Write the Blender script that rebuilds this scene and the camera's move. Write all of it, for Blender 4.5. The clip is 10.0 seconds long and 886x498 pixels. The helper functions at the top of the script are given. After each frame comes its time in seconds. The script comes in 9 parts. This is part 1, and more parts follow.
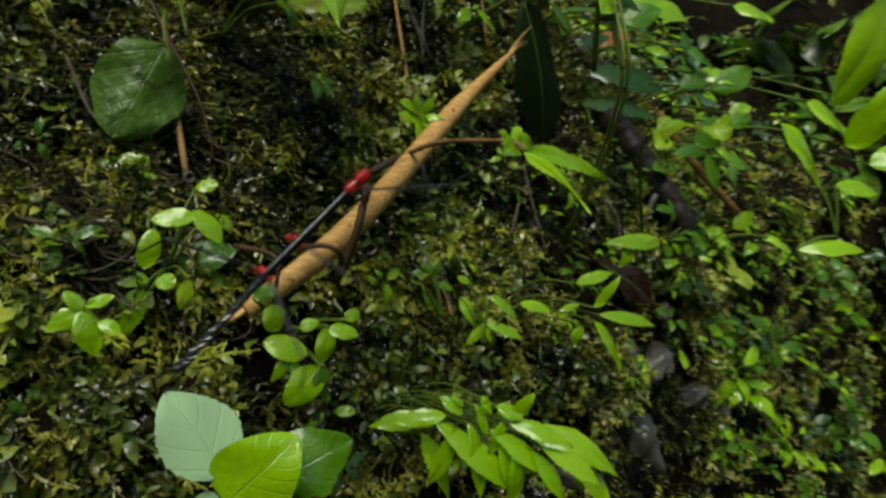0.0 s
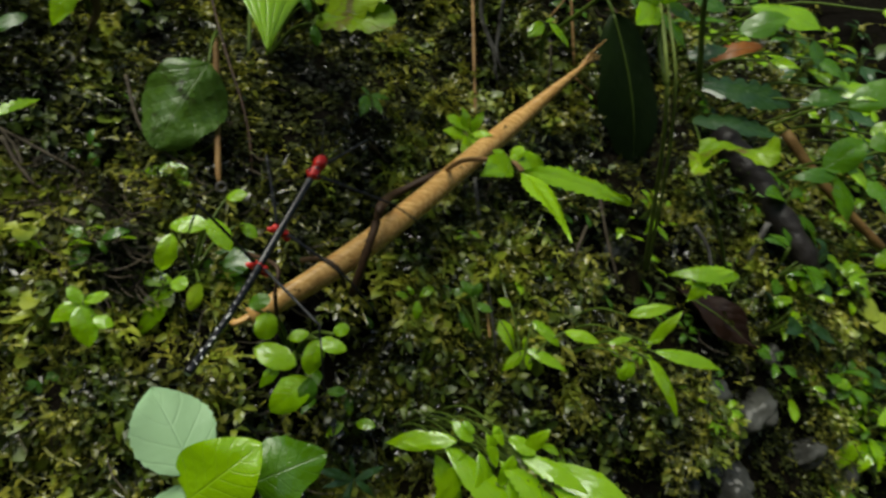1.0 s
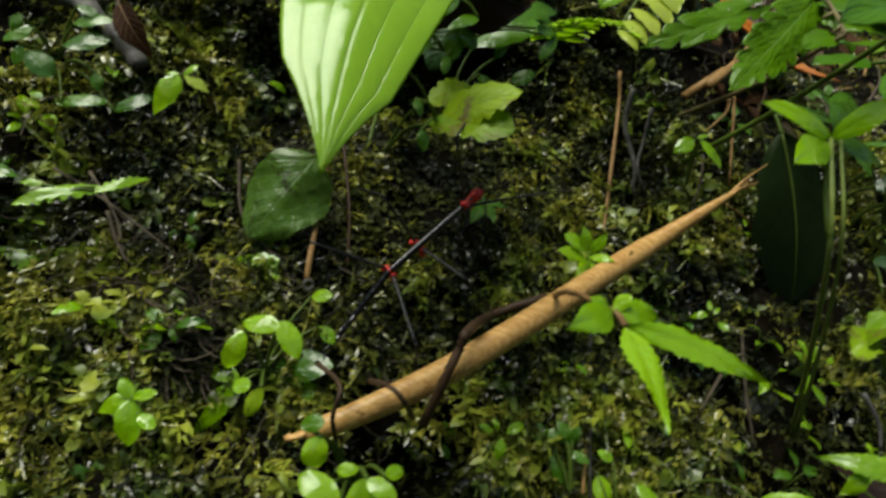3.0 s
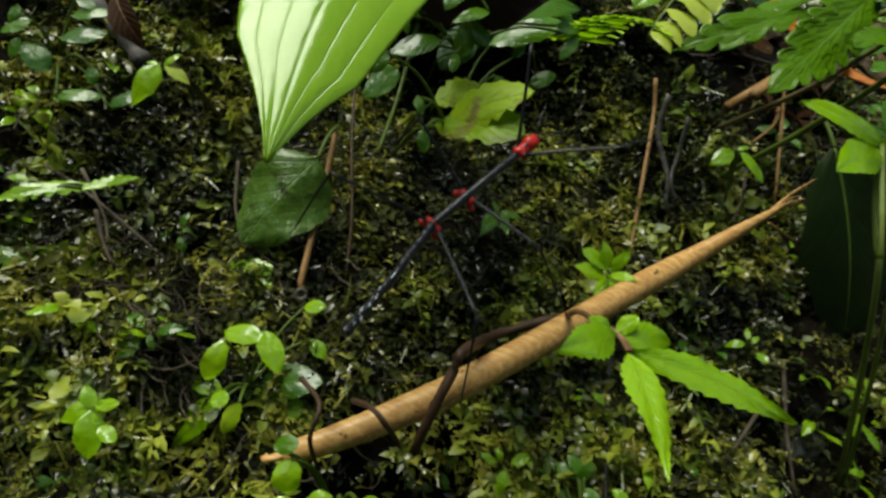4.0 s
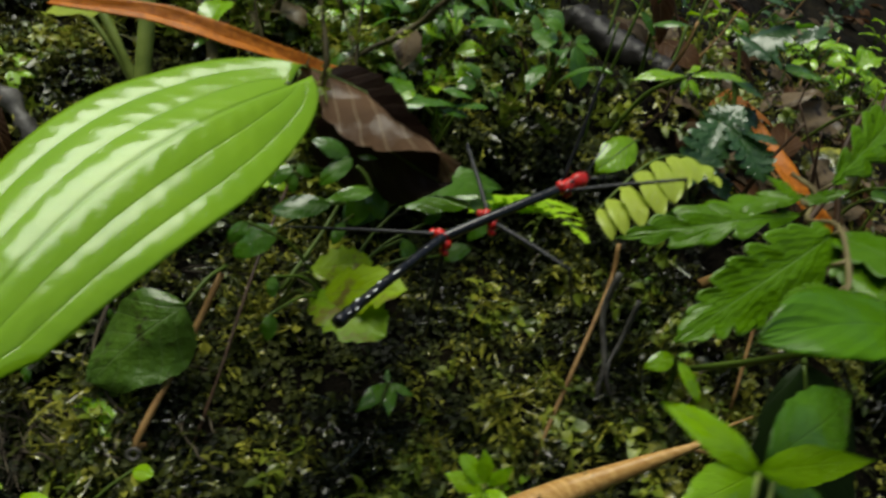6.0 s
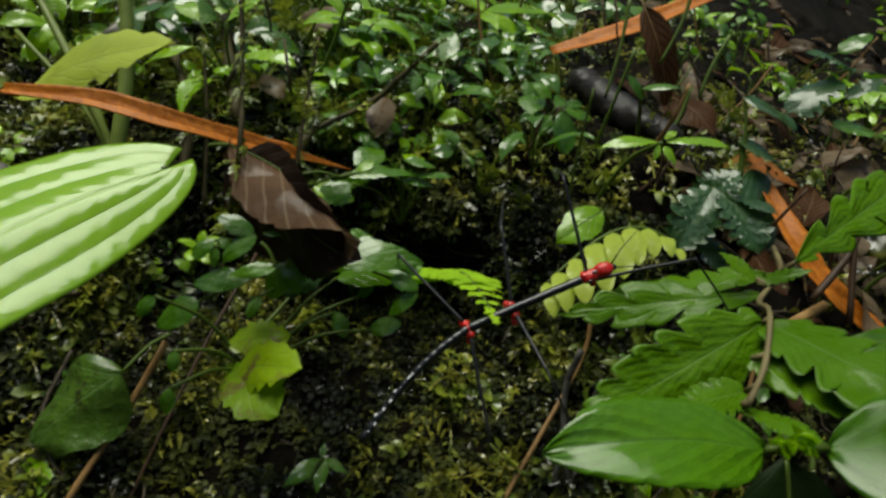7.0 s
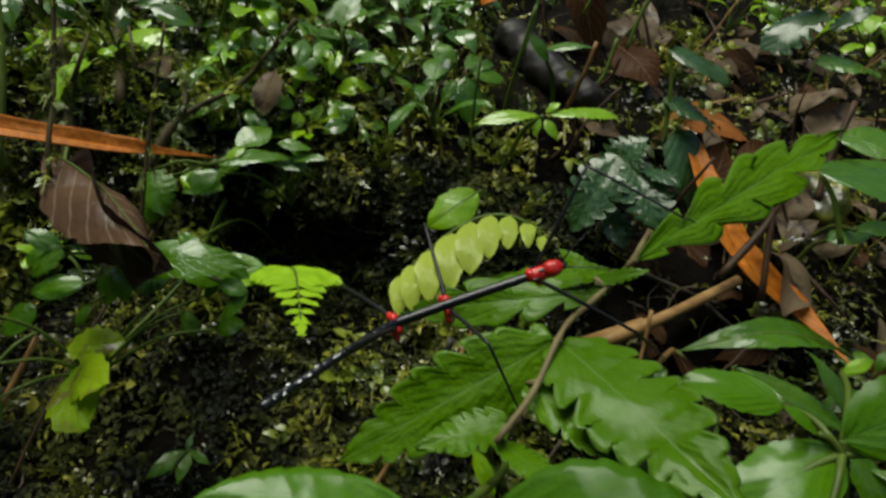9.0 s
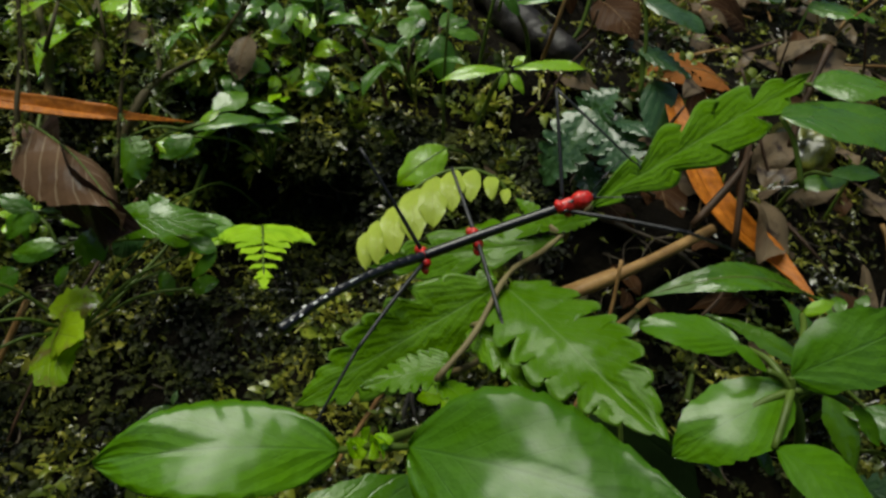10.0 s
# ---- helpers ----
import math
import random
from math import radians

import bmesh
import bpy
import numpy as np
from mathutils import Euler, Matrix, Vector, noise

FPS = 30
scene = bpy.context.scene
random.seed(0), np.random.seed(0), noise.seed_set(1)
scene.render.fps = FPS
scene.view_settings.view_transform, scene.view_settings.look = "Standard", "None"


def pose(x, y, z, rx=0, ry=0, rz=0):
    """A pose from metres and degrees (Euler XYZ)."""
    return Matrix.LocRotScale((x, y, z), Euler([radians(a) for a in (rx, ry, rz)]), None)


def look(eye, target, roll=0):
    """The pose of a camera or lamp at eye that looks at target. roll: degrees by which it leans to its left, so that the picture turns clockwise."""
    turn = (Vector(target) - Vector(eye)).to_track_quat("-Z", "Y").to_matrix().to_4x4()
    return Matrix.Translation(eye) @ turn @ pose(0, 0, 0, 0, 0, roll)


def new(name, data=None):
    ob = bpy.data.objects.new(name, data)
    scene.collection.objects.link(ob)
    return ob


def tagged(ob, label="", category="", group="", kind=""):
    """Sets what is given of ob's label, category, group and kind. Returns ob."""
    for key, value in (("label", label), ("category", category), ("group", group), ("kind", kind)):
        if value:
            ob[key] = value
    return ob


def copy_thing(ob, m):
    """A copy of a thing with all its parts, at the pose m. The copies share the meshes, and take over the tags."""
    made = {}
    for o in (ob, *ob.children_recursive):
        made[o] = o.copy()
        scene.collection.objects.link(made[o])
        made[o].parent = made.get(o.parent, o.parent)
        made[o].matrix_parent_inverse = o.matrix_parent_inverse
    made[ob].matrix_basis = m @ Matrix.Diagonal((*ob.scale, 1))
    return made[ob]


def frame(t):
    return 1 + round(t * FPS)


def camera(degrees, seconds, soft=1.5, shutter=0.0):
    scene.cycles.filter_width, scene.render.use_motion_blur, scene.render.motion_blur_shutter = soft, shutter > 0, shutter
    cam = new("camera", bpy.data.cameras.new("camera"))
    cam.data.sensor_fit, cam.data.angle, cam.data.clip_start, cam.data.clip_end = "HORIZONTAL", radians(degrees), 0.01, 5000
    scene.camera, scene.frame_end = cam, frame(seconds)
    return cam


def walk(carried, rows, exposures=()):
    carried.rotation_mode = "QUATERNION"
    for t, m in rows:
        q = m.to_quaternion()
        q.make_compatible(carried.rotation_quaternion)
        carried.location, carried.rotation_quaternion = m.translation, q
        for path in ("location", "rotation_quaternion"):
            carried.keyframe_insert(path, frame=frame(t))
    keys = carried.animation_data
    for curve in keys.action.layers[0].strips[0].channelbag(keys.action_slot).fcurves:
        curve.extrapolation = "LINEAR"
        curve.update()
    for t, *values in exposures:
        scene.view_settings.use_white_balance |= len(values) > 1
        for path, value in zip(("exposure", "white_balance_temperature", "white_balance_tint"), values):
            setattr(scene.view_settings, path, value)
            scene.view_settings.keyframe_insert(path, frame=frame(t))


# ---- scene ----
cam = camera(65.7, 10.0, soft=2.7, shutter=0.5)
PATH = [  # seconds, eye in metres, turn in degrees
    (0.0, 0.0000, 0.0000, 0.5000, 75.00, -2.00, -0.00),
    (0.5, 0.0341, 0.0112, 0.5023, 75.01, -1.22, 7.86),
    (1.0, 0.0633, 0.0159, 0.5033, 75.56, -1.76, 14.53),
    (1.5, 0.0667, 0.0215, 0.5034, 75.56, -3.43, 19.28),
    (2.0, 0.0663, 0.0346, 0.4997, 76.24, -4.12, 21.76),
    (2.5, 0.0629, 0.0494, 0.5060, 77.89, -4.62, 25.35),
    (3.0, 0.0711, 0.0572, 0.5177, 80.83, -6.79, 28.38),
    (3.2, 0.0788, 0.0620, 0.5217, 81.03, -7.23, 28.98),
    (4.3, 0.0773, 0.0911, 0.5122, 81.96, -8.24, 34.38),
    (4.5, 0.0826, 0.0932, 0.5179, 81.84, -8.68, 35.17),
    (5.0, 0.0820, 0.0988, 0.5432, 82.89, -11.27, 37.21),
    (5.5, 0.0775, 0.1385, 0.5612, 82.66, -13.99, 38.60),
    (6.0, 0.1003, 0.1476, 0.5809, 82.57, -16.82, 39.58),
    (6.2, 0.1152, 0.1558, 0.5917, 81.91, -16.30, 42.67),
    (7.3, 0.1422, 0.2014, 0.6136, 84.64, -17.31, 48.98),
    (7.5, 0.1469, 0.2064, 0.6211, 84.33, -17.55, 49.47),
    (8.0, 0.1526, 0.2270, 0.6299, 80.35, -16.52, 50.66),
    (8.5, 0.1573, 0.2472, 0.6421, 78.32, -14.78, 52.00),
    (9.0, 0.1717, 0.2554, 0.6525, 76.44, -14.46, 53.38),
    (9.5, 0.1860, 0.2644, 0.6506, 74.97, -13.65, 54.50),
    (10.0, 0.1892, 0.2686, 0.6529, 73.63, -12.50, 54.66),
]
walk(cam, [(t, pose(x, y, z, rx, ry, rz)) for t, x, y, z, rx, ry, rz in PATH],
     exposures=((0.0, -0.05, 7500, 0), (1.0, 0.0, 7500, 0), (3.0, 0.17, 7500, 0), (4.5, 0.2, 7500, 0), (5.2, 0.24, 7500, 0), (6.0, -0.06, 7500, 0), (7.5, -0.12, 7500, 0), (10.0, -0.1, 7500, 0)))

# ---- daylight: an overcast sky seen through a gap in the canopy ----
SUN_HEIGHT, SUN_TURN = 66.0, 200.0  # degrees up, and round from north
world = bpy.data.worlds.new("sky")
scene.world = world
world.use_nodes = True
wt = world.node_tree
sky = wt.nodes.new("ShaderNodeTexSky")
sky.sky_type = "NISHITA"
sky.sun_disc = False
sky.sun_elevation = radians(SUN_HEIGHT)
sky.sun_rotation = radians(SUN_TURN)
wt.links.new(sky.outputs["Color"], wt.nodes["Background"].inputs["Color"])
wt.nodes["Background"].inputs["Strength"].default_value = 0.085

sun_data = bpy.data.lights.new("sun", "SUN")
sun_data.energy = 3.6
sun_data.angle = radians(44)
sun_data.color = (0.965, 0.985, 1.0)
sun = new("sun", sun_data)
sun_from = Vector((math.sin(radians(SUN_TURN)) * math.cos(radians(SUN_HEIGHT)), math.cos(radians(SUN_TURN)) * math.cos(radians(SUN_HEIGHT)), math.sin(radians(SUN_HEIGHT))))
sun.matrix_basis = look(sun_from * 3, (0, 0, 0))

# ---- materials ----
def shader(name):
    m = bpy.data.materials.new(name)
    m.use_nodes = True
    nt = m.node_tree
    return m, nt, nt.nodes["Principled BSDF"], nt.nodes["Material Output"]


def node(nt, kind, **values):
    n = nt.nodes.new(kind)
    for key, value in values.items():
        n.inputs[key.replace("_", " ")].default_value = value
    return n


def noise_at(nt, scale, detail=4.0, rough=0.6, coords="Object"):
    tc = nt.nodes.new("ShaderNodeTexCoord")
    n = node(nt, "ShaderNodeTexNoise", Scale=scale, Detail=detail, Roughness=rough)
    nt.links.new(tc.outputs[coords], n.inputs["Vector"])
    return n


def ramp(nt, source, stops):
    r = nt.nodes.new("ShaderNodeValToRGB")
    e = r.color_ramp.elements
    while len(e) < len(stops):
        e.new(0.5)
    for el, (p, c) in zip(e, stops):
        el.position, el.color = p, (*c, 1)
    nt.links.new(source, r.inputs["Fac"])
    return r


def mixed(nt, fac, a, b, blend="MIX"):
    m = nt.nodes.new("ShaderNodeMix")
    m.data_type, m.blend_type = "RGBA", blend
    for slot, v in ((0, fac), (6, a), (7, b)):
        if isinstance(v, (int, float)):
            m.inputs[slot].default_value = v
        elif isinstance(v, tuple):
            m.inputs[slot].default_value = (*v, 1)
        else:
            nt.links.new(v, m.inputs[slot])
    return m.outputs[2]


def maths(nt, op, a, b=0.0):
    m = nt.nodes.new("ShaderNodeMath")
    m.operation = op
    for slot, v in ((0, a), (1, b)):
        if isinstance(v, (int, float)):
            m.inputs[slot].default_value = v
        else:
            nt.links.new(v, m.inputs[slot])
    return m.outputs[0]


def bumped(nt, bsdf, height, strength, distance):
    b = node(nt, "ShaderNodeBump", Strength=strength, Distance=distance)
    nt.links.new(height, b.inputs["Height"])
    nt.links.new(b.outputs["Normal"], bsdf.inputs["Normal"])


def rough_by(nt, bsdf, source, lo, hi):
    r = nt.nodes.new("ShaderNodeMapRange")
    r.inputs["To Min"].default_value, r.inputs["To Max"].default_value = lo, hi
    nt.links.new(source, r.inputs["Value"])
    nt.links.new(r.outputs["Result"], bsdf.inputs["Roughness"])


def soil_material():
    m, nt, b, out = shader("wet_soil")
    big, fine = noise_at(nt, 14, 5), noise_at(nt, 160, 6, 0.7)
    c = ramp(nt, big.outputs["Fac"], [(0.3, (0.004, 0.003, 0.002)), (0.52, (0.009, 0.007, 0.004)), (0.68, (0.020, 0.015, 0.007)), (0.82, (0.045, 0.037, 0.022))])
    c2 = mixed(nt, fine.outputs["Fac"], (0.35, 0.33, 0.3), (1.5, 1.5, 1.5))
    nt.links.new(mixed(nt, 1.0, c.outputs["Color"], c2, "MULTIPLY"), b.inputs["Base Color"])
    rough_by(nt, b, fine.outputs["Fac"], 0.35, 0.9)
    b.inputs["Specular IOR Level"].default_value = 0.06
    bumped(nt, b, fine.outputs["Fac"], 1.0, 0.006)
    return m


def moss_material(name, dark, mid, light, scale=60, rough=0.42, film0=0.52, spec=0.6):
    m, nt, b, out = shader(name)
    geo = nt.nodes.new("ShaderNodeNewGeometry")
    n = noise_at(nt, scale, 3)
    big = noise_at(nt, 26, 3)
    v = maths(nt, "ADD", maths(nt, "MULTIPLY", geo.outputs["Random Per Island"], 0.35), maths(nt, "MULTIPLY", n.outputs["Fac"], 0.65))
    v = maths(nt, "ADD", v, maths(nt, "MULTIPLY", maths(nt, "SUBTRACT", big.outputs["Fac"], 0.5), 2.3))
    c = ramp(nt, v, [(0.22, dark), (0.5, mid), (0.78, light)])
    nt.links.new(c.outputs["Color"], b.inputs["Base Color"])
    b.inputs["Roughness"].default_value = rough
    b.inputs["Specular IOR Level"].default_value = spec
    drops = noise_at(nt, 140, 2)
    film = ramp(nt, drops.outputs["Fac"], [(film0, (0, 0, 0)), (film0 + 0.1, (1, 1, 1))])
    nt.links.new(film.outputs["Color"], b.inputs["Coat Weight"])
    b.inputs["Coat Roughness"].default_value = 0.12
    translucent(nt, b, out, c.outputs["Color"], 0.25)
    return m


def translucent(nt, b, out, colour, share):
    t = nt.nodes.new("ShaderNodeBsdfTranslucent")
    nt.links.new(colour, t.inputs["Color"])
    mx = nt.nodes.new("ShaderNodeMixShader")
    mx.inputs[0].default_value = share
    nt.links.new(b.outputs[0], mx.inputs[1])
    nt.links.new(t.outputs[0], mx.inputs[2])
    nt.links.new(mx.outputs[0], out.inputs["Surface"])


def leaf_material(name, base, dark, vein, rough=0.25, pairs=7.0, slant=0.55, vein_width=0.10, quilt=0.0, blotch=0.0, blotch_colour=(0.1, 0.07, 0.02), clear=0.3, margin=0.0, crinkle=0.25, spec=0.3, wet0=0.52, vein_mix=0.6, patch=75, coat_rough=0.16, wet_soft=0.1, arc=0.0, coat_ior=1.5):
    """A blade with a midrib and slanting side veins; the leaf's own coordinates run 0..1 along and 0..1 across."""
    m, nt, b, out = shader(name)
    uv = nt.nodes.new("ShaderNodeUVMap")
    uv.uv_map = "blade"
    sep = nt.nodes.new("ShaderNodeSeparateXYZ")
    nt.links.new(uv.outputs[0], sep.inputs[0])
    across = maths(nt, "ABSOLUTE", maths(nt, "SUBTRACT", sep.outputs[1], 0.5))
    phase = maths(nt, "FRACT", maths(nt, "MULTIPLY", maths(nt, "SUBTRACT", sep.outputs[0], maths(nt, "MULTIPLY", across, slant)), pairs))
    if arc:  # veins that run from base to tip, side by side with the margin
        phase = maths(nt, "FRACT", maths(nt, "MULTIPLY", across, 2 * arc))
    tri = maths(nt, "ABSOLUTE", maths(nt, "SUBTRACT", phase, 0.5))
    side = maths(nt, "SUBTRACT", 1.0, maths(nt, "MINIMUM", maths(nt, "DIVIDE", maths(nt, "SUBTRACT", 0.5, tri), vein_width), 1.0))
    mid = maths(nt, "SUBTRACT", 1.0, maths(nt, "MINIMUM", maths(nt, "DIVIDE", across, 0.022), 1.0))
    lines = maths(nt, "MAXIMUM", maths(nt, "MULTIPLY", side, 0.55), mid)
    n, fine = noise_at(nt, 60, 5), noise_at(nt, 420, 3)
    info = nt.nodes.new("ShaderNodeObjectInfo")
    v = maths(nt, "ADD", maths(nt, "MULTIPLY", n.outputs["Fac"], 0.75), maths(nt, "MULTIPLY", info.outputs["Random"], 0.45))
    c = ramp(nt, v, [(0.3, dark), (0.75, base)])
    col = mixed(nt, maths(nt, "MULTIPLY", lines, vein_mix), c.outputs["Color"], vein)
    if blotch:
        bn = noise_at(nt, 90, 5, 0.7)
        spots = ramp(nt, bn.outputs["Fac"], [(0.62 - blotch, (0, 0, 0)), (0.72 - blotch, (1, 1, 1))])
        col = mixed(nt, spots.outputs["Color"], col, blotch_colour)
    if margin:
        rim = maths(nt, "MINIMUM", maths(nt, "MAXIMUM", maths(nt, "MULTIPLY", maths(nt, "SUBTRACT", across, 0.455), 30.0), 0.0), 1.0)
        col = mixed(nt, maths(nt, "MULTIPLY", rim, margin), col, vein)
    nt.links.new(col, b.inputs["Base Color"])
    # water lies on the blade in patches
    pn = noise_at(nt, patch, 3, 0.55)
    wet = ramp(nt, pn.outputs["Fac"], [(wet0, (0, 0, 0)), (wet0 + wet_soft, (1, 1, 1))])
    rough_by(nt, b, maths(nt, "SUBTRACT", 1.0, wet.outputs["Color"]), rough, min(0.75, rough * 2.1))
    nt.links.new(maths(nt, "MULTIPLY", wet.outputs["Color"], clear), b.inputs["Coat Weight"])
    b.inputs["Coat Roughness"].default_value = coat_rough
    b.inputs["Coat IOR"].default_value = coat_ior
    b.inputs["Specular IOR Level"].default_value = spec
    mid_scale = noise_at(nt, 190, 3)
    h = maths(nt, "ADD", maths(nt, "MULTIPLY", lines, -0.8), maths(nt, "MULTIPLY", fine.outputs["Fac"], 0.35))
    h = maths(nt, "ADD", h, maths(nt, "MULTIPLY", mid_scale.outputs["Fac"], crinkle * 4))
    if quilt:
        h = maths(nt, "ADD", h, maths(nt, "MULTIPLY", maths(nt, "SINE", maths(nt, "MULTIPLY", tri, 3.14)), -quilt))
    bumped(nt, b, h, 0.4, 0.0009)
    translucent(nt, b, out, col, 0.33)
    return m


def bark_material(name, base, dark, rough=0.6, stretch=8.0, spots=0.0, relief=0.5):
    m, nt, b, out = shader(name)
    tc = nt.nodes.new("ShaderNodeTexCoord")
    mp = nt.nodes.new("ShaderNodeMapping")
    mp.inputs["Scale"].default_value = (1.0, stretch, stretch)
    nt.links.new(tc.outputs["Object"], mp.inputs["Vector"])
    n = node(nt, "ShaderNodeTexNoise", Scale=30.0, Detail=6.0, Roughness=0.65)
    nt.links.new(mp.outputs[0], n.inputs["Vector"])
    big = noise_at(nt, 35, 4)
    c = ramp(nt, n.outputs["Fac"], [(0.3, dark), (0.65, base)])
    col = mixed(nt, maths(nt, "MULTIPLY", big.outputs["Fac"], 0.5), c.outputs["Color"], dark)
    if spots:
        sn = noise_at(nt, 230, 2)
        sp = ramp(nt, sn.outputs["Fac"], [(0.68, (0, 0, 0)), (0.72, (1, 1, 1))])
        col = mixed(nt, maths(nt, "MULTIPLY", sp.outputs["Color"], spots), col, (0.05, 0.025, 0.01))
    nt.links.new(col, b.inputs["Base Color"])
    b.inputs["Specular IOR Level"].default_value = 0.25
    rough_by(nt, b, n.outputs["Fac"], rough * 0.7, min(1.0, rough * 1.3))
    bumped(nt, b, n.outputs["Fac"], relief, 0.001)
    return m


def plain_material(name, colour, rough, coat=0.0, vary=0.3, scale=300):
    m, nt, b, out = shader(name)
    n = noise_at(nt, scale, 4)
    lo = tuple(c * (1 - vary) for c in colour)
    hi = tuple(min(1, c * (1 + vary)) for c in colour)
    c = ramp(nt, n.outputs["Fac"], [(0.3, lo), (0.7, hi)])
    nt.links.new(c.outputs["Color"], b.inputs["Base Color"])
    b.inputs["Roughness"].default_value = rough
    b.inputs["Coat Weight"].default_value = coat
    bumped(nt, b, n.outputs["Fac"], 0.3, 0.0004)
    return m


SOIL = soil_material()
MOSS = moss_material("moss", (0.014, 0.015, 0.004), (0.105, 0.118, 0.022), (0.38, 0.37, 0.055), rough=0.25)
# darker copy of the moss, the shade of the hollows mixed into it
MOSS_SHADED = moss_material("shade_tinted_moss", (0.006, 0.008, 0.003), (0.024, 0.032, 0.008), (0.075, 0.085, 0.018), rough=0.5, film0=0.66, spec=0.15)
HEART = leaf_material("wet_heart_leaf", (0.14, 0.27, 0.035), (0.07, 0.15, 0.02), (0.17, 0.26, 0.09), 0.2, pairs=5, slant=0.8, quilt=0.6, crinkle=1.1, spec=0.4, wet0=0.46, blotch=0.03, blotch_colour=(0.05, 0.05, 0.02), clear=0.9, patch=60, coat_rough=0.2)
MOSS_LIGHT = moss_material("bright_moss", (0.045, 0.075, 0.008), (0.15, 0.21, 0.018), (0.36, 0.41, 0.045))
FIBRE = bark_material("root_fibre", (0.16, 0.13, 0.09), (0.03, 0.02, 0.012), 0.6)
GREEN = leaf_material("green_leaf", (0.10, 0.25, 0.010), (0.045, 0.14, 0.007), (0.16, 0.32, 0.05), 0.17, clear=1.0, spec=0.55, wet0=0.46, crinkle=0.55, coat_rough=0.1, vein_mix=0.35)
BRIGHT = leaf_material("bright_leaf", (0.32, 0.58, 0.012), (0.21, 0.44, 0.008), (0.34, 0.55, 0.05), 0.17, clear=1.0, spec=0.55, wet0=0.40, crinkle=0.55, coat_rough=0.1, vein_mix=0.35)
DARK = leaf_material("dark_leaf", (0.050, 0.13, 0.034), (0.022, 0.072, 0.020), (0.08, 0.16, 0.05), 0.34, quilt=0.8, clear=0.85, spec=0.25, wet0=0.25, wet_soft=0.3, coat_rough=0.16, crinkle=1.1, coat_ior=1.75)
LIME = leaf_material("lime_leaf", (0.40, 0.66, 0.02), (0.28, 0.52, 0.015), (0.45, 0.68, 0.06), 0.35)
PALE = leaf_material("pale_leaf", (0.38, 0.60, 0.33), (0.32, 0.53, 0.27), (0.40, 0.58, 0.36), 0.5, pairs=4, vein_mix=0.12, clear=0.1, crinkle=0.1)
# leaf in deep shade: the shade is put into this near-black green
SHADE_TINT = leaf_material("shade_leaf", (0.016, 0.036, 0.006), (0.008, 0.018, 0.004), (0.016, 0.034, 0.006), 0.5, clear=0.0, spec=0.15, vein_mix=0.1)
BROAD = leaf_material("broad_leaf", (0.36, 0.61, 0.03), (0.28, 0.52, 0.022), (0.30, 0.52, 0.06), 0.16, arc=2.9, vein_width=0.07, clear=0.75, crinkle=0.16, spec=0.45, wet0=0.15, wet_soft=0.3, coat_rough=0.12, vein_mix=0.45, patch=20)
YELLOW = leaf_material("yellow_leaf", (0.46, 0.56, 0.07), (0.34, 0.46, 0.05), (0.5, 0.55, 0.14), 0.3, blotch=0.0, blotch_colour=(0.14, 0.11, 0.03))
RAGGED = leaf_material("ragged_leaf", (0.30, 0.46, 0.012), (0.14, 0.28, 0.010), (0.24, 0.34, 0.06), 0.2, blotch=0.06, blotch_colour=(0.2, 0.17, 0.04), clear=0.6)
BIG = leaf_material("big_leaf", (0.115, 0.265, 0.004), (0.060, 0.165, 0.003), (0.25, 0.38, 0.14), 0.45, pairs=9, slant=0.9, quilt=0.45, clear=0.55, wet_soft=0.2, coat_rough=0.19, margin=0.2, vein_width=0.06, crinkle=1.4, vein_mix=0.35, patch=60, wet0=0.37, spec=0.06, coat_ior=1.5)
RACHIS = bark_material("scaly_stalk", (0.24, 0.20, 0.09), (0.09, 0.065, 0.03), 0.5, 2)
SMOOTH = leaf_material("smooth_leaf", (0.090, 0.240, 0.005), (0.055, 0.165, 0.004), (0.10, 0.22, 0.05), 0.4, pairs=6, slant=0.8, vein_width=0.05, quilt=0.6, clear=1.0, wet0=0.36, wet_soft=0.25, coat_rough=0.2, spec=0.08, vein_mix=0.3, crinkle=1.0, patch=35, coat_ior=1.6)
SHINY = leaf_material("shiny_leaf", (0.12, 0.27, 0.025), (0.06, 0.155, 0.015), (0.13, 0.24, 0.06), 0.13, clear=1.0, spec=0.5, wet0=0.36, coat_rough=0.08, coat_ior=1.75)
LITTER = leaf_material("litter_leaf", (0.20, 0.14, 0.08), (0.08, 0.05, 0.03), (0.25, 0.19, 0.12), 0.5, blotch=0.05, blotch_colour=(0.05, 0.03, 0.02))
DEAD = leaf_material("dead_leaf", (0.080, 0.034, 0.012), (0.026, 0.011, 0.005), (0.34, 0.22, 0.11), 0.5, pairs=8, slant=0.5, quilt=0.6, clear=0.0, vein_width=0.06, spec=0.15)
CURLED = leaf_material("curled_leaf", (0.155, 0.085, 0.045), (0.060, 0.030, 0.016), (0.50, 0.38, 0.24), 0.4, pairs=8, slant=0.5, quilt=0.6, clear=0.3, vein_width=0.09, vein_mix=0.8, spec=0.2)
# near-black brown: soaked ground cover, and the painted shade under the curled leaf
SOAKED_SHADED = leaf_material("soaked_shaded_leaf", (0.030, 0.014, 0.009), (0.012, 0.006, 0.005), (0.06, 0.035, 0.02), 0.3, pairs=7, quilt=0.6, clear=0.4)
ORANGE = bark_material("orange_strip", (0.68, 0.22, 0.02), (0.30, 0.08, 0.008), 0.45, 14)
TAN = bark_material("tan_sheath", (0.76, 0.48, 0.18), (0.42, 0.20, 0.06), 0.27, 16, spots=0.8, relief=0.16)
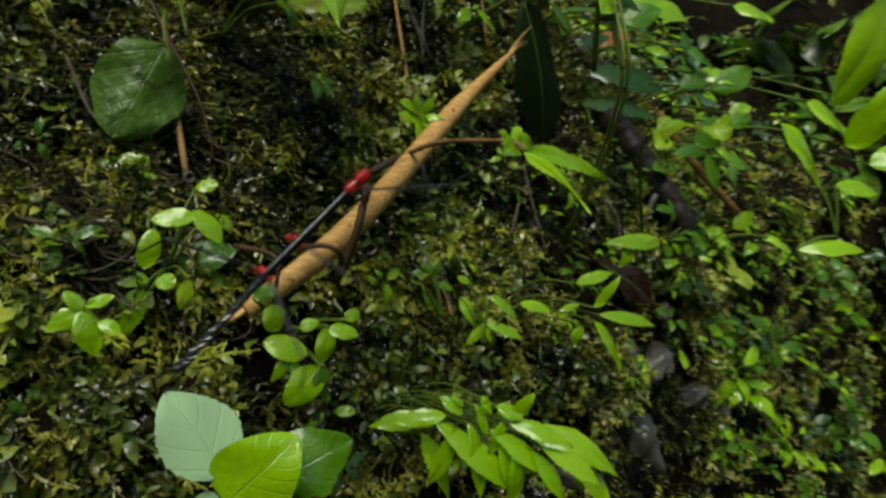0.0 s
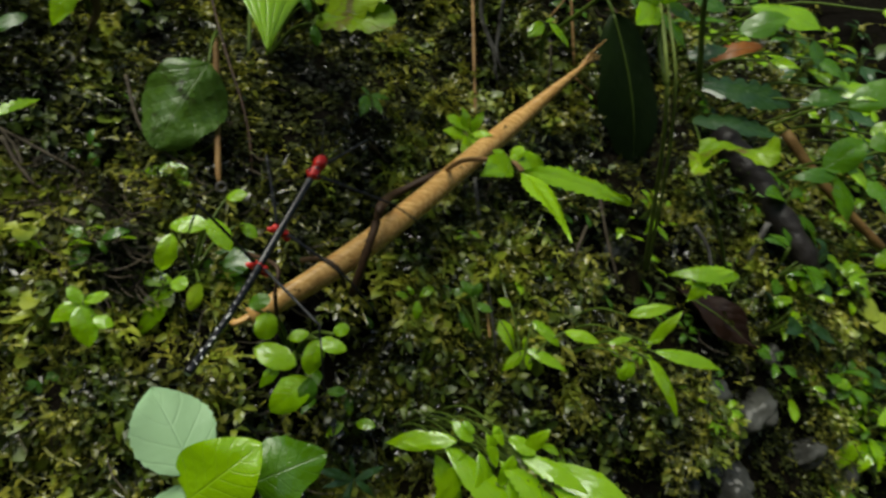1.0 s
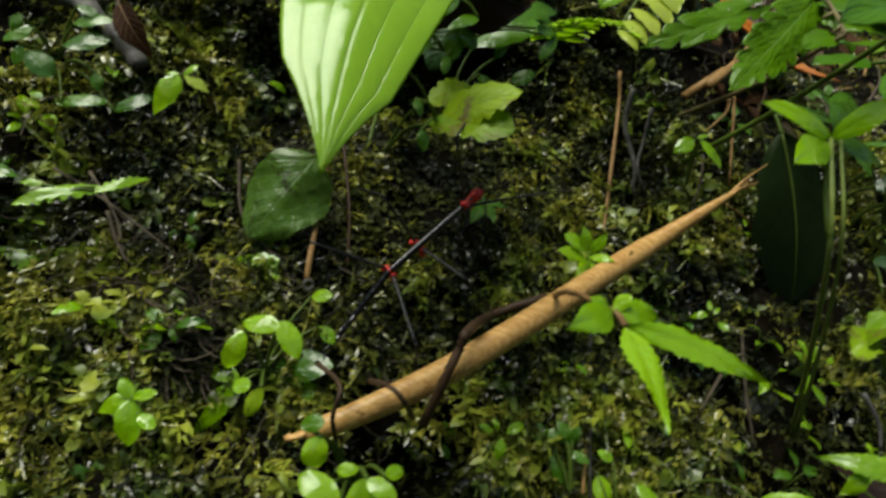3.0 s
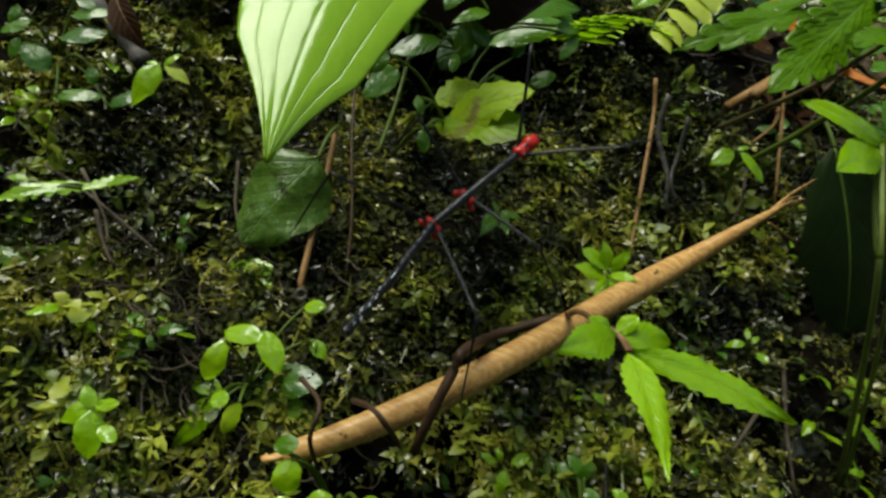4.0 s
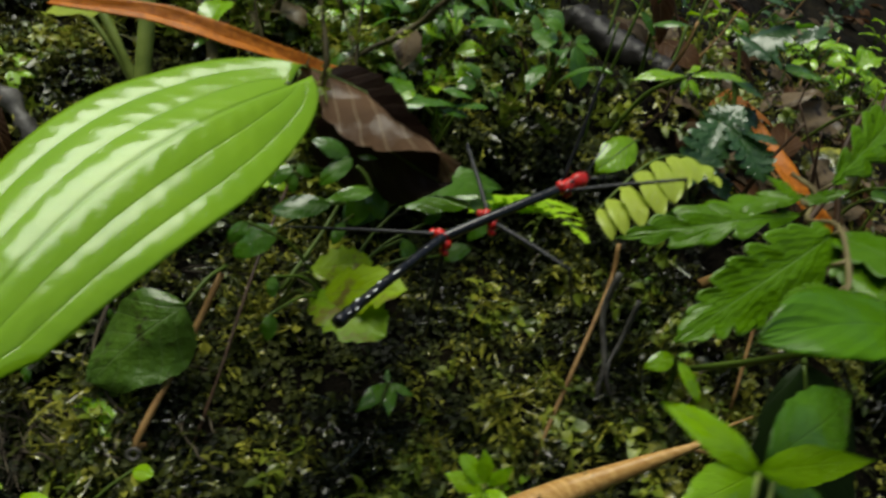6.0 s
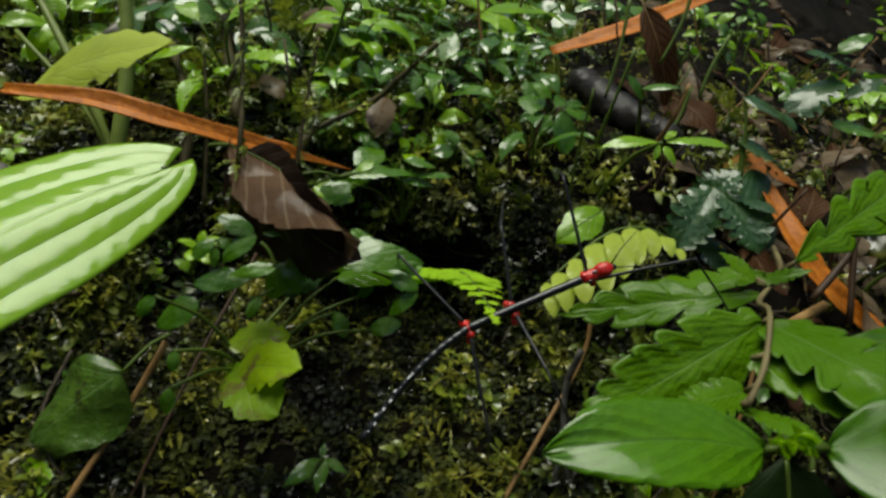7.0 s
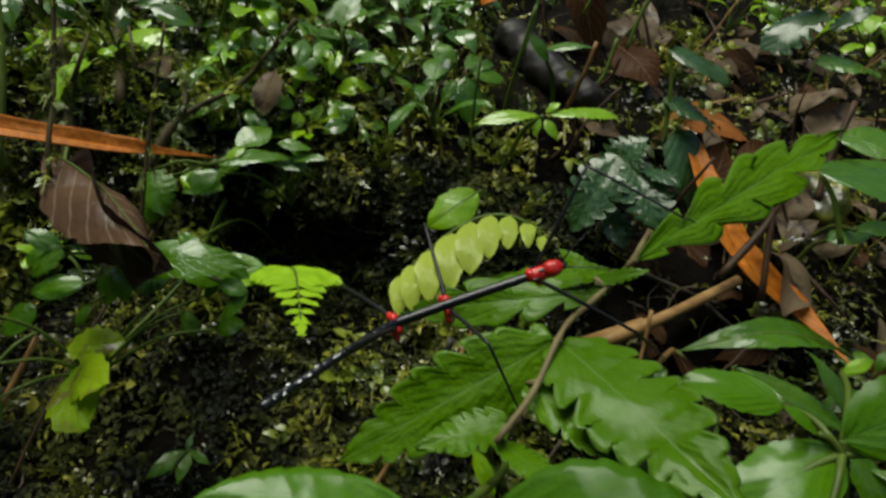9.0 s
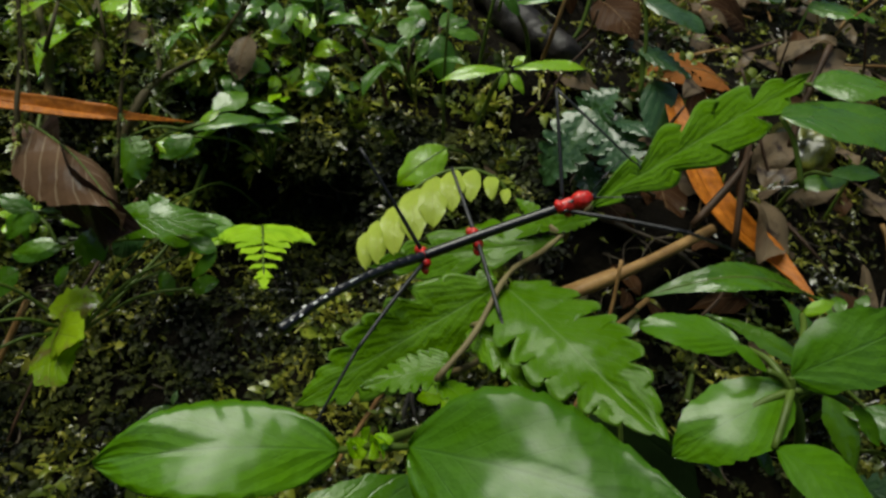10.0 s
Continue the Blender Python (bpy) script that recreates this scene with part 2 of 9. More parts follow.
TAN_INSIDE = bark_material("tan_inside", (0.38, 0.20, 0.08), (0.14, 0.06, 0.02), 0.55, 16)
TORN = leaf_material("torn_husk", (0.50, 0.36, 0.18), (0.30, 0.19, 0.08), (0.55, 0.42, 0.24), 0.5, pairs=3, clear=0.0, spec=0.2)
PEELED = bark_material("peeled_wood", (0.42, 0.40, 0.35), (0.15, 0.13, 0.10), 0.3, 3)
STRAW = bark_material("straw", (0.45, 0.27, 0.10), (0.16, 0.08, 0.03), 0.5, 3)
MOSSTWIG = bark_material("mossy_twig", (0.10, 0.085, 0.028), (0.03, 0.02, 0.010), 0.7, 2)
TWIG = bark_material("twig", (0.10, 0.055, 0.03), (0.03, 0.017, 0.01), 0.5, 2)
RIB = bark_material("dry_rib", (0.30, 0.18, 0.08), (0.12, 0.06, 0.025), 0.5, 3)
STEM = bark_material("green_stem", (0.12, 0.19, 0.03), (0.05, 0.08, 0.012), 0.4, 1)
PALESTEM = bark_material("pale_stem", (0.24, 0.30, 0.07), (0.13, 0.18, 0.04), 0.4, 3)
DEADORANGE = leaf_material("orange_dead_leaf", (0.42, 0.14, 0.025), (0.20, 0.06, 0.015), (0.45, 0.2, 0.06), 0.35, pairs=6)
GREY = bark_material("grey_wood", (0.17, 0.16, 0.15), (0.03, 0.027, 0.024), 0.45, 3, relief=0.9)
BLACK = plain_material("black_shell", (0.005, 0.005, 0.007), 0.3, 0.22)
LEGS = plain_material("leg_shell", (0.010, 0.010, 0.013), 0.45)
RED = plain_material("red_shell", (0.58, 0.016, 0.012), 0.38, 0.25, 0.55, 900)
LOGWOOD = bark_material("wet_bark", (0.036, 0.031, 0.029), (0.009, 0.007, 0.006), 0.40, 5, relief=1.0)
WHITE = plain_material("white_spot", (0.75, 0.76, 0.74), 0.4)
FAR_LEAF = moss_material("far_leaf", (0.03, 0.075, 0.01), (0.08, 0.17, 0.015), (0.15, 0.26, 0.03), 9, 0.35)
FAR_DARK = moss_material("far_dark_leaf", (0.015, 0.035, 0.008), (0.04, 0.085, 0.012), (0.09, 0.14, 0.03), 9, 0.35)
STONE = bark_material("wet_stone", (0.13, 0.13, 0.115), (0.025, 0.025, 0.022), 0.22, 1, relief=1.0)
SLATE = bark_material("black_wet_stone", (0.020, 0.018, 0.020), (0.006, 0.006, 0.007), 0.18, 1, relief=0.4)
LIGHT_BLOCK = plain_material("light_block", (0.035, 0.05, 0.02), 0.9, 0, 0.7, 3)

# ---- the bank ----
ALONG, INTO, UP = Vector((1, 1, 0)).normalized(), Vector((-1, 1, 0)).normalized(), Vector((0, 0, 1))
OUT = -INTO
LEVEL = (-0.5, 0.0, 0.30, 0.38, 0.45, 0.50, 0.55, 0.60, 0.65, 0.69, 0.74, 0.85, 1.2, 3.0)
SET_BACK = (-0.3, 0.16, 0.225, 0.246, 0.276, 0.305, 0.335, 0.37, 0.42, 0.49, 0.58, 0.78, 1.3, 3.2)


def set_back(u, z):
    """How far the bank's face lies back, at u metres along it and z metres up."""
    hollow = 0.066 * math.exp(-((u - 0.2) / 0.1) ** 2 - ((z - 0.545) / 0.045) ** 2)
    return np.interp(z, LEVEL, SET_BACK) + 0.3 * min(max(0.0, u - 0.32), 0.6) * min(1.0, max(0.0, (z - 0.36) / 0.14)) - 0.9 * max(0.0, u - 1.0) + hollow


def lump(u, z):
    p = Vector((u * 9, z * 9, 3.1))
    q = Vector((u * 38, z * 38, 7.7))
    r = Vector((u * 130, z * 130, 1.7))
    return 0.017 * noise.noise(p) + 0.015 * noise.noise(q) + 0.007 * noise.noise(r) + 0.006


def on_bank(u, z, off=0.0):
    return ALONG * u + INTO * (float(set_back(u, z)) + lump(u, z) - off) + UP * z


def part(name, bm, material, parent=None, label="", smooth=True):
    me = bpy.data.meshes.new(name)
    bm.to_mesh(me)
    bm.free()
    if smooth:
        me.polygons.foreach_set("use_smooth", [True] * len(me.polygons))
    for m in material if isinstance(material, (list, tuple)) else [material]:
        me.materials.append(m)
    ob = new(name, me)
    if parent:
        ob.parent = parent
    if label:
        ob["label"] = label
    return ob


def thing(name, label, category, at=(0, 0, 0), group=""):
    e = new(name)
    e.empty_display_size = 0.01
    e.location = at
    return tagged(e, label, category, group)


def build_bank():
    us = np.concatenate([np.linspace(-2.2, -0.30, 24), np.linspace(-0.28, 0.78, 266), np.linspace(0.79, 3.6, 110)])
    zs = np.concatenate([np.linspace(-0.2, 0.2, 14), np.linspace(0.21, 0.95, 220), np.linspace(0.96, 2.6, 26)])
    verts = [on_bank(float(u), float(z)) for z in zs for u in us]
    n = len(us)
    faces = [(j * n + i, j * n + i + 1, (j + 1) * n + i + 1, (j + 1) * n + i) for j in range(len(zs) - 1) for i in range(n - 1)]
    me = bpy.data.meshes.new("bank")
    me.from_pydata(verts, [], faces)
    me.polygons.foreach_set("use_smooth", [True] * len(faces))
    me.materials.append(SOIL)
    tagged(new("ground_bank", me), "steep bank of dark wet soil overgrown with moss", "bank", kind="structure")


def build_surroundings():
    bm = bmesh.new()
    bmesh.ops.create_grid(bm, x_segments=60, y_segments=60, size=40)
    for v in bm.verts:
        v.co.z = -0.2 + 0.05 * noise.noise(v.co * 0.9)
    tagged(part("ground", bm, SOIL), "dark forest floor at the foot of the bank", "ground", kind="structure")
    # dark undergrowth added unseen behind the camera; closes the place, blocks low sky light
    bm = bmesh.new()
    rnd = random.Random(5)
    cols, rows = 46, 14
    grid = []
    for j in range(rows):
        row = []
        for i in range(cols):
            a = radians(-190 + 200 * i / (cols - 1))
            d = 2.6 + 0.5 * noise.noise(Vector((i * 0.5, j * 0.5, 0))) + 0.05 * j
            row.append(bm.verts.new((d * math.cos(a), d * math.sin(a), -0.25 + 0.16 * j + rnd.uniform(-0.05, 0.05))))
        grid.append(row)
    for j in range(rows - 1):
        for i in range(cols - 1):
            bm.faces.new((grid[j][i], grid[j][i + 1], grid[j + 1][i + 1], grid[j + 1][i]))
    tagged(part("backdrop", bm, LIGHT_BLOCK), "dark forest wall, out of view, added to keep off low sky light", "undergrowth", kind="structure")


def frond_template(pairs, length, width, seed):
    """A moss sprig: a bent stalk with pairs of pointed leaflets. Runs along +x, faces +z."""
    rnd = random.Random(seed)
    v, f = [], []
    sway, droop, curl = rnd.uniform(-0.45, 0.45), rnd.uniform(0.1, 0.8), rnd.uniform(1.2, 4.0)
    for k in range(pairs):
        a, b = k / pairs, (k + 1) / pairs
        pa = np.array((a * length, sway * length * math.sin(curl * a), -droop * length * a * a))
        pb = np.array((b * length, sway * length * math.sin(curl * b), -droop * length * b * b))
        s = len(v)
        w = 0.045 * length * (1 - 0.6 * a)
        e = 0.045 * length * (1 - 0.6 * b)
        lift = (0, 0, 0.6 * w * (-1) ** k)
        v += [pa + (0, w, 0), pa - (0, w, 0), pb - (0, e, 0) + lift, pb + (0, e, 0) + lift]
        f += [(s, s + 1, s + 2), (s, s + 2, s + 3)]
        size = width * math.sin(math.pi * (0.12 + 0.8 * a)) ** 0.7
        for side in (-1, 1):
            if rnd.random() < 0.3:
                continue
            d = np.array((rnd.uniform(0.2, 1.4), side, rnd.uniform(-0.7, 0.9)))
            d /= np.linalg.norm(d)
            reach = size * rnd.uniform(0.55, 1.25)
            cross = np.array((d[1], -d[0], rnd.uniform(-0.4, 0.4))) * reach * rnd.uniform(0.20, 0.36)
            raised = np.array((0, 0, 0.22 * reach))
            near, far = pa + d * reach * 0.35, pa + d * reach * 0.72
            s = len(v)
            v += [pa, near + cross + raised, near - cross + raised, far + cross * 0.8, far - cross * 0.8, pa + d * reach - raised * rnd.uniform(0.2, 1.6), pa + d * reach * 0.55 + raised * 0.2]
            f += [(s, s + 1, s + 6), (s, s + 6, s + 2), (s + 1, s + 3, s + 6), (s + 2, s + 6, s + 4), (s + 3, s + 5, s + 6), (s + 6, s + 5, s + 4)]
    return np.array(v), np.array(f)


def scatter(name, template, places, frames, material, label, category):
    """Many copies of one small shape joined into one mesh. frames: (n, 3, 3) with the columns as axes."""
    v, f = template
    n, k = len(places), len(v)
    allv = (np.einsum("nij,kj->nki", frames, v) + places[:, None, :]).reshape(-1, 3)
    allf = (f[None] + (np.arange(n) * k)[:, None, None]).reshape(-1)
    count = n * len(f)
    me = bpy.data.meshes.new(name)
    me.vertices.add(len(allv))
    me.vertices.foreach_set("co", allv.reshape(-1).astype(np.float32))
    me.loops.add(count * 3)
    me.loops.foreach_set("vertex_index", allf.astype(np.int32))
    me.polygons.add(count)
    me.polygons.foreach_set("loop_start", np.arange(0, count * 3, 3, dtype=np.int32))
    me.polygons.foreach_set("use_smooth", np.ones(count, dtype=bool))
    me.materials.append(material)
    me.update(calc_edges=True)
    return tagged(new(name, me), label, category, kind="stuff")


def axes_for(rng, x_dir, z_dir, size):
    """A frame whose x runs along x_dir and whose z lies towards z_dir."""
    x = x_dir / np.linalg.norm(x_dir, axis=1)[:, None]
    y = np.cross(z_dir, x)
    y /= np.linalg.norm(y, axis=1)[:, None]
    z = np.cross(x, y)
    return np.stack([x, y, z], axis=2) * size[:, None, None]


def moss_cover(u, z):
    """Where moss grows thickly: 0 bare to 1 full."""
    a = noise.noise(Vector((u * 11, z * 11, 20.0))) + 0.5 * noise.noise(Vector((u * 30, z * 30, 4.0)))
    a -= 0.55 * noise.noise(Vector((u * 38, z * 38, 7.7)))
    a -= 0.3 * math.exp(-((u - 0.22) / 0.11) ** 2 - ((z - 0.58) / 0.04) ** 2)  # moss thinned so dark soil stands in for the hollow's shade
    a -= 0.75 * math.exp(-((u - 0.40) / 0.055) ** 2 - ((z - 0.455) / 0.08) ** 2)  # bare brown soil beside the sheath
    if (u > 0.33 and z > 0.56) or (u > 0.265 and z > 0.605):
        return 0.10 + 0.5 * a  # dead leaves lie here instead
    a -= 0.9 * math.exp(-((u - 0.45) / 0.09) ** 2 - ((z - 0.255) / 0.04) ** 2)  # bare wet rock at the foot
    # thinned a little more, so dark soil carries the shade here too
    a -= 0.15 * math.exp(-((u - 0.175) / 0.045) ** 2 - ((z - 0.49) / 0.03) ** 2)
    a -= 0.7 * math.exp(-((u - 0.080) / 0.010) ** 2 - ((z - 0.437) / 0.020) ** 2)  # grey roots lie open here
    return max(0.62 + 1.5 * a, 0.35 if z > 0.6 else 0.0)


def spots_on_bank(rng, count, u0, u1, z0, z1, power, off=0.0):
    out = []
    while len(out) < count:
        u, z = float(rng.uniform(u0, u1)), float(rng.uniform(z0, z1))
        if rng.uniform() < min(1, max(0.03, moss_cover(u, z))) ** power:
            out.append(on_bank(u, z, off))
    return np.array(out)


def build_moss():
    rng = np.random.default_rng(11)
    out, up, along = (np.array(w) for w in (OUT, UP, ALONG))
    for k, (count, size0, size1, mat, name, label, droop) in enumerate((
            (5600, 0.7, 1.6, MOSS, "feather_moss", "olive green feather moss hanging on the wet bank", 0.6),
            (5600, 0.6, 1.3, MOSS, "tuft_moss", "short dark green moss tufts on wet soil", -0.2),
            (2600, 0.8, 1.7, MOSS_LIGHT, "bright_moss", "yellow green moss sprigs on the bank", 0.35))):
        p = np.concatenate([spots_on_bank(rng, count, -0.14, 0.56, 0.24, 0.80, 1.0 if k < 2 else 2.2), spots_on_bank(rng, count // 2, 0.5, 1.3, -0.1, 0.75, 1.0)])
        n = len(p)
        x = out * rng.uniform(0.35, 1.0, (n, 1)) - up * (droop + rng.normal(0, 0.45, (n, 1))) + along * rng.normal(0, 0.6, (n, 1))
        z = up * rng.uniform(0.3, 1.0, (n, 1)) + out * rng.uniform(0.2, 1, (n, 1)) + along * rng.normal(0, 0.4, (n, 1))
        fr = axes_for(rng, x, z, rng.uniform(size0, size1, n))
        for s in range(6):
            scatter(name, frond_template(7, 0.0150, (0.0044, 0.0039, 0.0053)[k], 10 * k + s), p[s::6], fr[s::6], mat, label, "moss")
    p = np.concatenate([spots_on_bank(rng, 700, -0.08, 0.42, 0.60, 0.86, 0.8), spots_on_bank(rng, 1700, -0.14, 0.15, 0.595, 0.82, 0.6)])
    n = len(p)
    x = out * rng.uniform(-0.2, 0.8, (n, 1)) + up * rng.uniform(-0.2, 0.9, (n, 1)) + along * rng.normal(0, 0.6, (n, 1))
    z = up * rng.uniform(0.3, 1.0, (n, 1)) + out * rng.uniform(0.2, 1, (n, 1))
    scatter("ledge_moss", frond_template(8, 0.0145, 0.0044, 71), p, axes_for(rng, x, z, rng.uniform(0.7, 1.7, n)), MOSS_LIGHT, "yellow green moss between the ledge herbs", "moss")
    # liverwort where other mosses thin out; its dark colour carries the hollows' shade
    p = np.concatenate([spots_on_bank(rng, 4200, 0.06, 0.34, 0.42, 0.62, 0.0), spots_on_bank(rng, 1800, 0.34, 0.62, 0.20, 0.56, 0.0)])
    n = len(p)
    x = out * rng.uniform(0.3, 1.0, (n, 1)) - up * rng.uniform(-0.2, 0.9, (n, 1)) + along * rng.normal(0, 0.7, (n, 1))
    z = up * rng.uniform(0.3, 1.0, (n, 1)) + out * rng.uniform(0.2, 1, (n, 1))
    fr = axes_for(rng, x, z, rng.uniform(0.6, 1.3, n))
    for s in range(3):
        scatter("shaded_liverwort", frond_template(6, 0.0125, 0.0042, 50 + s), p[s::3], fr[s::3], MOSS_SHADED, "wet liverwort with the hollow's shade put into its dark colour", "liverwort")
    # matted grey rootlets on the bare, wet parts of the face
    for s in range(4):
        rnd = random.Random(90 + s)
        v, f = [], []
        p0, d = np.zeros(3), np.array((1.0, 0.0, 0.0))
        for k in range(9):
            w = 0.00035 * (1 - 0.07 * k)
            side = np.array((-d[1], d[0], 0.0)) * w
            v += [p0 + side, p0 - side, p0 + (0, 0, 1.4 * w)]
            if k:
                a = 3 * k
                f += [(a - 3, a - 1, a), (a - 1, a + 2, a), (a - 1, a - 2, a + 2), (a - 2, a + 1, a + 2)]
            d = d + np.array((0, rnd.uniform(-0.7, 0.7), rnd.uniform(-0.5, 0.5)))
            d /= np.linalg.norm(d)
            p0 = p0 + d * 0.0026
        p = np.concatenate([spots_on_bank(rng, 90, -0.05, 0.16, 0.34, 0.52, 0.0, 0.005), spots_on_bank(rng, 60, 0.1, 0.45, 0.28, 0.6, 0.0, 0.004), spots_on_bank(rng, 50, 0.3, 0.6, 0.5, 0.75, 0.0, 0.005),
                            spots_on_bank(rng, 34, 0.068, 0.091, 0.415, 0.459, 0.0, 0.007), spots_on_bank(rng, 20, 0.043, 0.062, 0.442, 0.473, 0.0, 0.006)])
        n = len(p)
        x = along * rng.normal(0, 0.6, (n, 1)) - up * rng.uniform(0.1, 1, (n, 1)) + out * rng.uniform(-0.1, 0.4, (n, 1))
        scatter("fine_roots", (np.array(v), np.array(f)), p, axes_for(rng, x, np.tile(out, (n, 1)) + rng.normal(0, 0.3, (n, 3)), rng.uniform(0.6, 1.6, n)), FIBRE, "matted fine grey rootlets on the wet bank", "roots")
    # low carpet of tiny leaflets
    leaflet = (np.array([(0, 0, 0), (0.4, 0.2, 0.14), (0.45, -0.12, 0.18), (0.8, 0.3, 0.05), (0.75, 0.05, 0.12), (0.9, 0.45, -0.25)]) * 0.0054, np.array([(0, 2, 1), (1, 2, 4), (1, 4, 3), (3, 4, 5)]))
    p = spots_on_bank(rng, 60000, -0.14, 0.9, 0.15, 0.86, 0.7, 0.001)
    n = len(p)
    x = out * rng.uniform(0.2, 1, (n, 1)) + rng.normal(0, 0.6, (n, 3))
    z = up + rng.normal(0, 0.5, (n, 3))
    scatter("carpet_moss", leaflet, p, axes_for(rng, x, z, rng.uniform(0.6, 1.5, n)), MOSS, "low carpet of dark moss leaflets", "moss")


build_bank()
build_surroundings()
build_moss()

# ---- leaves, stems and plants ----
def outline(kind, u):
    s = math.sin
    if kind == "ovate":
        return s(math.pi * u ** 0.72) ** 0.85
    if kind == "oval":
        return s(math.pi * u ** 0.95) ** 0.62
    if kind == "round":
        return max(0.0, 1 - (2 * u - 1) ** 2) ** 0.5
    if kind == "cordate":
        return s(math.pi * u ** 0.64) ** 0.66
    if kind == "spear":
        return s(math.pi * (0.05 + 0.945 * u) ** 0.68) ** 0.92
    if kind == "lobed":
        return s(math.pi * (0.06 + 0.93 * u) ** 0.8) ** 0.8
    if kind == "broad":
        return s(math.pi * u ** 0.66) ** (0.72 if u < 0.35 else 0.60) * (1 if u < 0.78 else 1 - 0.70 * ((u - 0.78) / 0.22))
    return s(math.pi * u ** 0.8) ** 1.05


TEETH = {"serrate": (11, 0.22), "lance": (9, 0.08), "lobed": (7, 0.45), "toothed": (8, 0.14), "ovate": (10, 0.06), "ragged": (6, 0.3), "crenate": (9, 0.34), "coarse": (6, 0.6)}


def blade_bm(kind, length, width, arch=0.08, fold=0.12, wave=0.05, quilt=0.0, seed=0, rows=0, bend=0.0, roll=0.0):
    """A leaf from (0, 0, 0) to (length, 0, 0), facing +z."""
    teeth, depth = TEETH.get(kind, (0, 0.0))
    base = {"serrate": "lance", "ragged": "oval", "crenate": "spear", "toothed": "lance", "coarse": "lance"}.get(kind, kind)
    n = rows or (teeth * 3 if teeth else 16)
    m = 22 if kind == "broad" else 9 if n > 60 else 6 if n > 40 else 4
    rnd = random.Random(seed)
    ph = rnd.uniform(0, 6.3)
    skew = rnd.uniform(-0.06, 0.06)
    bm = bmesh.new()
    uv = bm.loops.layers.uv.new("blade")
    grid = []
    for i in range(n + 1):
        u = i / n
        row = []
        for j in range(-m, m + 1):
            v = j / m
            half = 0.5 * width * max(0.004, outline(base, min(0.999, max(0.001, u))))
            if rows <= 40:
                half *= 1 + 0.16 * noise.noise(Vector((u * 5.5, 3.0 if j < 0 else 9.0, ph * 5))) + 0.06 * noise.noise(Vector((u * 17, 3.0 if j < 0 else 9.0, ph * 5)))
            if teeth:
                f = (u * teeth + (0.5 if j < 0 else 0)) % 1.0
                if kind in ("crenate", "coarse"):
                    bite = (1 - math.sin(math.pi * f ** 1.8) ** 0.7) * (0.75 + 0.5 * math.sin(int(u * teeth + (0.5 if j < 0 else 0)) * 2.1 + ph))
                elif kind == "lobed":
                    bite = abs(2 * f - 1) ** 3
                else:
                    bite = f
                half *= 1 - depth * bite * (0.6 + 0.8 * rnd.random() if kind == "ragged" else 1)
            if kind == "broad" and j > 0:  # the lower half is the narrower
                half *= 0.90 - 0.14 * max(0.0, 1 - u / 0.35)
            y = v * half
            mid = bend * length * math.sin(math.pi * u)
            x = u * length + (skew * length) * v * v * math.sin(math.pi * u)
            if kind in ("crenate", "coarse"):
                x += (0.14 * width * abs(v) + 0.30 * (length / teeth) * abs(v) ** 3 * (f - 0.4)) * math.sin(math.pi * u)
            elif teeth:
                x += 0.10 * width * abs(v) * math.sin(math.pi * u)
            z = arch * length * math.sin(math.pi * u) + fold * abs(y) - (0.10 if rows > 40 else 0.42) * y * y / max(width, 1e-6)
            z += wave * width * math.sin(u * 7 + ph + 1.5 * v) * abs(v)
            if kind == "broad":
                puff = abs(math.sin(math.pi * 2.9 * v)) * min(1.0, 6 * u, 2.2 * (1 - u))
                z += quilt * width * puff ** 0.6 * (1 + 0.14 * math.sin(2 * math.pi * (17 * u - 2.2 * abs(v)) + 3.2 * noise.noise(Vector((u * 9, v * 4, ph)))))
                x -= 0.17 * width * abs(v) ** 1.2 * max(0.0, 1 - u * 5)
            elif quilt:
                z += quilt * width * (0.5 - abs(((u - 0.45 * abs(v)) * (teeth if rows > 40 else 6.0)) % 1.0 - 0.5)) * min(1, 3 * abs(v)) * math.sin(math.pi * u)
            if rows > 60 and kind != "broad":
                z += 0.03 * width * noise.noise(Vector((u * 4, v * 1.8, ph * 3))) + 0.006 * width * noise.noise(Vector((u * 16, v * 6, ph * 3)))
            if roll:  # both sides curl under
                turn, tight = roll * abs(v), half / roll
                y = math.copysign(tight * math.sin(turn), v)
                z -= tight * (1 - math.cos(turn))
            row.append(bm.verts.new((x, y + mid, z)))
        grid.append(row)
    for i in range(n):
        for j in range(2 * m):
            f = bm.faces.new((grid[i][j], grid[i + 1][j], grid[i + 1][j + 1], grid[i][j + 1]))
            for loop, (a, b) in zip(f.loops, ((i, j), (i + 1, j), (i + 1, j + 1), (i, j + 1))):
                loop[uv].uv = (a / n, b / (2 * m))
    return bm


def aim(base, tip, facing):
    """The pose of a leaf that runs from base to tip and faces as nearly as it can towards facing."""
    base, tip = Vector(base), Vector(tip)
    x = (tip - base).normalized()
    z = Vector(facing)
    z = (z - x * z.dot(x)).normalized()
    y = z.cross(x)
    m = Matrix((x, y, z)).transposed().to_4x4()
    m.translation = base
    return m


SIDES = {"c": OUT * 0.8 + UP * 0.55, "u": UP * 0.85 + OUT * 0.5, "l": OUT * 0.7 - ALONG * 0.5 + UP * 0.4, "r": OUT * 0.7 + ALONG * 0.4 + UP * 0.5, "f": OUT, "p": Vector((0.55, -0.5, 0.6)), "q": Vector((0.4, -0.4, 0.9))}
seeds = iter(range(10000))


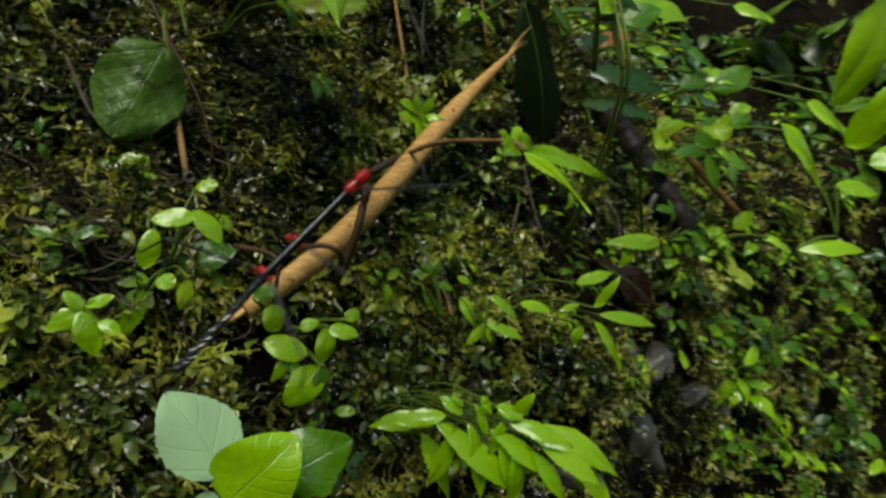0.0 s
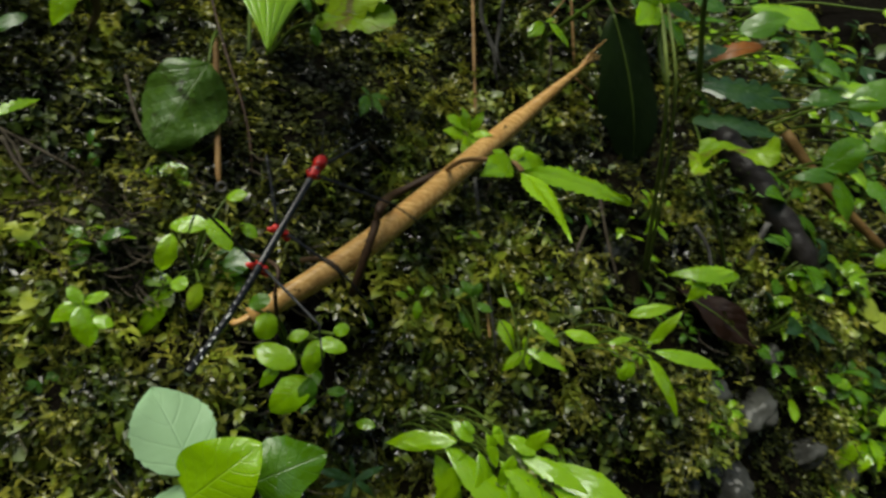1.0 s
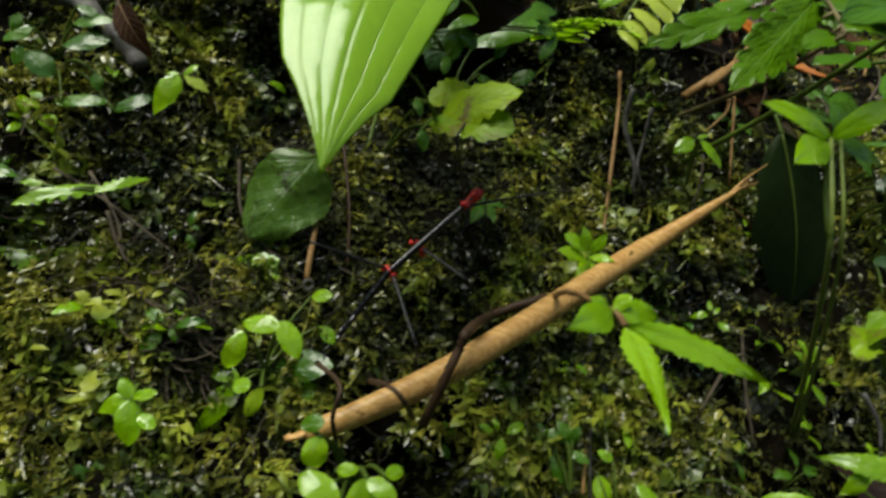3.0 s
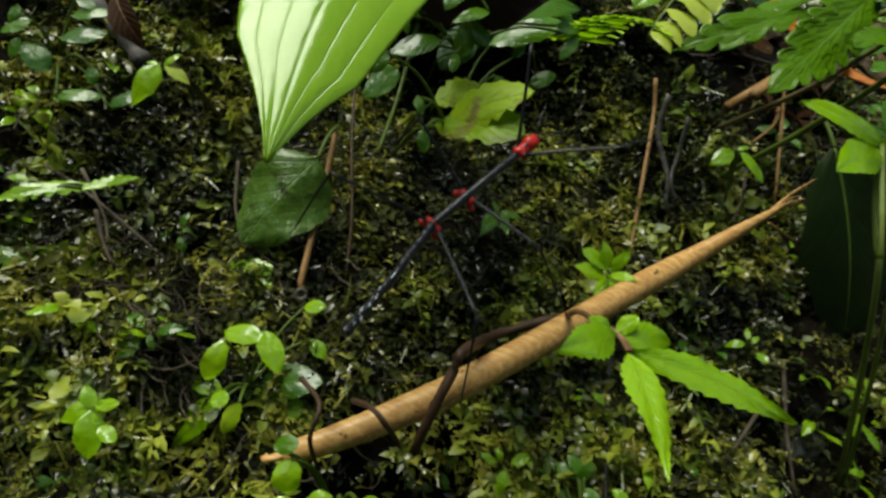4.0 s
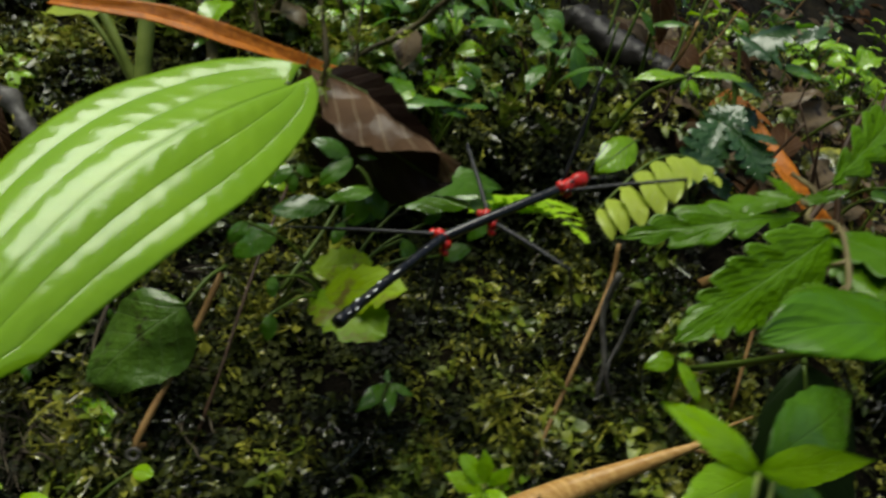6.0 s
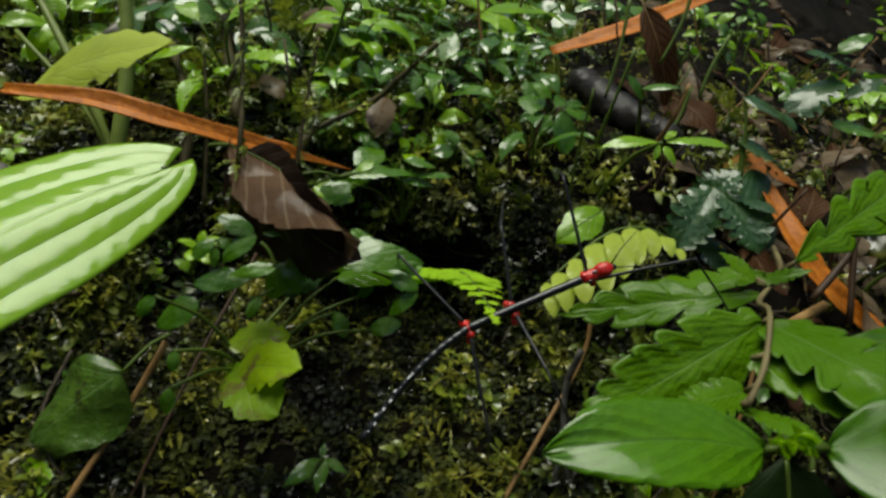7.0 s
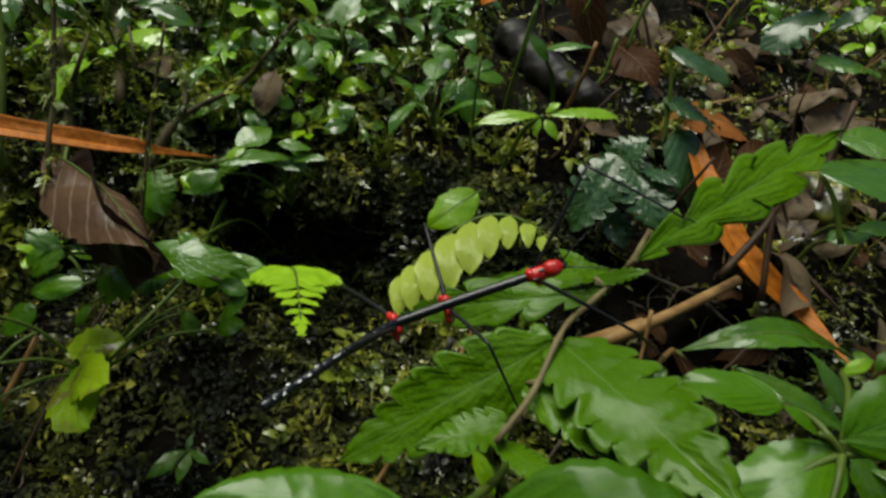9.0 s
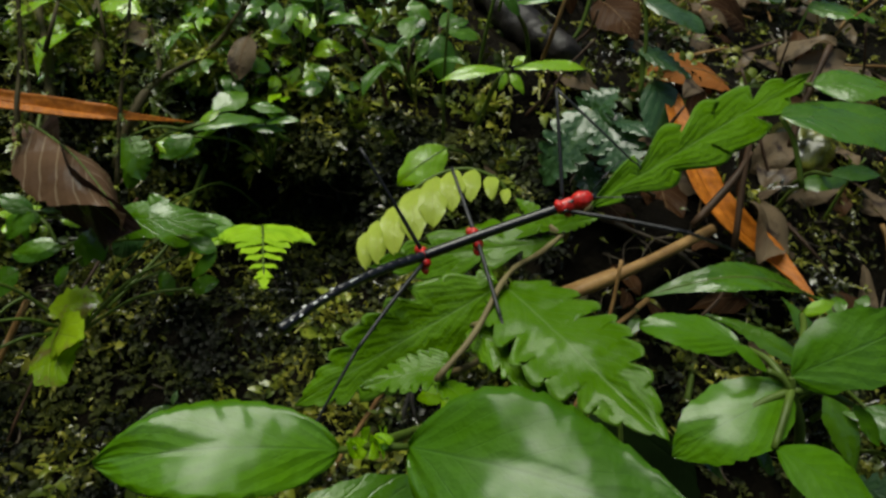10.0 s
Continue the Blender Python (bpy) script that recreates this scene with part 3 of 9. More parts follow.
def spline(points, steps=5):
    pts = [Vector(p) for p in points]
    if len(pts) < 3:
        return pts
    pts = [2 * pts[0] - pts[1]] + pts + [2 * pts[-1] - pts[-2]]
    out = []
    for a, b, c, d in zip(pts, pts[1:], pts[2:], pts[3:]):
        for k in range(steps):
            t = k / steps
            out.append(0.5 * (2 * b + (c - a) * t + (2 * a - 5 * b + 4 * c - d) * t * t + (3 * b - a - 3 * c + d) * t ** 3))
    return out + [pts[-2]]


def tube_bm(points, r0, r1, sides=7, flat=1.0, knots=0.0, bm=None, steps=5):
    """A tapered round rod along a smooth line."""
    pts = spline(points, steps)
    bm = bm or bmesh.new()
    rings = []
    up = Vector((0.31, 0.2, 0.93))
    for i, p in enumerate(pts):
        d = (pts[min(i + 1, len(pts) - 1)] - pts[max(i - 1, 0)]).normalized()
        a = d.cross(up).normalized()
        b = a.cross(d)
        t = i / (len(pts) - 1)
        r = r0 + (r1 - r0) * t
        if knots:
            r *= 1 + knots * noise.noise(p * 400) + knots * noise.noise(p * 90)
        rings.append([bm.verts.new(p + a * math.cos(w) * r + b * math.sin(w) * r * flat) for w in (2 * math.pi * k / sides for k in range(sides))])
    for p, q in zip(rings, rings[1:]):
        for k in range(sides):
            bm.faces.new((p[k], p[(k + 1) % sides], q[(k + 1) % sides], q[k]))
    bm.faces.new(rings[0][::-1])
    bm.faces.new(rings[-1])
    return bm


def shifted(points, o):
    return [Vector(p) - Vector(o) for p in points]


def rod(name, label, category, points, r0, r1, material, flat=1.0, knots=0.15, group=""):
    """A twig, straw or root: one mesh, its origin at its first point."""
    ob = part(name, tube_bm(shifted(points, points[0]), r0, r1, 8, flat, knots), material)
    ob.location = points[0]
    return tagged(ob, label, category, group)


TWIG_LINES = []


def mossy_rod(label, points, r0, r1, group=""):
    """A twig on which moss grows; the moss follows later."""
    TWIG_LINES.append(points)
    return rod("twig", label, "twig", points, r0, r1, MOSSTWIG, knots=0.45, group=group)


def leaf_part(parent, origin, kind, base, tip, width, facing, material, arch=0.08, fold=0.12, wave=0.05, quilt=0.0, name="leaf", label="", rows=0, bend=0.0):
    length = (Vector(tip) - Vector(base)).length
    ob = part(name, blade_bm(kind, length, width * length, arch, fold, wave, quilt, next(seeds), rows, bend), material, parent, label)
    ob.matrix_basis = aim(Vector(base) - Vector(origin), Vector(tip) - Vector(origin), SIDES[facing] if isinstance(facing, str) else facing)
    return ob


def plant(name, label, category, root, leaves, material=None, stem=0.0007, stem_material=None, group="", hub=None, bow=0.15):
    """A small plant: stalks from the root (or from a hub on its stem) to the leaves."""
    p = thing(name, label, category, root, group)
    o = Vector(root)
    start = o
    if hub is not None:
        start = Vector(hub)
        mid = (o + start) / 2 + UP * bow * (start - o).length - OUT * 0.05 * (start - o).length
        part("stem", tube_bm(shifted([o, mid, start], o), stem * 1.6, stem * 1.1, 7, knots=0.1), stem_material or STEM, p)
    for kind, base, tip, width, facing, *rest in leaves:
        mat = rest[0] if rest and rest[0] else material or GREEN
        extra = rest[1] if len(rest) > 1 else {}
        b = Vector(base)
        foot = start
        if (b - start).length > 0.05:
            foot = on_bank(b.dot(ALONG), b.z - 0.02)
        if (b - foot).length > 0.004:
            mid = (foot + b) / 2 + UP * 0.12 * (b - foot).length
            part("stalk", tube_bm(shifted([foot, mid, b], o), stem, stem * 0.75, 6), stem_material or STEM, p)
        leaf_part(p, o, kind, base, tip, width, facing, mat, **extra)
    return p


def lone_leaf(name, label, category, kind, base, tip, width, facing, material, group="", **extra):
    """A fallen or hanging leaf: its blade, the raised midrib under it and a short stalk."""
    length = (Vector(tip) - Vector(base)).length
    p = thing(name, label, category, base, group)
    p.matrix_basis = aim(base, tip, SIDES[facing] if isinstance(facing, str) else facing)
    part("blade", blade_bm(kind, length, width * length, seed=next(seeds), **extra), material, p)
    arch = extra.get("arch", 0.08)
    line = [Vector((length * u, 0, arch * length * math.sin(math.pi * u) + 0.0001)) for u in (0, 0.25, 0.5, 0.75, 0.97)]
    part("midrib", tube_bm(line, 0.012 * length, 0.003 * length, 6, 0.6), RIB if material in (DEAD, LITTER, DEADORANGE) else STEM, p)
    part("stalk", tube_bm([Vector((0, 0, 0)), Vector((-0.06 * length, 0.01 * length, -0.03 * length)), Vector((-0.14 * length, 0.03 * length, -0.08 * length))], 0.012 * length, 0.010 * length, 6), RIB if material in (DEAD, LITTER, DEADORANGE) else STEM, p)
    return p

# ---- builders for single things ----
def build_sheath(points):
    """A dry tan sheath: a rolled strip, open along its lower side, with a pointed, frayed end."""
    o = Vector(points[0])
    pts = spline(shifted(points, o), 7)
    n = len(pts)
    sheath = thing("dry_sheath", "long tan dry stem sheath with dark specks lying on moss", "dry stem", o)
    width = lambda t: 0.0054 * min(1.0, 0.66 + 2.2 * (t - 0.15)) * (1 if t < 0.5 else max(0.05, 1 - ((t - 0.5) / 0.5) ** 1.6))

    def shell(scale, a0, a1, lift, lo, hi, wob):
        bm = bmesh.new()
        rings = []
        k = 14
        for i in range(n):
            t = i / (n - 1)
            if not lo <= t <= hi:
                continue
            d = (pts[min(i + 1, n - 1)] - pts[max(i - 1, 0)]).normalized()
            side = d.cross(OUT).normalized()
            out = side.cross(d).normalized()
            r = width(t) * scale
            c = pts[i] + out * lift
            ring = []
            for j in range(k + 1):
                a = radians(a0 + (a1 - a0) * j / k)
                rr = r * (1 + wob * noise.noise(Vector((t * 9, j * 0.5, scale))))
                ring.append(bm.verts.new(c + side * math.cos(a) * rr + out * math.sin(a) * rr * 0.92))
            rings.append(ring)
        for p, q in zip(rings, rings[1:]):
            for j in range(k):
                bm.faces.new((p[j], q[j], q[j + 1], p[j + 1]))
        return bm

    a = part("outer_skin", shell(1.0, -35, 225, 0.0, 0.15, 0.98, 0.05), TAN, sheath)
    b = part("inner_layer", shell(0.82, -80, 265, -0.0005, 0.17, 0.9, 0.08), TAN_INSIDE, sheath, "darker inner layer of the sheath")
    for ob in (a, b):
        s = ob.modifiers.new("thick", "SOLIDIFY")
        s.thickness = 0.0006
    part("point", tube_bm([pts[0], pts[n // 16], pts[n // 9], pts[n // 5]], 0.0003, 0.0024, 8, 0.6), TAN, sheath, "split pointed end of the sheath")
    tip = pts[-1]
    back = pts[int(n * 0.84)]
    rnd = random.Random(4)
    for k in range(5):
        s = back.lerp(tip, rnd.uniform(0.0, 0.5)) + Vector((rnd.uniform(-1, 1), rnd.uniform(-1, 1), rnd.uniform(-1, 1))) * 0.0012
        e = back.lerp(tip, rnd.uniform(0.85, 1.25)) + UP * rnd.uniform(-0.006, 0.006) + ALONG * rnd.uniform(-0.004, 0.004)
        part("fibre", tube_bm([s, (s + e) / 2 + UP * 0.0015, e], 0.0009, 0.0003, 6), TAN, sheath)


def build_ring(at):
    bm = bmesh.new()
    n, m, big, small = 20, 8, 0.0019, 0.0008
    vs = [[bm.verts.new(((big + small * math.cos(b)) * math.cos(a), (big + small * math.cos(b)) * math.sin(a), small * math.sin(b) + 0.0006 * a / 6))
           for b in (2 * math.pi * j / m for j in range(m))] for a in (2 * math.pi * i / n for i in range(n))]
    for i in range(n):
        for j in range(m):
            bm.faces.new((vs[i][j], vs[(i + 1) % n][j], vs[(i + 1) % n][(j + 1) % m], vs[i][(j + 1) % m]))
    ob = part("snail_shell", bm, GREY)
    ob.matrix_basis = aim(at, Vector(at) + ALONG, OUT)
    tagged(ob, "tiny pale ring-shaped snail shell on the moss", "shell")


def build_broad_plant(base, tip, foot, top, leaf_base, leaf_tip):
    o = Vector(foot)
    p = thing("broad_plant", "plant with one large glossy quilted light green leaf", "plant", o)
    part("stem", tube_bm(shifted([foot, (Vector(foot) + Vector(top)) / 2 + ALONG * 0.004, top], o), 0.0034, 0.0030, 10, knots=0.05), PALESTEM, p)
    b = Vector(base)
    part("stalk", tube_bm(shifted([foot, (o + b) / 2 - UP * 0.006, b], o), 0.0016, 0.0013, 8), STEM, p)
    big = leaf_part(p, o, "broad", base, tip, 0.405, Vector((0.56, -0.62, 0.48)), BROAD, arch=0.07, fold=-0.16, wave=0.02, quilt=0.008, rows=150, bend=-0.06, label="large glossy leaf with sunken veins")
    big.modifiers.new("thick", "SOLIDIFY").thickness = 0.0003
    leaf_part(p, o, "ragged", leaf_base, leaf_tip, 0.42, Vector((0.45, -0.62, 0.6)), YELLOW, arch=0.06, label="pale leaf seen from below with small holes")


def build_fern(name, label, base, tip, pairs, spread, material, facing):
    """A once-divided frond: a rib with pairs of narrow leaflets that shorten towards the tip."""
    b, t = Vector(base), Vector(tip)
    p = thing(name, label, "fern", b)
    length = (t - b).length
    m = aim((0, 0, 0), t - b, facing)
    line = [m @ Vector((length * s, 0, 0.14 * length * math.sin(math.pi * s))) for s in (0, 0.25, 0.5, 0.75, 1)]
    part("rib", tube_bm(line, 0.0007, 0.0003, 6), STEM, p)
    for k in range(pairs):
        s = (k + 0.6) / pairs
        at = Vector((length * s, 0, 0.14 * length * math.sin(math.pi * s)))
        size = spread * length * (1.15 * (1 - s) + 0.06)
        for side in (-1, 1):
            d = Vector((0.75, side, -0.08)).normalized() * size
            leaf_part(p, b, "serrate", b + m @ at, b + m @ (at + d), 0.66, m.to_3x3() @ Vector((0, 0, 1)), material, arch=0.04, name="leaflet")
    leaf_part(p, b, "serrate", b + m @ Vector((length * 0.82, 0, 0.06 * length)), t, 0.4, m.to_3x3() @ Vector((0, 0, 1)), material, name="leaflet")
    return p


def build_curled_fern(arc, hang):
    """A yellow green frond that arches over; its lobes hang below the rib."""
    o = Vector(arc[0])
    p = thing("curled_fern", "yellow green arched fern frond with rounded hanging lobes", "fern", o)
    line = spline(shifted(arc, o), 4)
    part("rib", tube_bm(shifted(arc, o), 0.0009, 0.0005, 6), STEM, p)
    down = (Vector(hang) - (Vector(arc[3]) + Vector(arc[4])) / 2)
    n = len(line)
    for i in range(2, n, 3):
        s = i / n
        size = (0.35 + 1.15 * s) if s < 0.55 else 1.0 - 1.2 * (s - 0.55)
        d = down * max(0.35, size) * 1.25 + (line[min(i + 1, n - 1)] - line[i - 1]).normalized() * 0.003
        leaf_part(p, o, "oval", o + line[i], o + line[i] + d, 0.44, OUT * 0.7 + UP * 0.8 - ALONG * 0.2, YELLOW, arch=0.14, fold=0.15, name="lobe")


def build_lobed_plant(rachis, leaves):
    o = Vector(rachis[-1])
    p = thing("lobed_plant", "large plant with broad glossy lobed leaves under the insect", "plant", o)
    part("stem", tube_bm(shifted(rachis, o), 0.0009, 0.0008, 8, knots=0.35), RACHIS, p, "brown scaly stalk")
    foot = on_bank(o.dot(ALONG) + 0.02, o.z - 0.03)
    part("stem", tube_bm(shifted([rachis[-1], (o + foot) / 2 + OUT * 0.01, foot], o), 0.0009, 0.0012, 8, knots=0.3), RACHIS, p)
    for kind, base, tip, width, facing, mat in leaves:
        ob = leaf_part(p, o, kind, base, tip, width, facing, mat, arch=0.02, fold=0.05, wave=0.06, quilt=0.032, rows=90)
        ob.modifiers.new("thick", "SOLIDIFY").thickness = 0.00025
        b = Vector(base)
        near = min(spline(rachis, 6), key=lambda q: (q - b).length)
        if (near - b).length > 0.003:
            part("stalk", tube_bm(shifted([near, b], o), 0.0009, 0.0008, 6), RACHIS, p)


def build_front_plant(bud, foot, base_a, tip_a, base_b, tip_b):
    foot = on_bank(Vector(bud).dot(ALONG) + 0.02, bud[2] - 0.06)
    o = Vector(foot)
    p = thing("front_plant", "plant with two broad dark glossy leaves and a bud", "plant", o)
    part("stem", tube_bm(shifted([foot, (o + Vector(bud)) / 2 + ALONG * 0.004, bud], o), 0.0014, 0.0011, 8), STEM, p)
    for base, tip, w, face in ((base_a, tip_a, 0.46, (0.46, -0.32, 0.80)), (base_b, tip_b, 0.56, (0.40, -0.50, 0.76))):
        part("stalk", tube_bm(shifted([bud, base], o), 0.0009, 0.0007, 6), STEM, p)
        ob = leaf_part(p, o, "ovate", base, tip, w, Vector(face), SMOOTH, arch=0.09, fold=0.10, wave=0.06, quilt=0.012, rows=60)
        ob.modifiers.new("thick", "SOLIDIFY").thickness = 0.00025
    b = Vector(bud) - o
    rnd = random.Random(8)
    for k in range(16):
        a = k * 2.4
        d = Vector((math.cos(a), math.sin(a), rnd.uniform(-0.3, 1.1))).normalized()
        leaf_part(p, o, "oval", bud, o + b + d * 0.0048, 0.7, d.orthogonal(), BRIGHT, arch=0.3, name="bud_scale")


def build_strip(name, label, points, width, facing):
    """A long dead strap leaf, split along its length and turned up at the edges."""
    o = Vector(points[0])
    pts = spline(shifted(points, o), 8)
    n = len(pts)
    strip = thing(name, label, "leaf strip", o)
    for lo, hi, reach, raised in ((-1.0, 0.12, 1.0, 0.0), (0.14, 1.0, 0.86, 0.25)):
        bm = bmesh.new()
        rows = []
        for i, c in enumerate(pts):
            t = i / (n - 1)
            if t > reach:
                break
            d = (pts[min(i + 1, n - 1)] - pts[max(i - 1, 0)]).normalized()
            side = d.cross(Vector(facing)).normalized()
            out = side.cross(d)
            w = 0.5 * width * (0.55 + 0.45 * min(1, 4 * t)) * max(0.04, min(1.0, 3.5 * (reach - t)))
            row = []
            for j in range(6):
                v = lo + (hi - lo) * j / 5
                lift = 0.35 * abs(v) ** 1.5 * w + 0.16 * w * noise.noise(Vector((t * 12, v * 3, width * 100))) + raised * w * t
                row.append(bm.verts.new(c + side * v * w + out * lift))
            rows.append(row)
        for p, q in zip(rows, rows[1:]):
            for j in range(5):
                bm.faces.new((p[j], q[j], q[j + 1], p[j + 1]))
        ob = part("split_half", bm, ORANGE, strip)
        ob.modifiers.new("thick", "SOLIDIFY").thickness = 0.0005


def build_log(points, radius, label):
    """A worn, knobbly log with rounded ends."""
    pts = [Vector(p) - Vector(points[0]) for p in points]
    bm = tube_bm(pts, radius, radius * 0.8, 20, 0.9, 0.1, steps=18)
    axis = (pts[-1] - pts[0]).normalized()
    reach = pts[-1].dot(axis)
    for v in bm.verts:
        s = v.co.dot(axis) / reach
        near = min(spline(pts, 12), key=lambda q: (q - v.co).length)
        k = min(1.0, max(0.25, (min(1 - s, s) + 0.02) / 0.10)) ** 0.5
        k *= 1 + 0.16 * noise.noise(v.co * 90) + 0.10 * noise.noise(v.co * 260)
        v.co = near + (v.co - near) * k
    ob = part("log", bm, LOGWOOD)
    ob.location = points[0]
    tagged(ob, label, "log")


# ---- things ----
# the fallen sheath, the root bowed over it and the tendril round it
build_sheath([(-0.0785, 0.2435, 0.4063), (-0.0722, 0.2454, 0.4073), (-0.0379, 0.2848, 0.4306), (0.0007, 0.3615, 0.4701), (0.0131, 0.3849, 0.4828), (0.0302, 0.4016, 0.4995), (0.0473, 0.4183, 0.5162)])
rod("bowed_root", "thin dark brown root bowed over the tan sheath", "root", [(-0.020, 0.340, 0.455), (-0.024, 0.330, 0.454), (-0.037, 0.318, 0.447), (-0.030, 0.281, 0.449), (-0.031, 0.278, 0.443), (-0.033, 0.274, 0.433), (-0.037, 0.274, 0.421), (-0.042, 0.278, 0.410)], 0.0022, 0.0018, TWIG)
rod("tendril", "dry curled tendril wound over the sheath", "tendril", [(-0.054, 0.255, 0.430), (-0.042, 0.249, 0.433), (-0.036, 0.250, 0.429), (-0.039, 0.263, 0.418)], 0.0011, 0.0009, TWIG)
rod("tendril", "dry curled tendril wound over the sheath", "tendril", [(-0.078, 0.256, 0.430), (-0.060, 0.246, 0.429), (-0.059, 0.242, 0.419), (-0.064, 0.253, 0.404)], 0.001, 0.0008, TWIG)
rod("root", "thick grey wet root crossing the bank", "root", [(-0.252, 0.227, 0.568), (-0.230, 0.239, 0.560), (-0.218, 0.252, 0.555), (-0.202, 0.259, 0.544), (-0.193, 0.264, 0.532)], 0.006, 0.0032, GREY, knots=0.7)
# hanging straws and roots
rod("straw", "orange brown dry straw hanging behind a dark leaf", "straw", [(-0.118, 0.304, 0.515), (-0.112, 0.293, 0.488), (-0.103, 0.277, 0.457), (-0.105, 0.282, 0.453)], 0.0013, 0.0012, STRAW)
rod("straw", "pale dry straw hanging down the bank", "straw", [(-0.036, 0.457, 0.567), (-0.032, 0.452, 0.543), (-0.017, 0.403, 0.474), (-0.016, 0.410, 0.449), (-0.009, 0.389, 0.413), (0.009, 0.335, 0.375)], 0.0011, 0.0008, STRAW)
rod("hanging_root", "grey wet forked root hanging in the hollow", "root", [(-0.021, 0.434, 0.556), (-0.023, 0.435, 0.537), (-0.014, 0.433, 0.516), (-0.012, 0.432, 0.502), (-0.006, 0.445, 0.489)], 0.0016, 0.0009, GREY)
rod("hanging_root", "grey wet forked root hanging in the hollow", "root", [(-0.011, 0.440, 0.547), (-0.013, 0.440, 0.527), (-0.012, 0.433, 0.513), (-0.003, 0.437, 0.496)], 0.0012, 0.0008, GREY)
rod("straw", "pale dry straw above the sheath tip", "straw", [(0.019, 0.501, 0.586), (0.023, 0.499, 0.557), (0.030, 0.483, 0.510)], 0.0009, 0.0008, STRAW)
rod("straw", "short cut piece of tan straw", "straw", [(-0.005, 0.493, 0.559), (0.013, 0.508, 0.578)], 0.003, 0.0026, STRAW)
rod("husk_fibre", "dark dry fibre from the sheath tip", "husk", [(0.036, 0.425, 0.502), (0.045, 0.480, 0.490), (0.0457, 0.530, 0.4680)], 0.0007, 0.0008, STRAW)
lone_leaf("shredded_husk", "torn pale strip of husk hanging from the sheath tip", "husk", "ragged", (0.0450, 0.5300, 0.4690), (0.0626, 0.5300, 0.4260), 0.3, "c", TORN, arch=0.1, fold=0.5, wave=0.25)
rod("twig", "thin dark vertical stem in the shaded hollow", "stem", [(-0.153, 0.352, 0.552), (-0.128, 0.326, 0.514), (-0.106, 0.306, 0.482), (-0.097, 0.296, 0.456)], 0.0008, 0.0006, TWIG)
rod("twig", "thin dark stem leaning in the hollow", "stem", [(-0.138, 0.378, 0.575), (-0.135, 0.366, 0.539), (-0.120, 0.336, 0.509)], 0.0012, 0.0009, STEM)
rod("twig", "thin reddish twig under a sprig", "twig", [(-0.124, 0.227, 0.530), (-0.124, 0.238, 0.523), (-0.167, 0.283, 0.516)], 0.0014, 0.0011, TWIG)
rod("rootlet", "thin grey brown rootlet on the mossy bank", "rootlet", [(-0.182, 0.234, 0.488), (-0.166, 0.235, 0.471), (-0.157, 0.233, 0.457), (-0.146, 0.240, 0.453)], 0.0008, 0.0005, FIBRE, group="rootlets")
rod("rootlet", "thin grey brown rootlet on the mossy bank", "rootlet", [(-0.191, 0.225, 0.488), (-0.173, 0.234, 0.478), (-0.143, 0.248, 0.458)], 0.0008, 0.0005, FIBRE, group="rootlets")
rod("rootlet", "thin grey brown rootlet on the mossy bank", "rootlet", [(-0.148, 0.280, 0.498), (-0.135, 0.271, 0.476), (-0.122, 0.275, 0.463), (-0.112, 0.281, 0.459)], 0.0008, 0.0005, FIBRE, group="rootlets")
rod("rootlet", "thin grey brown rootlet on the mossy bank", "rootlet", [(0.014, 0.477, 0.525), (0.017, 0.462, 0.510), (0.017, 0.447, 0.499)], 0.0008, 0.0005, FIBRE, group="rootlets")
rod("rootlet", "thin grey brown rootlet on the mossy bank", "rootlet", [(-0.169, 0.233, 0.474), (-0.162, 0.232, 0.464), (-0.155, 0.232, 0.456)], 0.001, 0.0006, FIBRE, group="rootlets")
rod("rootlet", "thin grey brown rootlet on the mossy bank", "rootlet", [(0.049, 0.412, 0.420), (0.043, 0.392, 0.401)], 0.001, 0.0006, FIBRE, group="rootlets")
rod("rootlet", "thin grey brown rootlet on the mossy bank", "rootlet", [(0.053, 0.433, 0.440), (0.061, 0.421, 0.412), (0.070, 0.415, 0.387)], 0.001, 0.0006, FIBRE, group="rootlets")
lone_leaf("shade_leaf", "large leaf hanging behind the sheath tip, its deep shade painted near-black", "leaf", "ovate", (0.0520, 0.4800, 0.5420), (0.0735, 0.5000, 0.4450), 0.62, Vector((0.75, -0.62, 0.1)), SHADE_TINT, arch=0.06, fold=0.1, rows=24)
rod("twig", "thin grey upright twig against the moss", "twig", [(-0.0099, 0.3725, 0.4495), (-0.0036, 0.3624, 0.4234), (0.0040, 0.3527, 0.3944), (0.0123, 0.3440, 0.3580)], 0.0011, 0.0008, GREY)
build_ring((-0.1014, 0.2760, 0.4525))
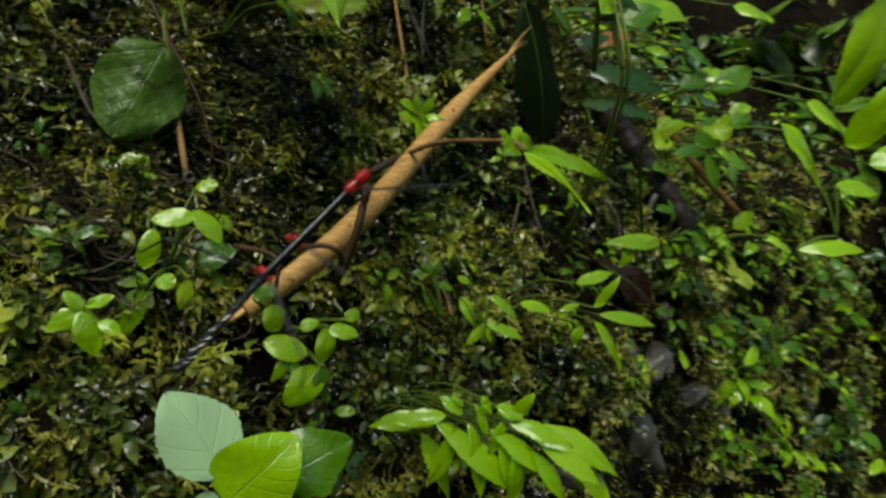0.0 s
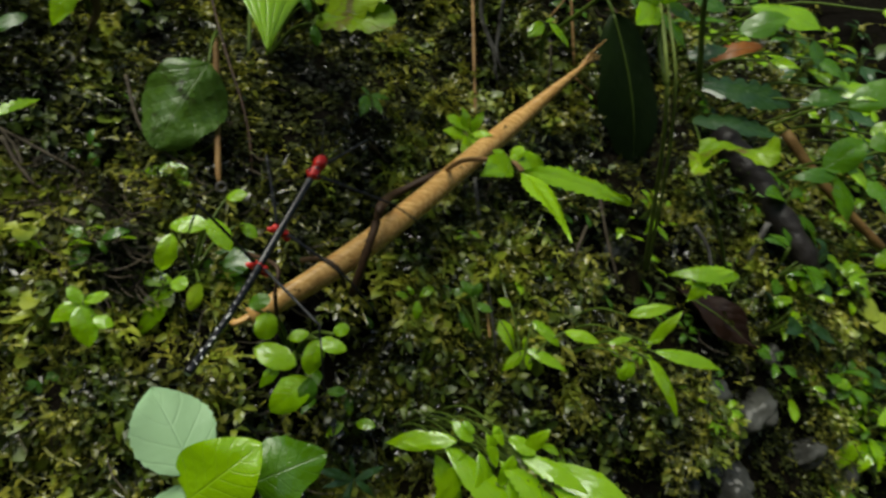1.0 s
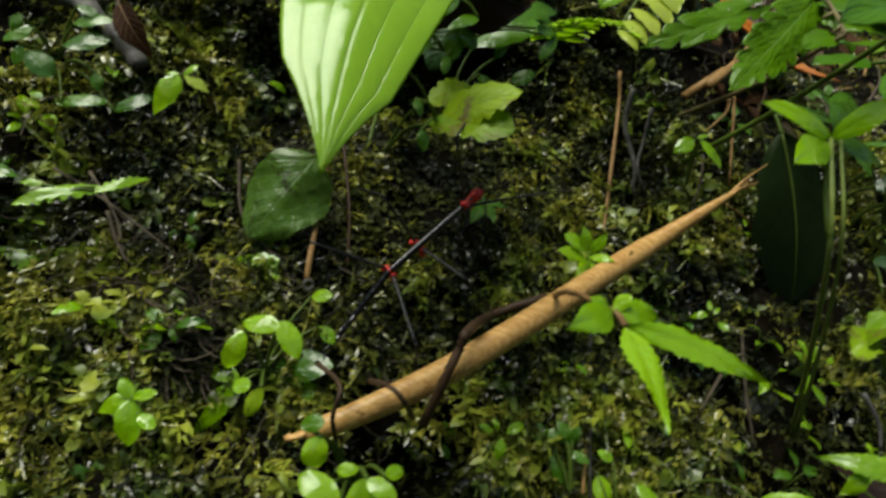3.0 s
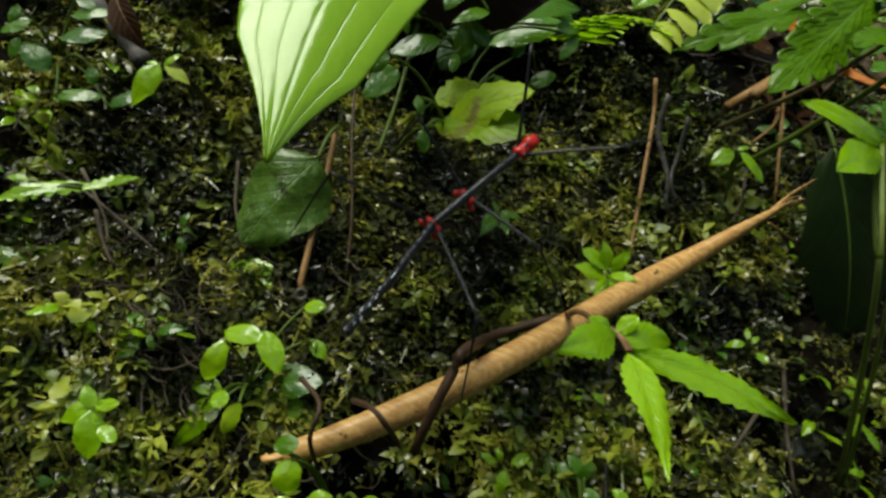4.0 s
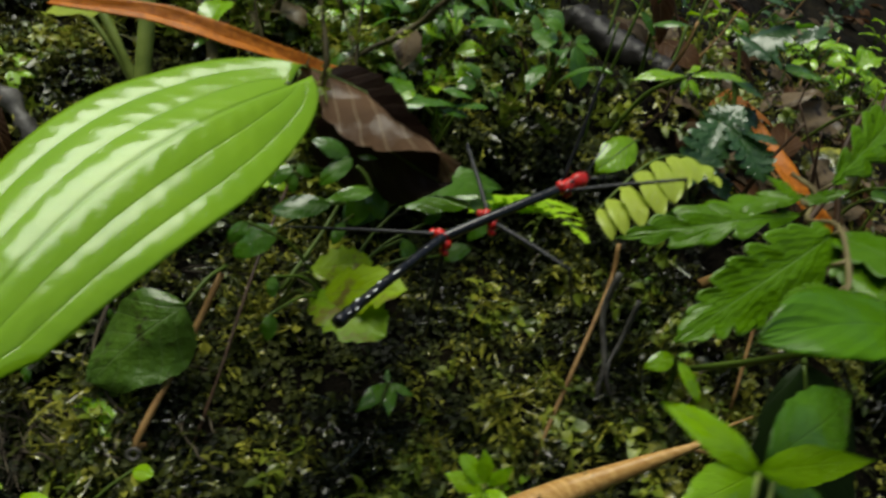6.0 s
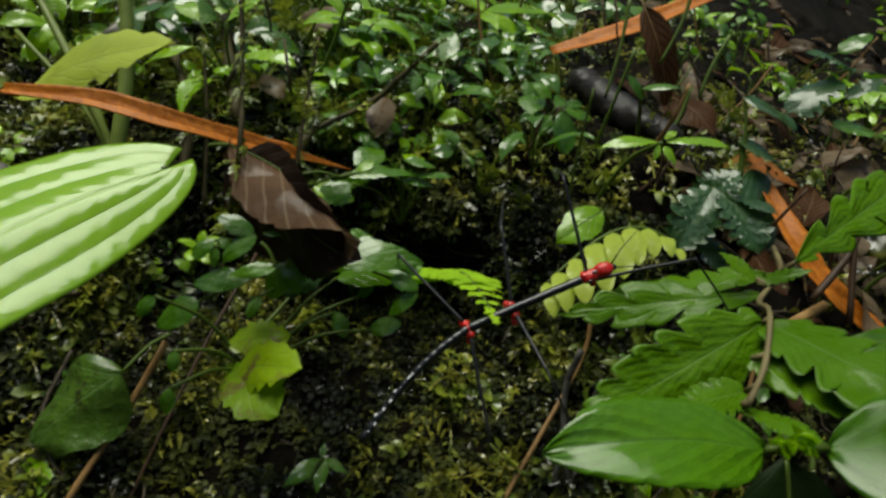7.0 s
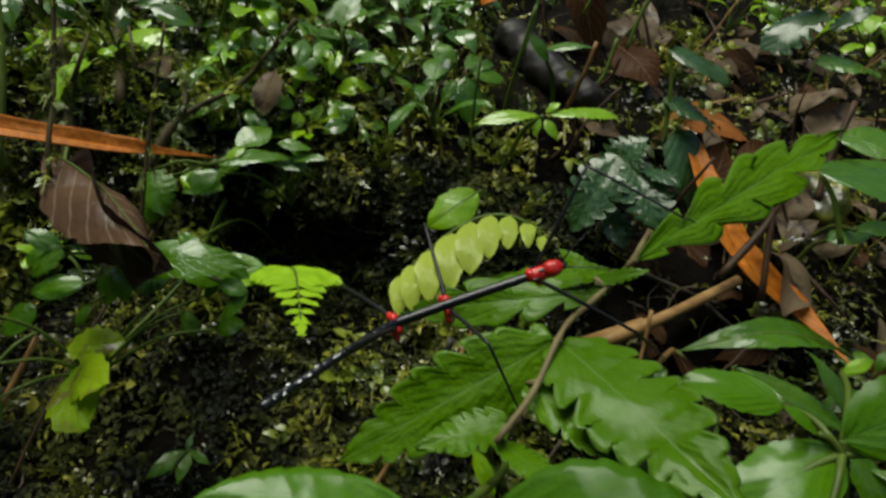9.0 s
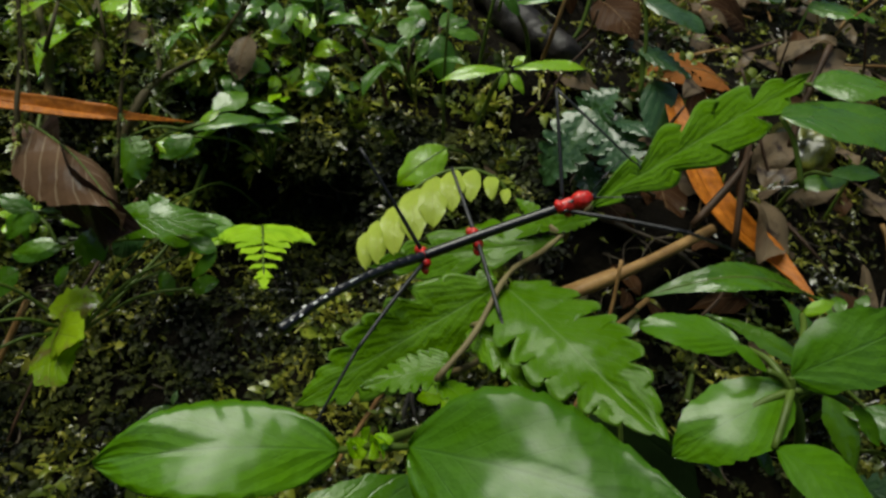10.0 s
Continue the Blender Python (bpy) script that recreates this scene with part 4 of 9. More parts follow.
# seedlings and creepers on the steep lower face
plant("creeper", "bright green creeper with oval leaves on the moss", "creeper", (-0.105, 0.258, 0.419), [
    ("oval", (-0.103, 0.243, 0.439), (-0.106, 0.238, 0.425), 0.55, "c"),
    ("oval", (-0.089, 0.247, 0.443), (-0.104, 0.243, 0.442), 0.5, "c"),
    ("oval", (-0.090, 0.248, 0.445), (-0.080, 0.247, 0.433), 0.55, "c"),
    ("oval", (-0.106, 0.264, 0.418), (-0.082, 0.272, 0.424), 0.5, "c", GREEN),
    ("round", (-0.098, 0.266, 0.415), (-0.087, 0.267, 0.410), 0.8, "c"),
    ("oval", (-0.109, 0.249, 0.417), (-0.126, 0.245, 0.419), 0.42, "c"),
    ("round", (-0.102, 0.238, 0.419), (-0.095, 0.240, 0.421), 0.8, "c"),
    ("serrate", (-0.108, 0.248, 0.414), (-0.122, 0.239, 0.393), 0.3, "c"),
    ("lance", (-0.110, 0.248, 0.415), (-0.122, 0.243, 0.405), 0.3, "c"),
    ("oval", (-0.091, 0.241, 0.421), (-0.093, 0.237, 0.410), 0.5, "c", RAGGED),
    ("oval", (-0.091, 0.273, 0.438), (-0.084, 0.274, 0.432), 0.6, "c"),
    ("oval", (-0.099, 0.276, 0.448), (-0.090, 0.278, 0.450), 0.6, "c"),
], BRIGHT, 0.0007)
plant("seedling", "small seedling with wet oval leaves on the moss", "seedling", (-0.131, 0.223, 0.412), [
    ("ovate", (-0.109, 0.200, 0.423), (-0.105, 0.197, 0.409), 0.62, "c"),
    ("ovate", (-0.110, 0.200, 0.423), (-0.119, 0.196, 0.417), 0.55, "c"),
    ("oval", (-0.109, 0.200, 0.423), (-0.114, 0.200, 0.429), 0.6, "c"),
    ("oval", (-0.105, 0.200, 0.419), (-0.098, 0.201, 0.416), 0.6, "c"),
    ("oval", (-0.108, 0.200, 0.424), (-0.100, 0.203, 0.427), 0.4, "c"),
    ("oval", (-0.108, 0.200, 0.423), (-0.103, 0.202, 0.427), 0.5, "c"),
], BRIGHT, 0.0007)
plant("seedling", "tiny pale seedling on the moss", "seedling", (-0.131, 0.204, 0.384), [
    ("oval", (-0.132, 0.204, 0.386), (-0.138, 0.199, 0.390), 0.5, "c"),
    ("oval", (-0.132, 0.204, 0.386), (-0.134, 0.200, 0.382), 0.5, "c"),
    ("oval", (-0.131, 0.204, 0.386), (-0.128, 0.208, 0.387), 0.6, "c"),
    ("oval", (-0.132, 0.204, 0.386), (-0.131, 0.208, 0.393), 0.5, "c"),
], GREEN, 0.0007)
plant("creeper", "creeper with thick glossy rounded leaves under the sheath", "creeper", (-0.064, 0.266, 0.381), [
    ("round", (-0.058, 0.234, 0.415), (-0.058, 0.231, 0.405), 0.85, "c"),
    ("oval", (-0.046, 0.232, 0.396), (-0.061, 0.229, 0.402), 0.62, "c"),
    ("ovate", (-0.052, 0.230, 0.396), (-0.058, 0.226, 0.388), 0.45, "c"),
    ("oval", (-0.039, 0.236, 0.406), (-0.041, 0.232, 0.393), 0.62, "c"),
    ("oval", (-0.039, 0.236, 0.405), (-0.028, 0.238, 0.402), 0.55, "c"),
    ("oval", (-0.041, 0.232, 0.392), (-0.053, 0.225, 0.379), 0.66, "c"),
    ("oval", (-0.040, 0.232, 0.392), (-0.042, 0.229, 0.381), 0.6, "c", GREEN),
    ("oval", (-0.049, 0.233, 0.406), (-0.042, 0.236, 0.408), 0.6, "c"),
    ("round", (-0.033, 0.238, 0.408), (-0.028, 0.240, 0.411), 0.8, "c"),
    ("round", (-0.065, 0.233, 0.417), (-0.057, 0.235, 0.420), 0.7, "c", GREEN),
], BRIGHT, 0.001)
plant("seedling", "single pointed light green leaf on a thin stalk", "seedling", (-0.041, 0.314, 0.346), [
    ("ovate", (-0.042, 0.321, 0.372), (-0.044, 0.316, 0.356), 0.55, "c"),
    ("oval", (-0.042, 0.321, 0.373), (-0.041, 0.323, 0.377), 0.5, "c"),
], BRIGHT, 0.0007)
plant("seedling", "seedling with small toothed leaves", "seedling", (0.004, 0.333, 0.374), [
    ("ovate", (-0.007, 0.335, 0.389), (0.000, 0.333, 0.377), 0.5, "c"),
    ("oval", (-0.002, 0.337, 0.395), (-0.013, 0.335, 0.397), 0.5, "c"),
    ("oval", (-0.001, 0.337, 0.394), (0.002, 0.340, 0.402), 0.6, "c"),
    ("oval", (0.000, 0.337, 0.391), (0.009, 0.338, 0.388), 0.5, "c"),
    ("oval", (-0.011, 0.335, 0.396), (-0.017, 0.335, 0.400), 0.5, "c"),
    ("oval", (-0.000, 0.338, 0.396), (-0.008, 0.338, 0.402), 0.6, "c"),
], GREEN, 0.0007)
plant("seedling", "seedling with narrow green leaves on wet soil", "seedling", (0.026, 0.335, 0.359), [
    ("ovate", (0.013, 0.338, 0.384), (0.021, 0.336, 0.368), 0.5, "c"),
    ("ovate", (0.029, 0.342, 0.384), (0.043, 0.342, 0.372), 0.4, "c"),
    ("ovate", (0.045, 0.345, 0.379), (0.063, 0.348, 0.374), 0.36, "c"),
    ("lance", (0.027, 0.338, 0.370), (0.016, 0.332, 0.359), 0.34, "c"),
    ("lance", (0.027, 0.338, 0.370), (0.048, 0.340, 0.360), 0.3, "c"),
    ("lance", (0.027, 0.338, 0.369), (0.030, 0.336, 0.359), 0.4, "c"),
    ("oval", (0.026, 0.338, 0.370), (0.026, 0.339, 0.376), 0.5, "c"),
    ("oval", (0.018, 0.341, 0.391), (0.011, 0.340, 0.394), 0.6, "c"),
], BRIGHT, 0.0007)
plant("seedling", "seedling with narrow pointed bright leaves", "seedling", (0.088, 0.397, 0.347), [
    ("lance", (0.086, 0.351, 0.376), (0.101, 0.359, 0.392), 0.3, "c"),
    ("lance", (0.089, 0.351, 0.372), (0.123, 0.357, 0.364), 0.24, "c"),
    ("lance", (0.087, 0.349, 0.369), (0.103, 0.346, 0.341), 0.3, "c"),
    ("oval", (0.080, 0.347, 0.367), (0.074, 0.343, 0.358), 0.6, "c"),
    ("lance", (0.075, 0.352, 0.389), (0.098, 0.359, 0.394), 0.3, "c"),
    ("lance", (0.078, 0.350, 0.378), (0.066, 0.346, 0.375), 0.3, "c"),
    ("oval", (0.087, 0.351, 0.376), (0.094, 0.354, 0.381), 0.4, "c"),
], BRIGHT, 0.0007)
plant("palmate_plant", "low plant with long bright serrated leaves", "plant", (0.027, 0.311, 0.284), [
    ("lance", (0.000, 0.287, 0.343), (-0.029, 0.286, 0.337), 0.32, "c"),
    ("serrate", (-0.005, 0.285, 0.336), (0.010, 0.277, 0.304), 0.34, "c"),
    ("lance", (0.001, 0.276, 0.347), (0.037, 0.268, 0.317), 0.3, "c"),
    ("lance", (0.025, 0.274, 0.341), (0.019, 0.278, 0.355), 0.36, "c"),
    ("oval", (0.027, 0.272, 0.334), (0.032, 0.276, 0.347), 0.5, "c"),
    ("lance", (0.039, 0.273, 0.338), (0.037, 0.266, 0.311), 0.42, "c"),
    ("lance", (0.041, 0.295, 0.334), (0.092, 0.288, 0.312), 0.28, "c", None, dict(arch=0.16)),
    ("serrate", (0.044, 0.273, 0.336), (0.061, 0.266, 0.312), 0.34, "c"),
    ("oval", (0.014, 0.278, 0.353), (0.009, 0.279, 0.358), 0.5, "c"),
    ("oval", (0.029, 0.278, 0.354), (0.041, 0.276, 0.349), 0.55, "c"),
    ("lance", (0.064, 0.292, 0.324), (0.087, 0.285, 0.298), 0.4, "c"),
    ("oval", (0.027, 0.277, 0.350), (0.022, 0.279, 0.358), 0.5, "c"),
    ("lance", (0.067, 0.292, 0.324), (0.073, 0.286, 0.303), 0.3, "c"),
], BRIGHT, 0.0006)
plant("palmate_plant", "low plant with crowded bright toothed leaves", "plant", (0.036, 0.309, 0.279), [
    ("serrate", (0.007, 0.277, 0.349), (-0.018, 0.276, 0.345), 0.36, "c"),
    ("serrate", (0.011, 0.275, 0.345), (-0.001, 0.268, 0.318), 0.36, "c"),
    ("serrate", (0.017, 0.276, 0.346), (0.023, 0.267, 0.314), 0.34, "c"),
    ("serrate", (0.026, 0.275, 0.344), (0.052, 0.270, 0.324), 0.34, "c"),
    ("serrate", (0.035, 0.276, 0.347), (0.064, 0.273, 0.337), 0.32, "c"),
    ("ovate", (0.036, 0.277, 0.350), (0.046, 0.279, 0.360), 0.5, "c"),
    ("serrate", (0.049, 0.273, 0.337), (0.077, 0.268, 0.321), 0.3, "c"),
    ("ovate", (0.014, 0.277, 0.350), (0.003, 0.279, 0.357), 0.5, "c"),
    ("serrate", (0.031, 0.274, 0.339), (0.036, 0.267, 0.314), 0.36, "c"),
    ("ovate", (0.022, 0.276, 0.349), (0.025, 0.279, 0.358), 0.5, "c"),
], BRIGHT, 0.0005)
plant("broad_seedling", "seedling with two smooth pale rounded leaves", "seedling", (-0.063, 0.215, 0.329), [
    ("ovate", (-0.0646, 0.1928, 0.3710), (-0.0873, 0.2034, 0.3937), 0.84, OUT * 0.6 + UP * 0.75, PALE, dict(fold=0.05, rows=46)),
    ("cordate", (-0.0640, 0.1880, 0.3640), (-0.0430, 0.2003, 0.3815), 0.95, "c", BRIGHT, dict(rows=46, fold=0.05)),
    ("cordate", (-0.0500, 0.2060, 0.3620), (-0.0280, 0.2190, 0.3700), 0.9, "c", GREEN, dict(rows=24)),
    ("cordate", (-0.0660, 0.1900, 0.3640), (-0.0800, 0.1880, 0.3560), 0.7, "u", PALE),
], PALE, 0.0013)
plant("seedling", "seedling with dark narrow rosette leaves", "seedling", (-0.039, 0.270, 0.322), [
    ("lance", (-0.039, 0.271, 0.325), (-0.052, 0.261, 0.334), 0.25, "c"),
    ("lance", (-0.039, 0.271, 0.325), (-0.042, 0.263, 0.314), 0.25, "c"),
    ("lance", (-0.038, 0.271, 0.325), (-0.028, 0.283, 0.327), 0.25, "c"),
    ("lance", (-0.038, 0.271, 0.325), (-0.030, 0.275, 0.315), 0.25, "c"),
    ("lance", (-0.039, 0.271, 0.325), (-0.041, 0.273, 0.336), 0.25, "c"),
    ("lance", (-0.039, 0.271, 0.325), (-0.049, 0.260, 0.326), 0.22, "c"),
], DARK, 0.0007)
plant("heart_plant", "dark wet heart-shaped leaf hanging on the bank", "plant", (-0.118, 0.305, 0.518), [
    ("oval", (-0.1120, 0.2880, 0.5040), (-0.1280, 0.2690, 0.4680), 0.82, "c", HEART, dict(arch=0.10, fold=-0.2, quilt=0.05, wave=0.12, rows=26)),
], HEART, 0.0009)
plant("seedling", "light green sprig with a pointed leaf on a reddish twig", "seedling", (-0.132, 0.244, 0.520), [
    ("ovate", (-0.117, 0.219, 0.528), (-0.122, 0.214, 0.514), 0.5, "c"),
    ("lance", (-0.116, 0.220, 0.528), (-0.108, 0.224, 0.523), 0.4, "c", YELLOW),
    ("lance", (-0.116, 0.220, 0.528), (-0.112, 0.223, 0.532), 0.4, "c"),
    ("lance", (-0.117, 0.219, 0.528), (-0.121, 0.217, 0.528), 0.4, "c"),
], BRIGHT, 0.0007)
plant("seedling", "cluster of small shiny leaves high on the bank", "seedling", (-0.216, 0.241, 0.528), [
    ("oval", (-0.195, 0.234, 0.545), (-0.182, 0.242, 0.548), 0.4, "c"),
    ("oval", (-0.197, 0.231, 0.536), (-0.182, 0.241, 0.540), 0.45, "c"),
    ("oval", (-0.209, 0.222, 0.534), (-0.210, 0.220, 0.526), 0.6, "c"),
    ("oval", (-0.207, 0.223, 0.532), (-0.198, 0.228, 0.523), 0.7, "c"),
    ("oval", (-0.185, 0.237, 0.527), (-0.183, 0.237, 0.520), 0.7, "c"),
    ("oval", (-0.207, 0.225, 0.541), (-0.215, 0.218, 0.535), 0.5, "c"),
    ("oval", (-0.212, 0.222, 0.546), (-0.212, 0.221, 0.538), 0.6, "c"),
    ("oval", (-0.195, 0.235, 0.552), (-0.187, 0.239, 0.548), 0.5, "c"),
    ("oval", (-0.194, 0.229, 0.514), (-0.180, 0.239, 0.516), 0.35, "c"),
    ("oval", (-0.177, 0.240, 0.513), (-0.166, 0.249, 0.520), 0.4, "c"),
], GREEN, 0.0007)
lone_leaf("dead_leaf", "dark withered leaf hanging at the top of the bank", "leaf", "ovate", (-0.173, 0.237, 0.554), (-0.160, 0.243, 0.535), 0.45, "l", DEAD, arch=0.15, fold=0.5, rows=18)
plant("liverwort", "bright flat lobed liverwort on the moss", "liverwort", (-0.175, 0.218, 0.480), [
    ("lobed", (-0.169, 0.229, 0.483), (-0.185, 0.205, 0.475), 0.25, "c"),
    ("lobed", (-0.169, 0.227, 0.482), (-0.160, 0.244, 0.488), 0.25, "c"),
    ("lobed", (-0.181, 0.214, 0.483), (-0.188, 0.210, 0.483), 0.4, "c"),
], BRIGHT, 0.0007)
plant("liverwort", "bright flat lobed liverwort on the moss", "liverwort", (-0.183, 0.218, 0.446), [
    ("lobed", (-0.184, 0.218, 0.448), (-0.200, 0.209, 0.456), 0.4, "c"),
    ("lobed", (-0.183, 0.218, 0.446), (-0.179, 0.223, 0.460), 0.4, "c"),
    ("ovate", (-0.179, 0.220, 0.442), (-0.179, 0.218, 0.431), 0.5, "c"),
    ("lobed", (-0.183, 0.217, 0.437), (-0.190, 0.210, 0.427), 0.4, "c"),
    ("lobed", (-0.183, 0.219, 0.452), (-0.190, 0.216, 0.460), 0.5, "c"),
], BRIGHT, 0.0007)
plant("liverwort", "bright flat lobed liverwort on the moss", "liverwort", (-0.116, 0.273, 0.455), [
    ("lobed", (-0.116, 0.274, 0.459), (-0.139, 0.268, 0.456), 0.35, "c"),
    ("lobed", (-0.123, 0.272, 0.457), (-0.113, 0.273, 0.452), 0.4, "c"),
    ("lobed", (-0.129, 0.267, 0.445), (-0.139, 0.263, 0.440), 0.5, "c"),
    ("lobed", (-0.127, 0.267, 0.443), (-0.119, 0.268, 0.438), 0.5, "c"),
], BRIGHT, 0.0007)
# sapling that leans out over the sheath on its bowed brown stem
plant("sapling", "bright green sapling with two long serrated leaflets", "sapling", (-0.020, 0.340, 0.455), [
    ("serrate", (0.0307, 0.2558, 0.4702), (0.0517, 0.2273, 0.4533), 0.27, "c", None, dict(arch=0.05, wave=0.1)),
    ("serrate", (0.0315, 0.2565, 0.4705), (0.0693, 0.2830, 0.4565), 0.22, "c", None, dict(arch=0.07, wave=0.1)),
    ("serrate", (0.0270, 0.2560, 0.4735), (0.0205, 0.2320, 0.4715), 0.42, "c"),
    ("serrate", (0.0270, 0.2560, 0.4735), (0.0365, 0.2750, 0.4705), 0.5, "c"),
    ("oval", (0.0265, 0.2570, 0.4740), (0.0300, 0.2620, 0.4785), 0.6, "c"),
    ("oval", (0.0255, 0.2560, 0.4740), (0.0210, 0.2500, 0.4775), 0.6, "c"),
], BRIGHT, 0.0008, RIB, hub=(0.026, 0.257, 0.4738), bow=0.03)
plant("seedling", "small toothed green seedling rooted on the sheath", "seedling", (-0.0110, 0.3630, 0.4645), [
    ("serrate", (-0.0115, 0.3570, 0.4725), (-0.0220, 0.3460, 0.4755), 0.5, "c"),
    ("serrate", (-0.0105, 0.3570, 0.4725), (-0.0120, 0.3480, 0.4625), 0.5, "c"),
    ("serrate", (-0.0100, 0.3570, 0.4735), (0.0020, 0.3560, 0.4735), 0.45, "c"),
    ("serrate", (-0.0110, 0.3580, 0.4745), (-0.0150, 0.3550, 0.4875), 0.5, "c"),
    ("serrate", (-0.0100, 0.3580, 0.4745), (-0.0040, 0.3600, 0.4855), 0.45, "c"),
    ("oval", (-0.0110, 0.3570, 0.4755), (-0.0210, 0.3510, 0.4825), 0.5, "c"),
    ("oval", (-0.0095, 0.3570, 0.4715), (-0.0010, 0.3520, 0.4645), 0.5, "c"),
    ("oval", (-0.0105, 0.3560, 0.4725), (-0.0080, 0.3470, 0.4755), 0.6, "c"),
], BRIGHT, 0.0006)
# the large quilted leaf and its plant
build_broad_plant((-0.0528, 0.2628, 0.5878), (-0.0262, 0.1817, 0.5070), (-0.1807, 0.2892, 0.5674), (-0.2138, 0.2806, 0.6623), (-0.1807, 0.2475, 0.5890), (-0.1256, 0.2815, 0.6265))
rod("stalk", "pale green stalk of a broad-leaved plant", "stalk", [(-0.189, 0.295, 0.567), (-0.209, 0.278, 0.599), (-0.264, 0.254, 0.644)], 0.0022, 0.0018, PALESTEM)
rod("stalk", "thin dry stalk behind the broad-leaved plant", "stalk", [(-0.189, 0.295, 0.567), (-0.209, 0.277, 0.593), (-0.248, 0.253, 0.616)], 0.0014, 0.001, PALESTEM)
# ferns and leaves round the hollow
build_fern("fern", "small bright green fern frond on the bank", (-0.0600, 0.3770, 0.5690), (-0.0011, 0.3552, 0.5680), 13, 0.34, LIME, UP + OUT * 0.35)
plant("ragged_plant", "plant with two torn yellow green leaves", "plant", (-0.099, 0.319, 0.509), [
    ("ragged", (-0.073, 0.305, 0.531), (-0.060, 0.321, 0.540), 0.62, "c", RAGGED),
    ("ragged", (-0.071, 0.307, 0.523), (-0.033, 0.307, 0.524), 0.6, "c", RAGGED),
    ("ragged", (-0.070, 0.308, 0.522), (-0.033, 0.310, 0.539), 0.5, "c", RAGGED),
], RAGGED, 0.0007)
plant("seedling", "creeper with smooth green leaves in the hollow", "creeper", (-0.082, 0.331, 0.556), [
    ("ovate", (-0.066, 0.321, 0.569), (-0.039, 0.352, 0.577), 0.36, "c"),
    ("oval", (-0.069, 0.317, 0.564), (-0.069, 0.315, 0.550), 0.6, "c"),
    ("oval", (-0.075, 0.309, 0.555), (-0.088, 0.295, 0.547), 0.42, "c"),
    ("oval", (-0.085, 0.297, 0.542), (-0.092, 0.288, 0.529), 0.6, "c"),
    ("oval", (-0.045, 0.344, 0.569), (-0.038, 0.352, 0.568), 0.6, "c"),
    ("oval", (-0.038, 0.352, 0.567), (-0.042, 0.346, 0.556), 0.4, "c"),
    ("oval", (-0.087, 0.298, 0.564), (-0.090, 0.293, 0.556), 0.6, "c"),
    ("oval", (-0.086, 0.299, 0.565), (-0.082, 0.303, 0.562), 0.6, "c"),
    ("oval", (-0.086, 0.298, 0.562), (-0.084, 0.299, 0.555), 0.5, "c"),
], GREEN, 0.0007)
lone_leaf("small_leaf", "light green leaf with insect holes", "leaf", "ovate", (-0.038, 0.442, 0.614), (-0.044, 0.426, 0.595), 0.62, "c", BRIGHT, arch=0.1)
rod("stalk", "thin stalk of a small leaf", "stalk", [(-0.038, 0.442, 0.614), (-0.047, 0.462, 0.610), (-0.065, 0.484, 0.595)], 0.0006, 0.0006, STEM)
build_curled_fern([(0.0007, 0.4484, 0.6042), (-0.0050, 0.4440, 0.6099), (-0.0118, 0.4363, 0.6115), (-0.0170, 0.4285, 0.6086), (-0.0208, 0.4208, 0.6020), (-0.0235, 0.4131, 0.5922), (-0.0253, 0.4069, 0.5836), (-0.0262, 0.4032, 0.5777)], (-0.0019, 0.4191, 0.5941))
# the large lobed plant under the insect
build_lobed_plant([(0.0216, 0.4777, 0.6194), (0.0401, 0.4446, 0.6102), (0.0438, 0.4262, 0.5988), (0.0586, 0.3992, 0.5975), (0.0679, 0.3835, 0.5849), (0.0721, 0.3708, 0.5754)], [
    ("crenate", (0.0584, 0.3974, 0.5941), (0.0361, 0.3530, 0.5491), 0.38, Vector((0.68, -0.52, 0.60)), BIG),
    ("crenate", (0.0600, 0.3985, 0.5941), (0.1225, 0.3945, 0.5850), 0.48, Vector((0.68, -0.52, 0.60)), BIG),
    ("crenate", (0.0629, 0.3866, 0.5845), (0.0939, 0.3920, 0.5795), 0.42, Vector((0.68, -0.52, 0.60)), BIG),
    ("crenate", (0.0674, 0.3784, 0.5767), (0.0591, 0.3579, 0.5669), 0.52, Vector((0.3, -0.45, 0.9)), BIG),
    ("crenate", (0.0693, 0.3750, 0.5727), (0.0911, 0.3755, 0.5731), 0.42, Vector((0.3, -0.3, 0.9)), BIG),
    ("coarse", (0.0448, 0.4416, 0.6148), (0.0418, 0.5536, 0.6752), 0.19, Vector((0.62, -0.6, 0.5)), BIG),
    ("lobed", (0.0383, 0.4332, 0.6044), (0.0514, 0.4402, 0.6137), 0.3, "p", BIG),
    ("lobed", (0.0376, 0.4330, 0.6056), (0.0247, 0.4275, 0.6107), 0.4, "p", BIG),
    ("coarse", (0.0382, 0.4414, 0.6009), (-0.0131, 0.3995, 0.5713), 0.27, "p", BIG),
    ("coarse", (0.0374, 0.4414, 0.6079), (-0.0153, 0.4249, 0.5801), 0.26, "q", BIG),
])
build_front_plant((0.0945, 0.3386, 0.5769), (0.0985, 0.3595, 0.5030), (0.0913, 0.3337, 0.5748), (0.0699, 0.2944, 0.5654), (0.0987, 0.3445, 0.5783), (0.1468, 0.3742, 0.5858))
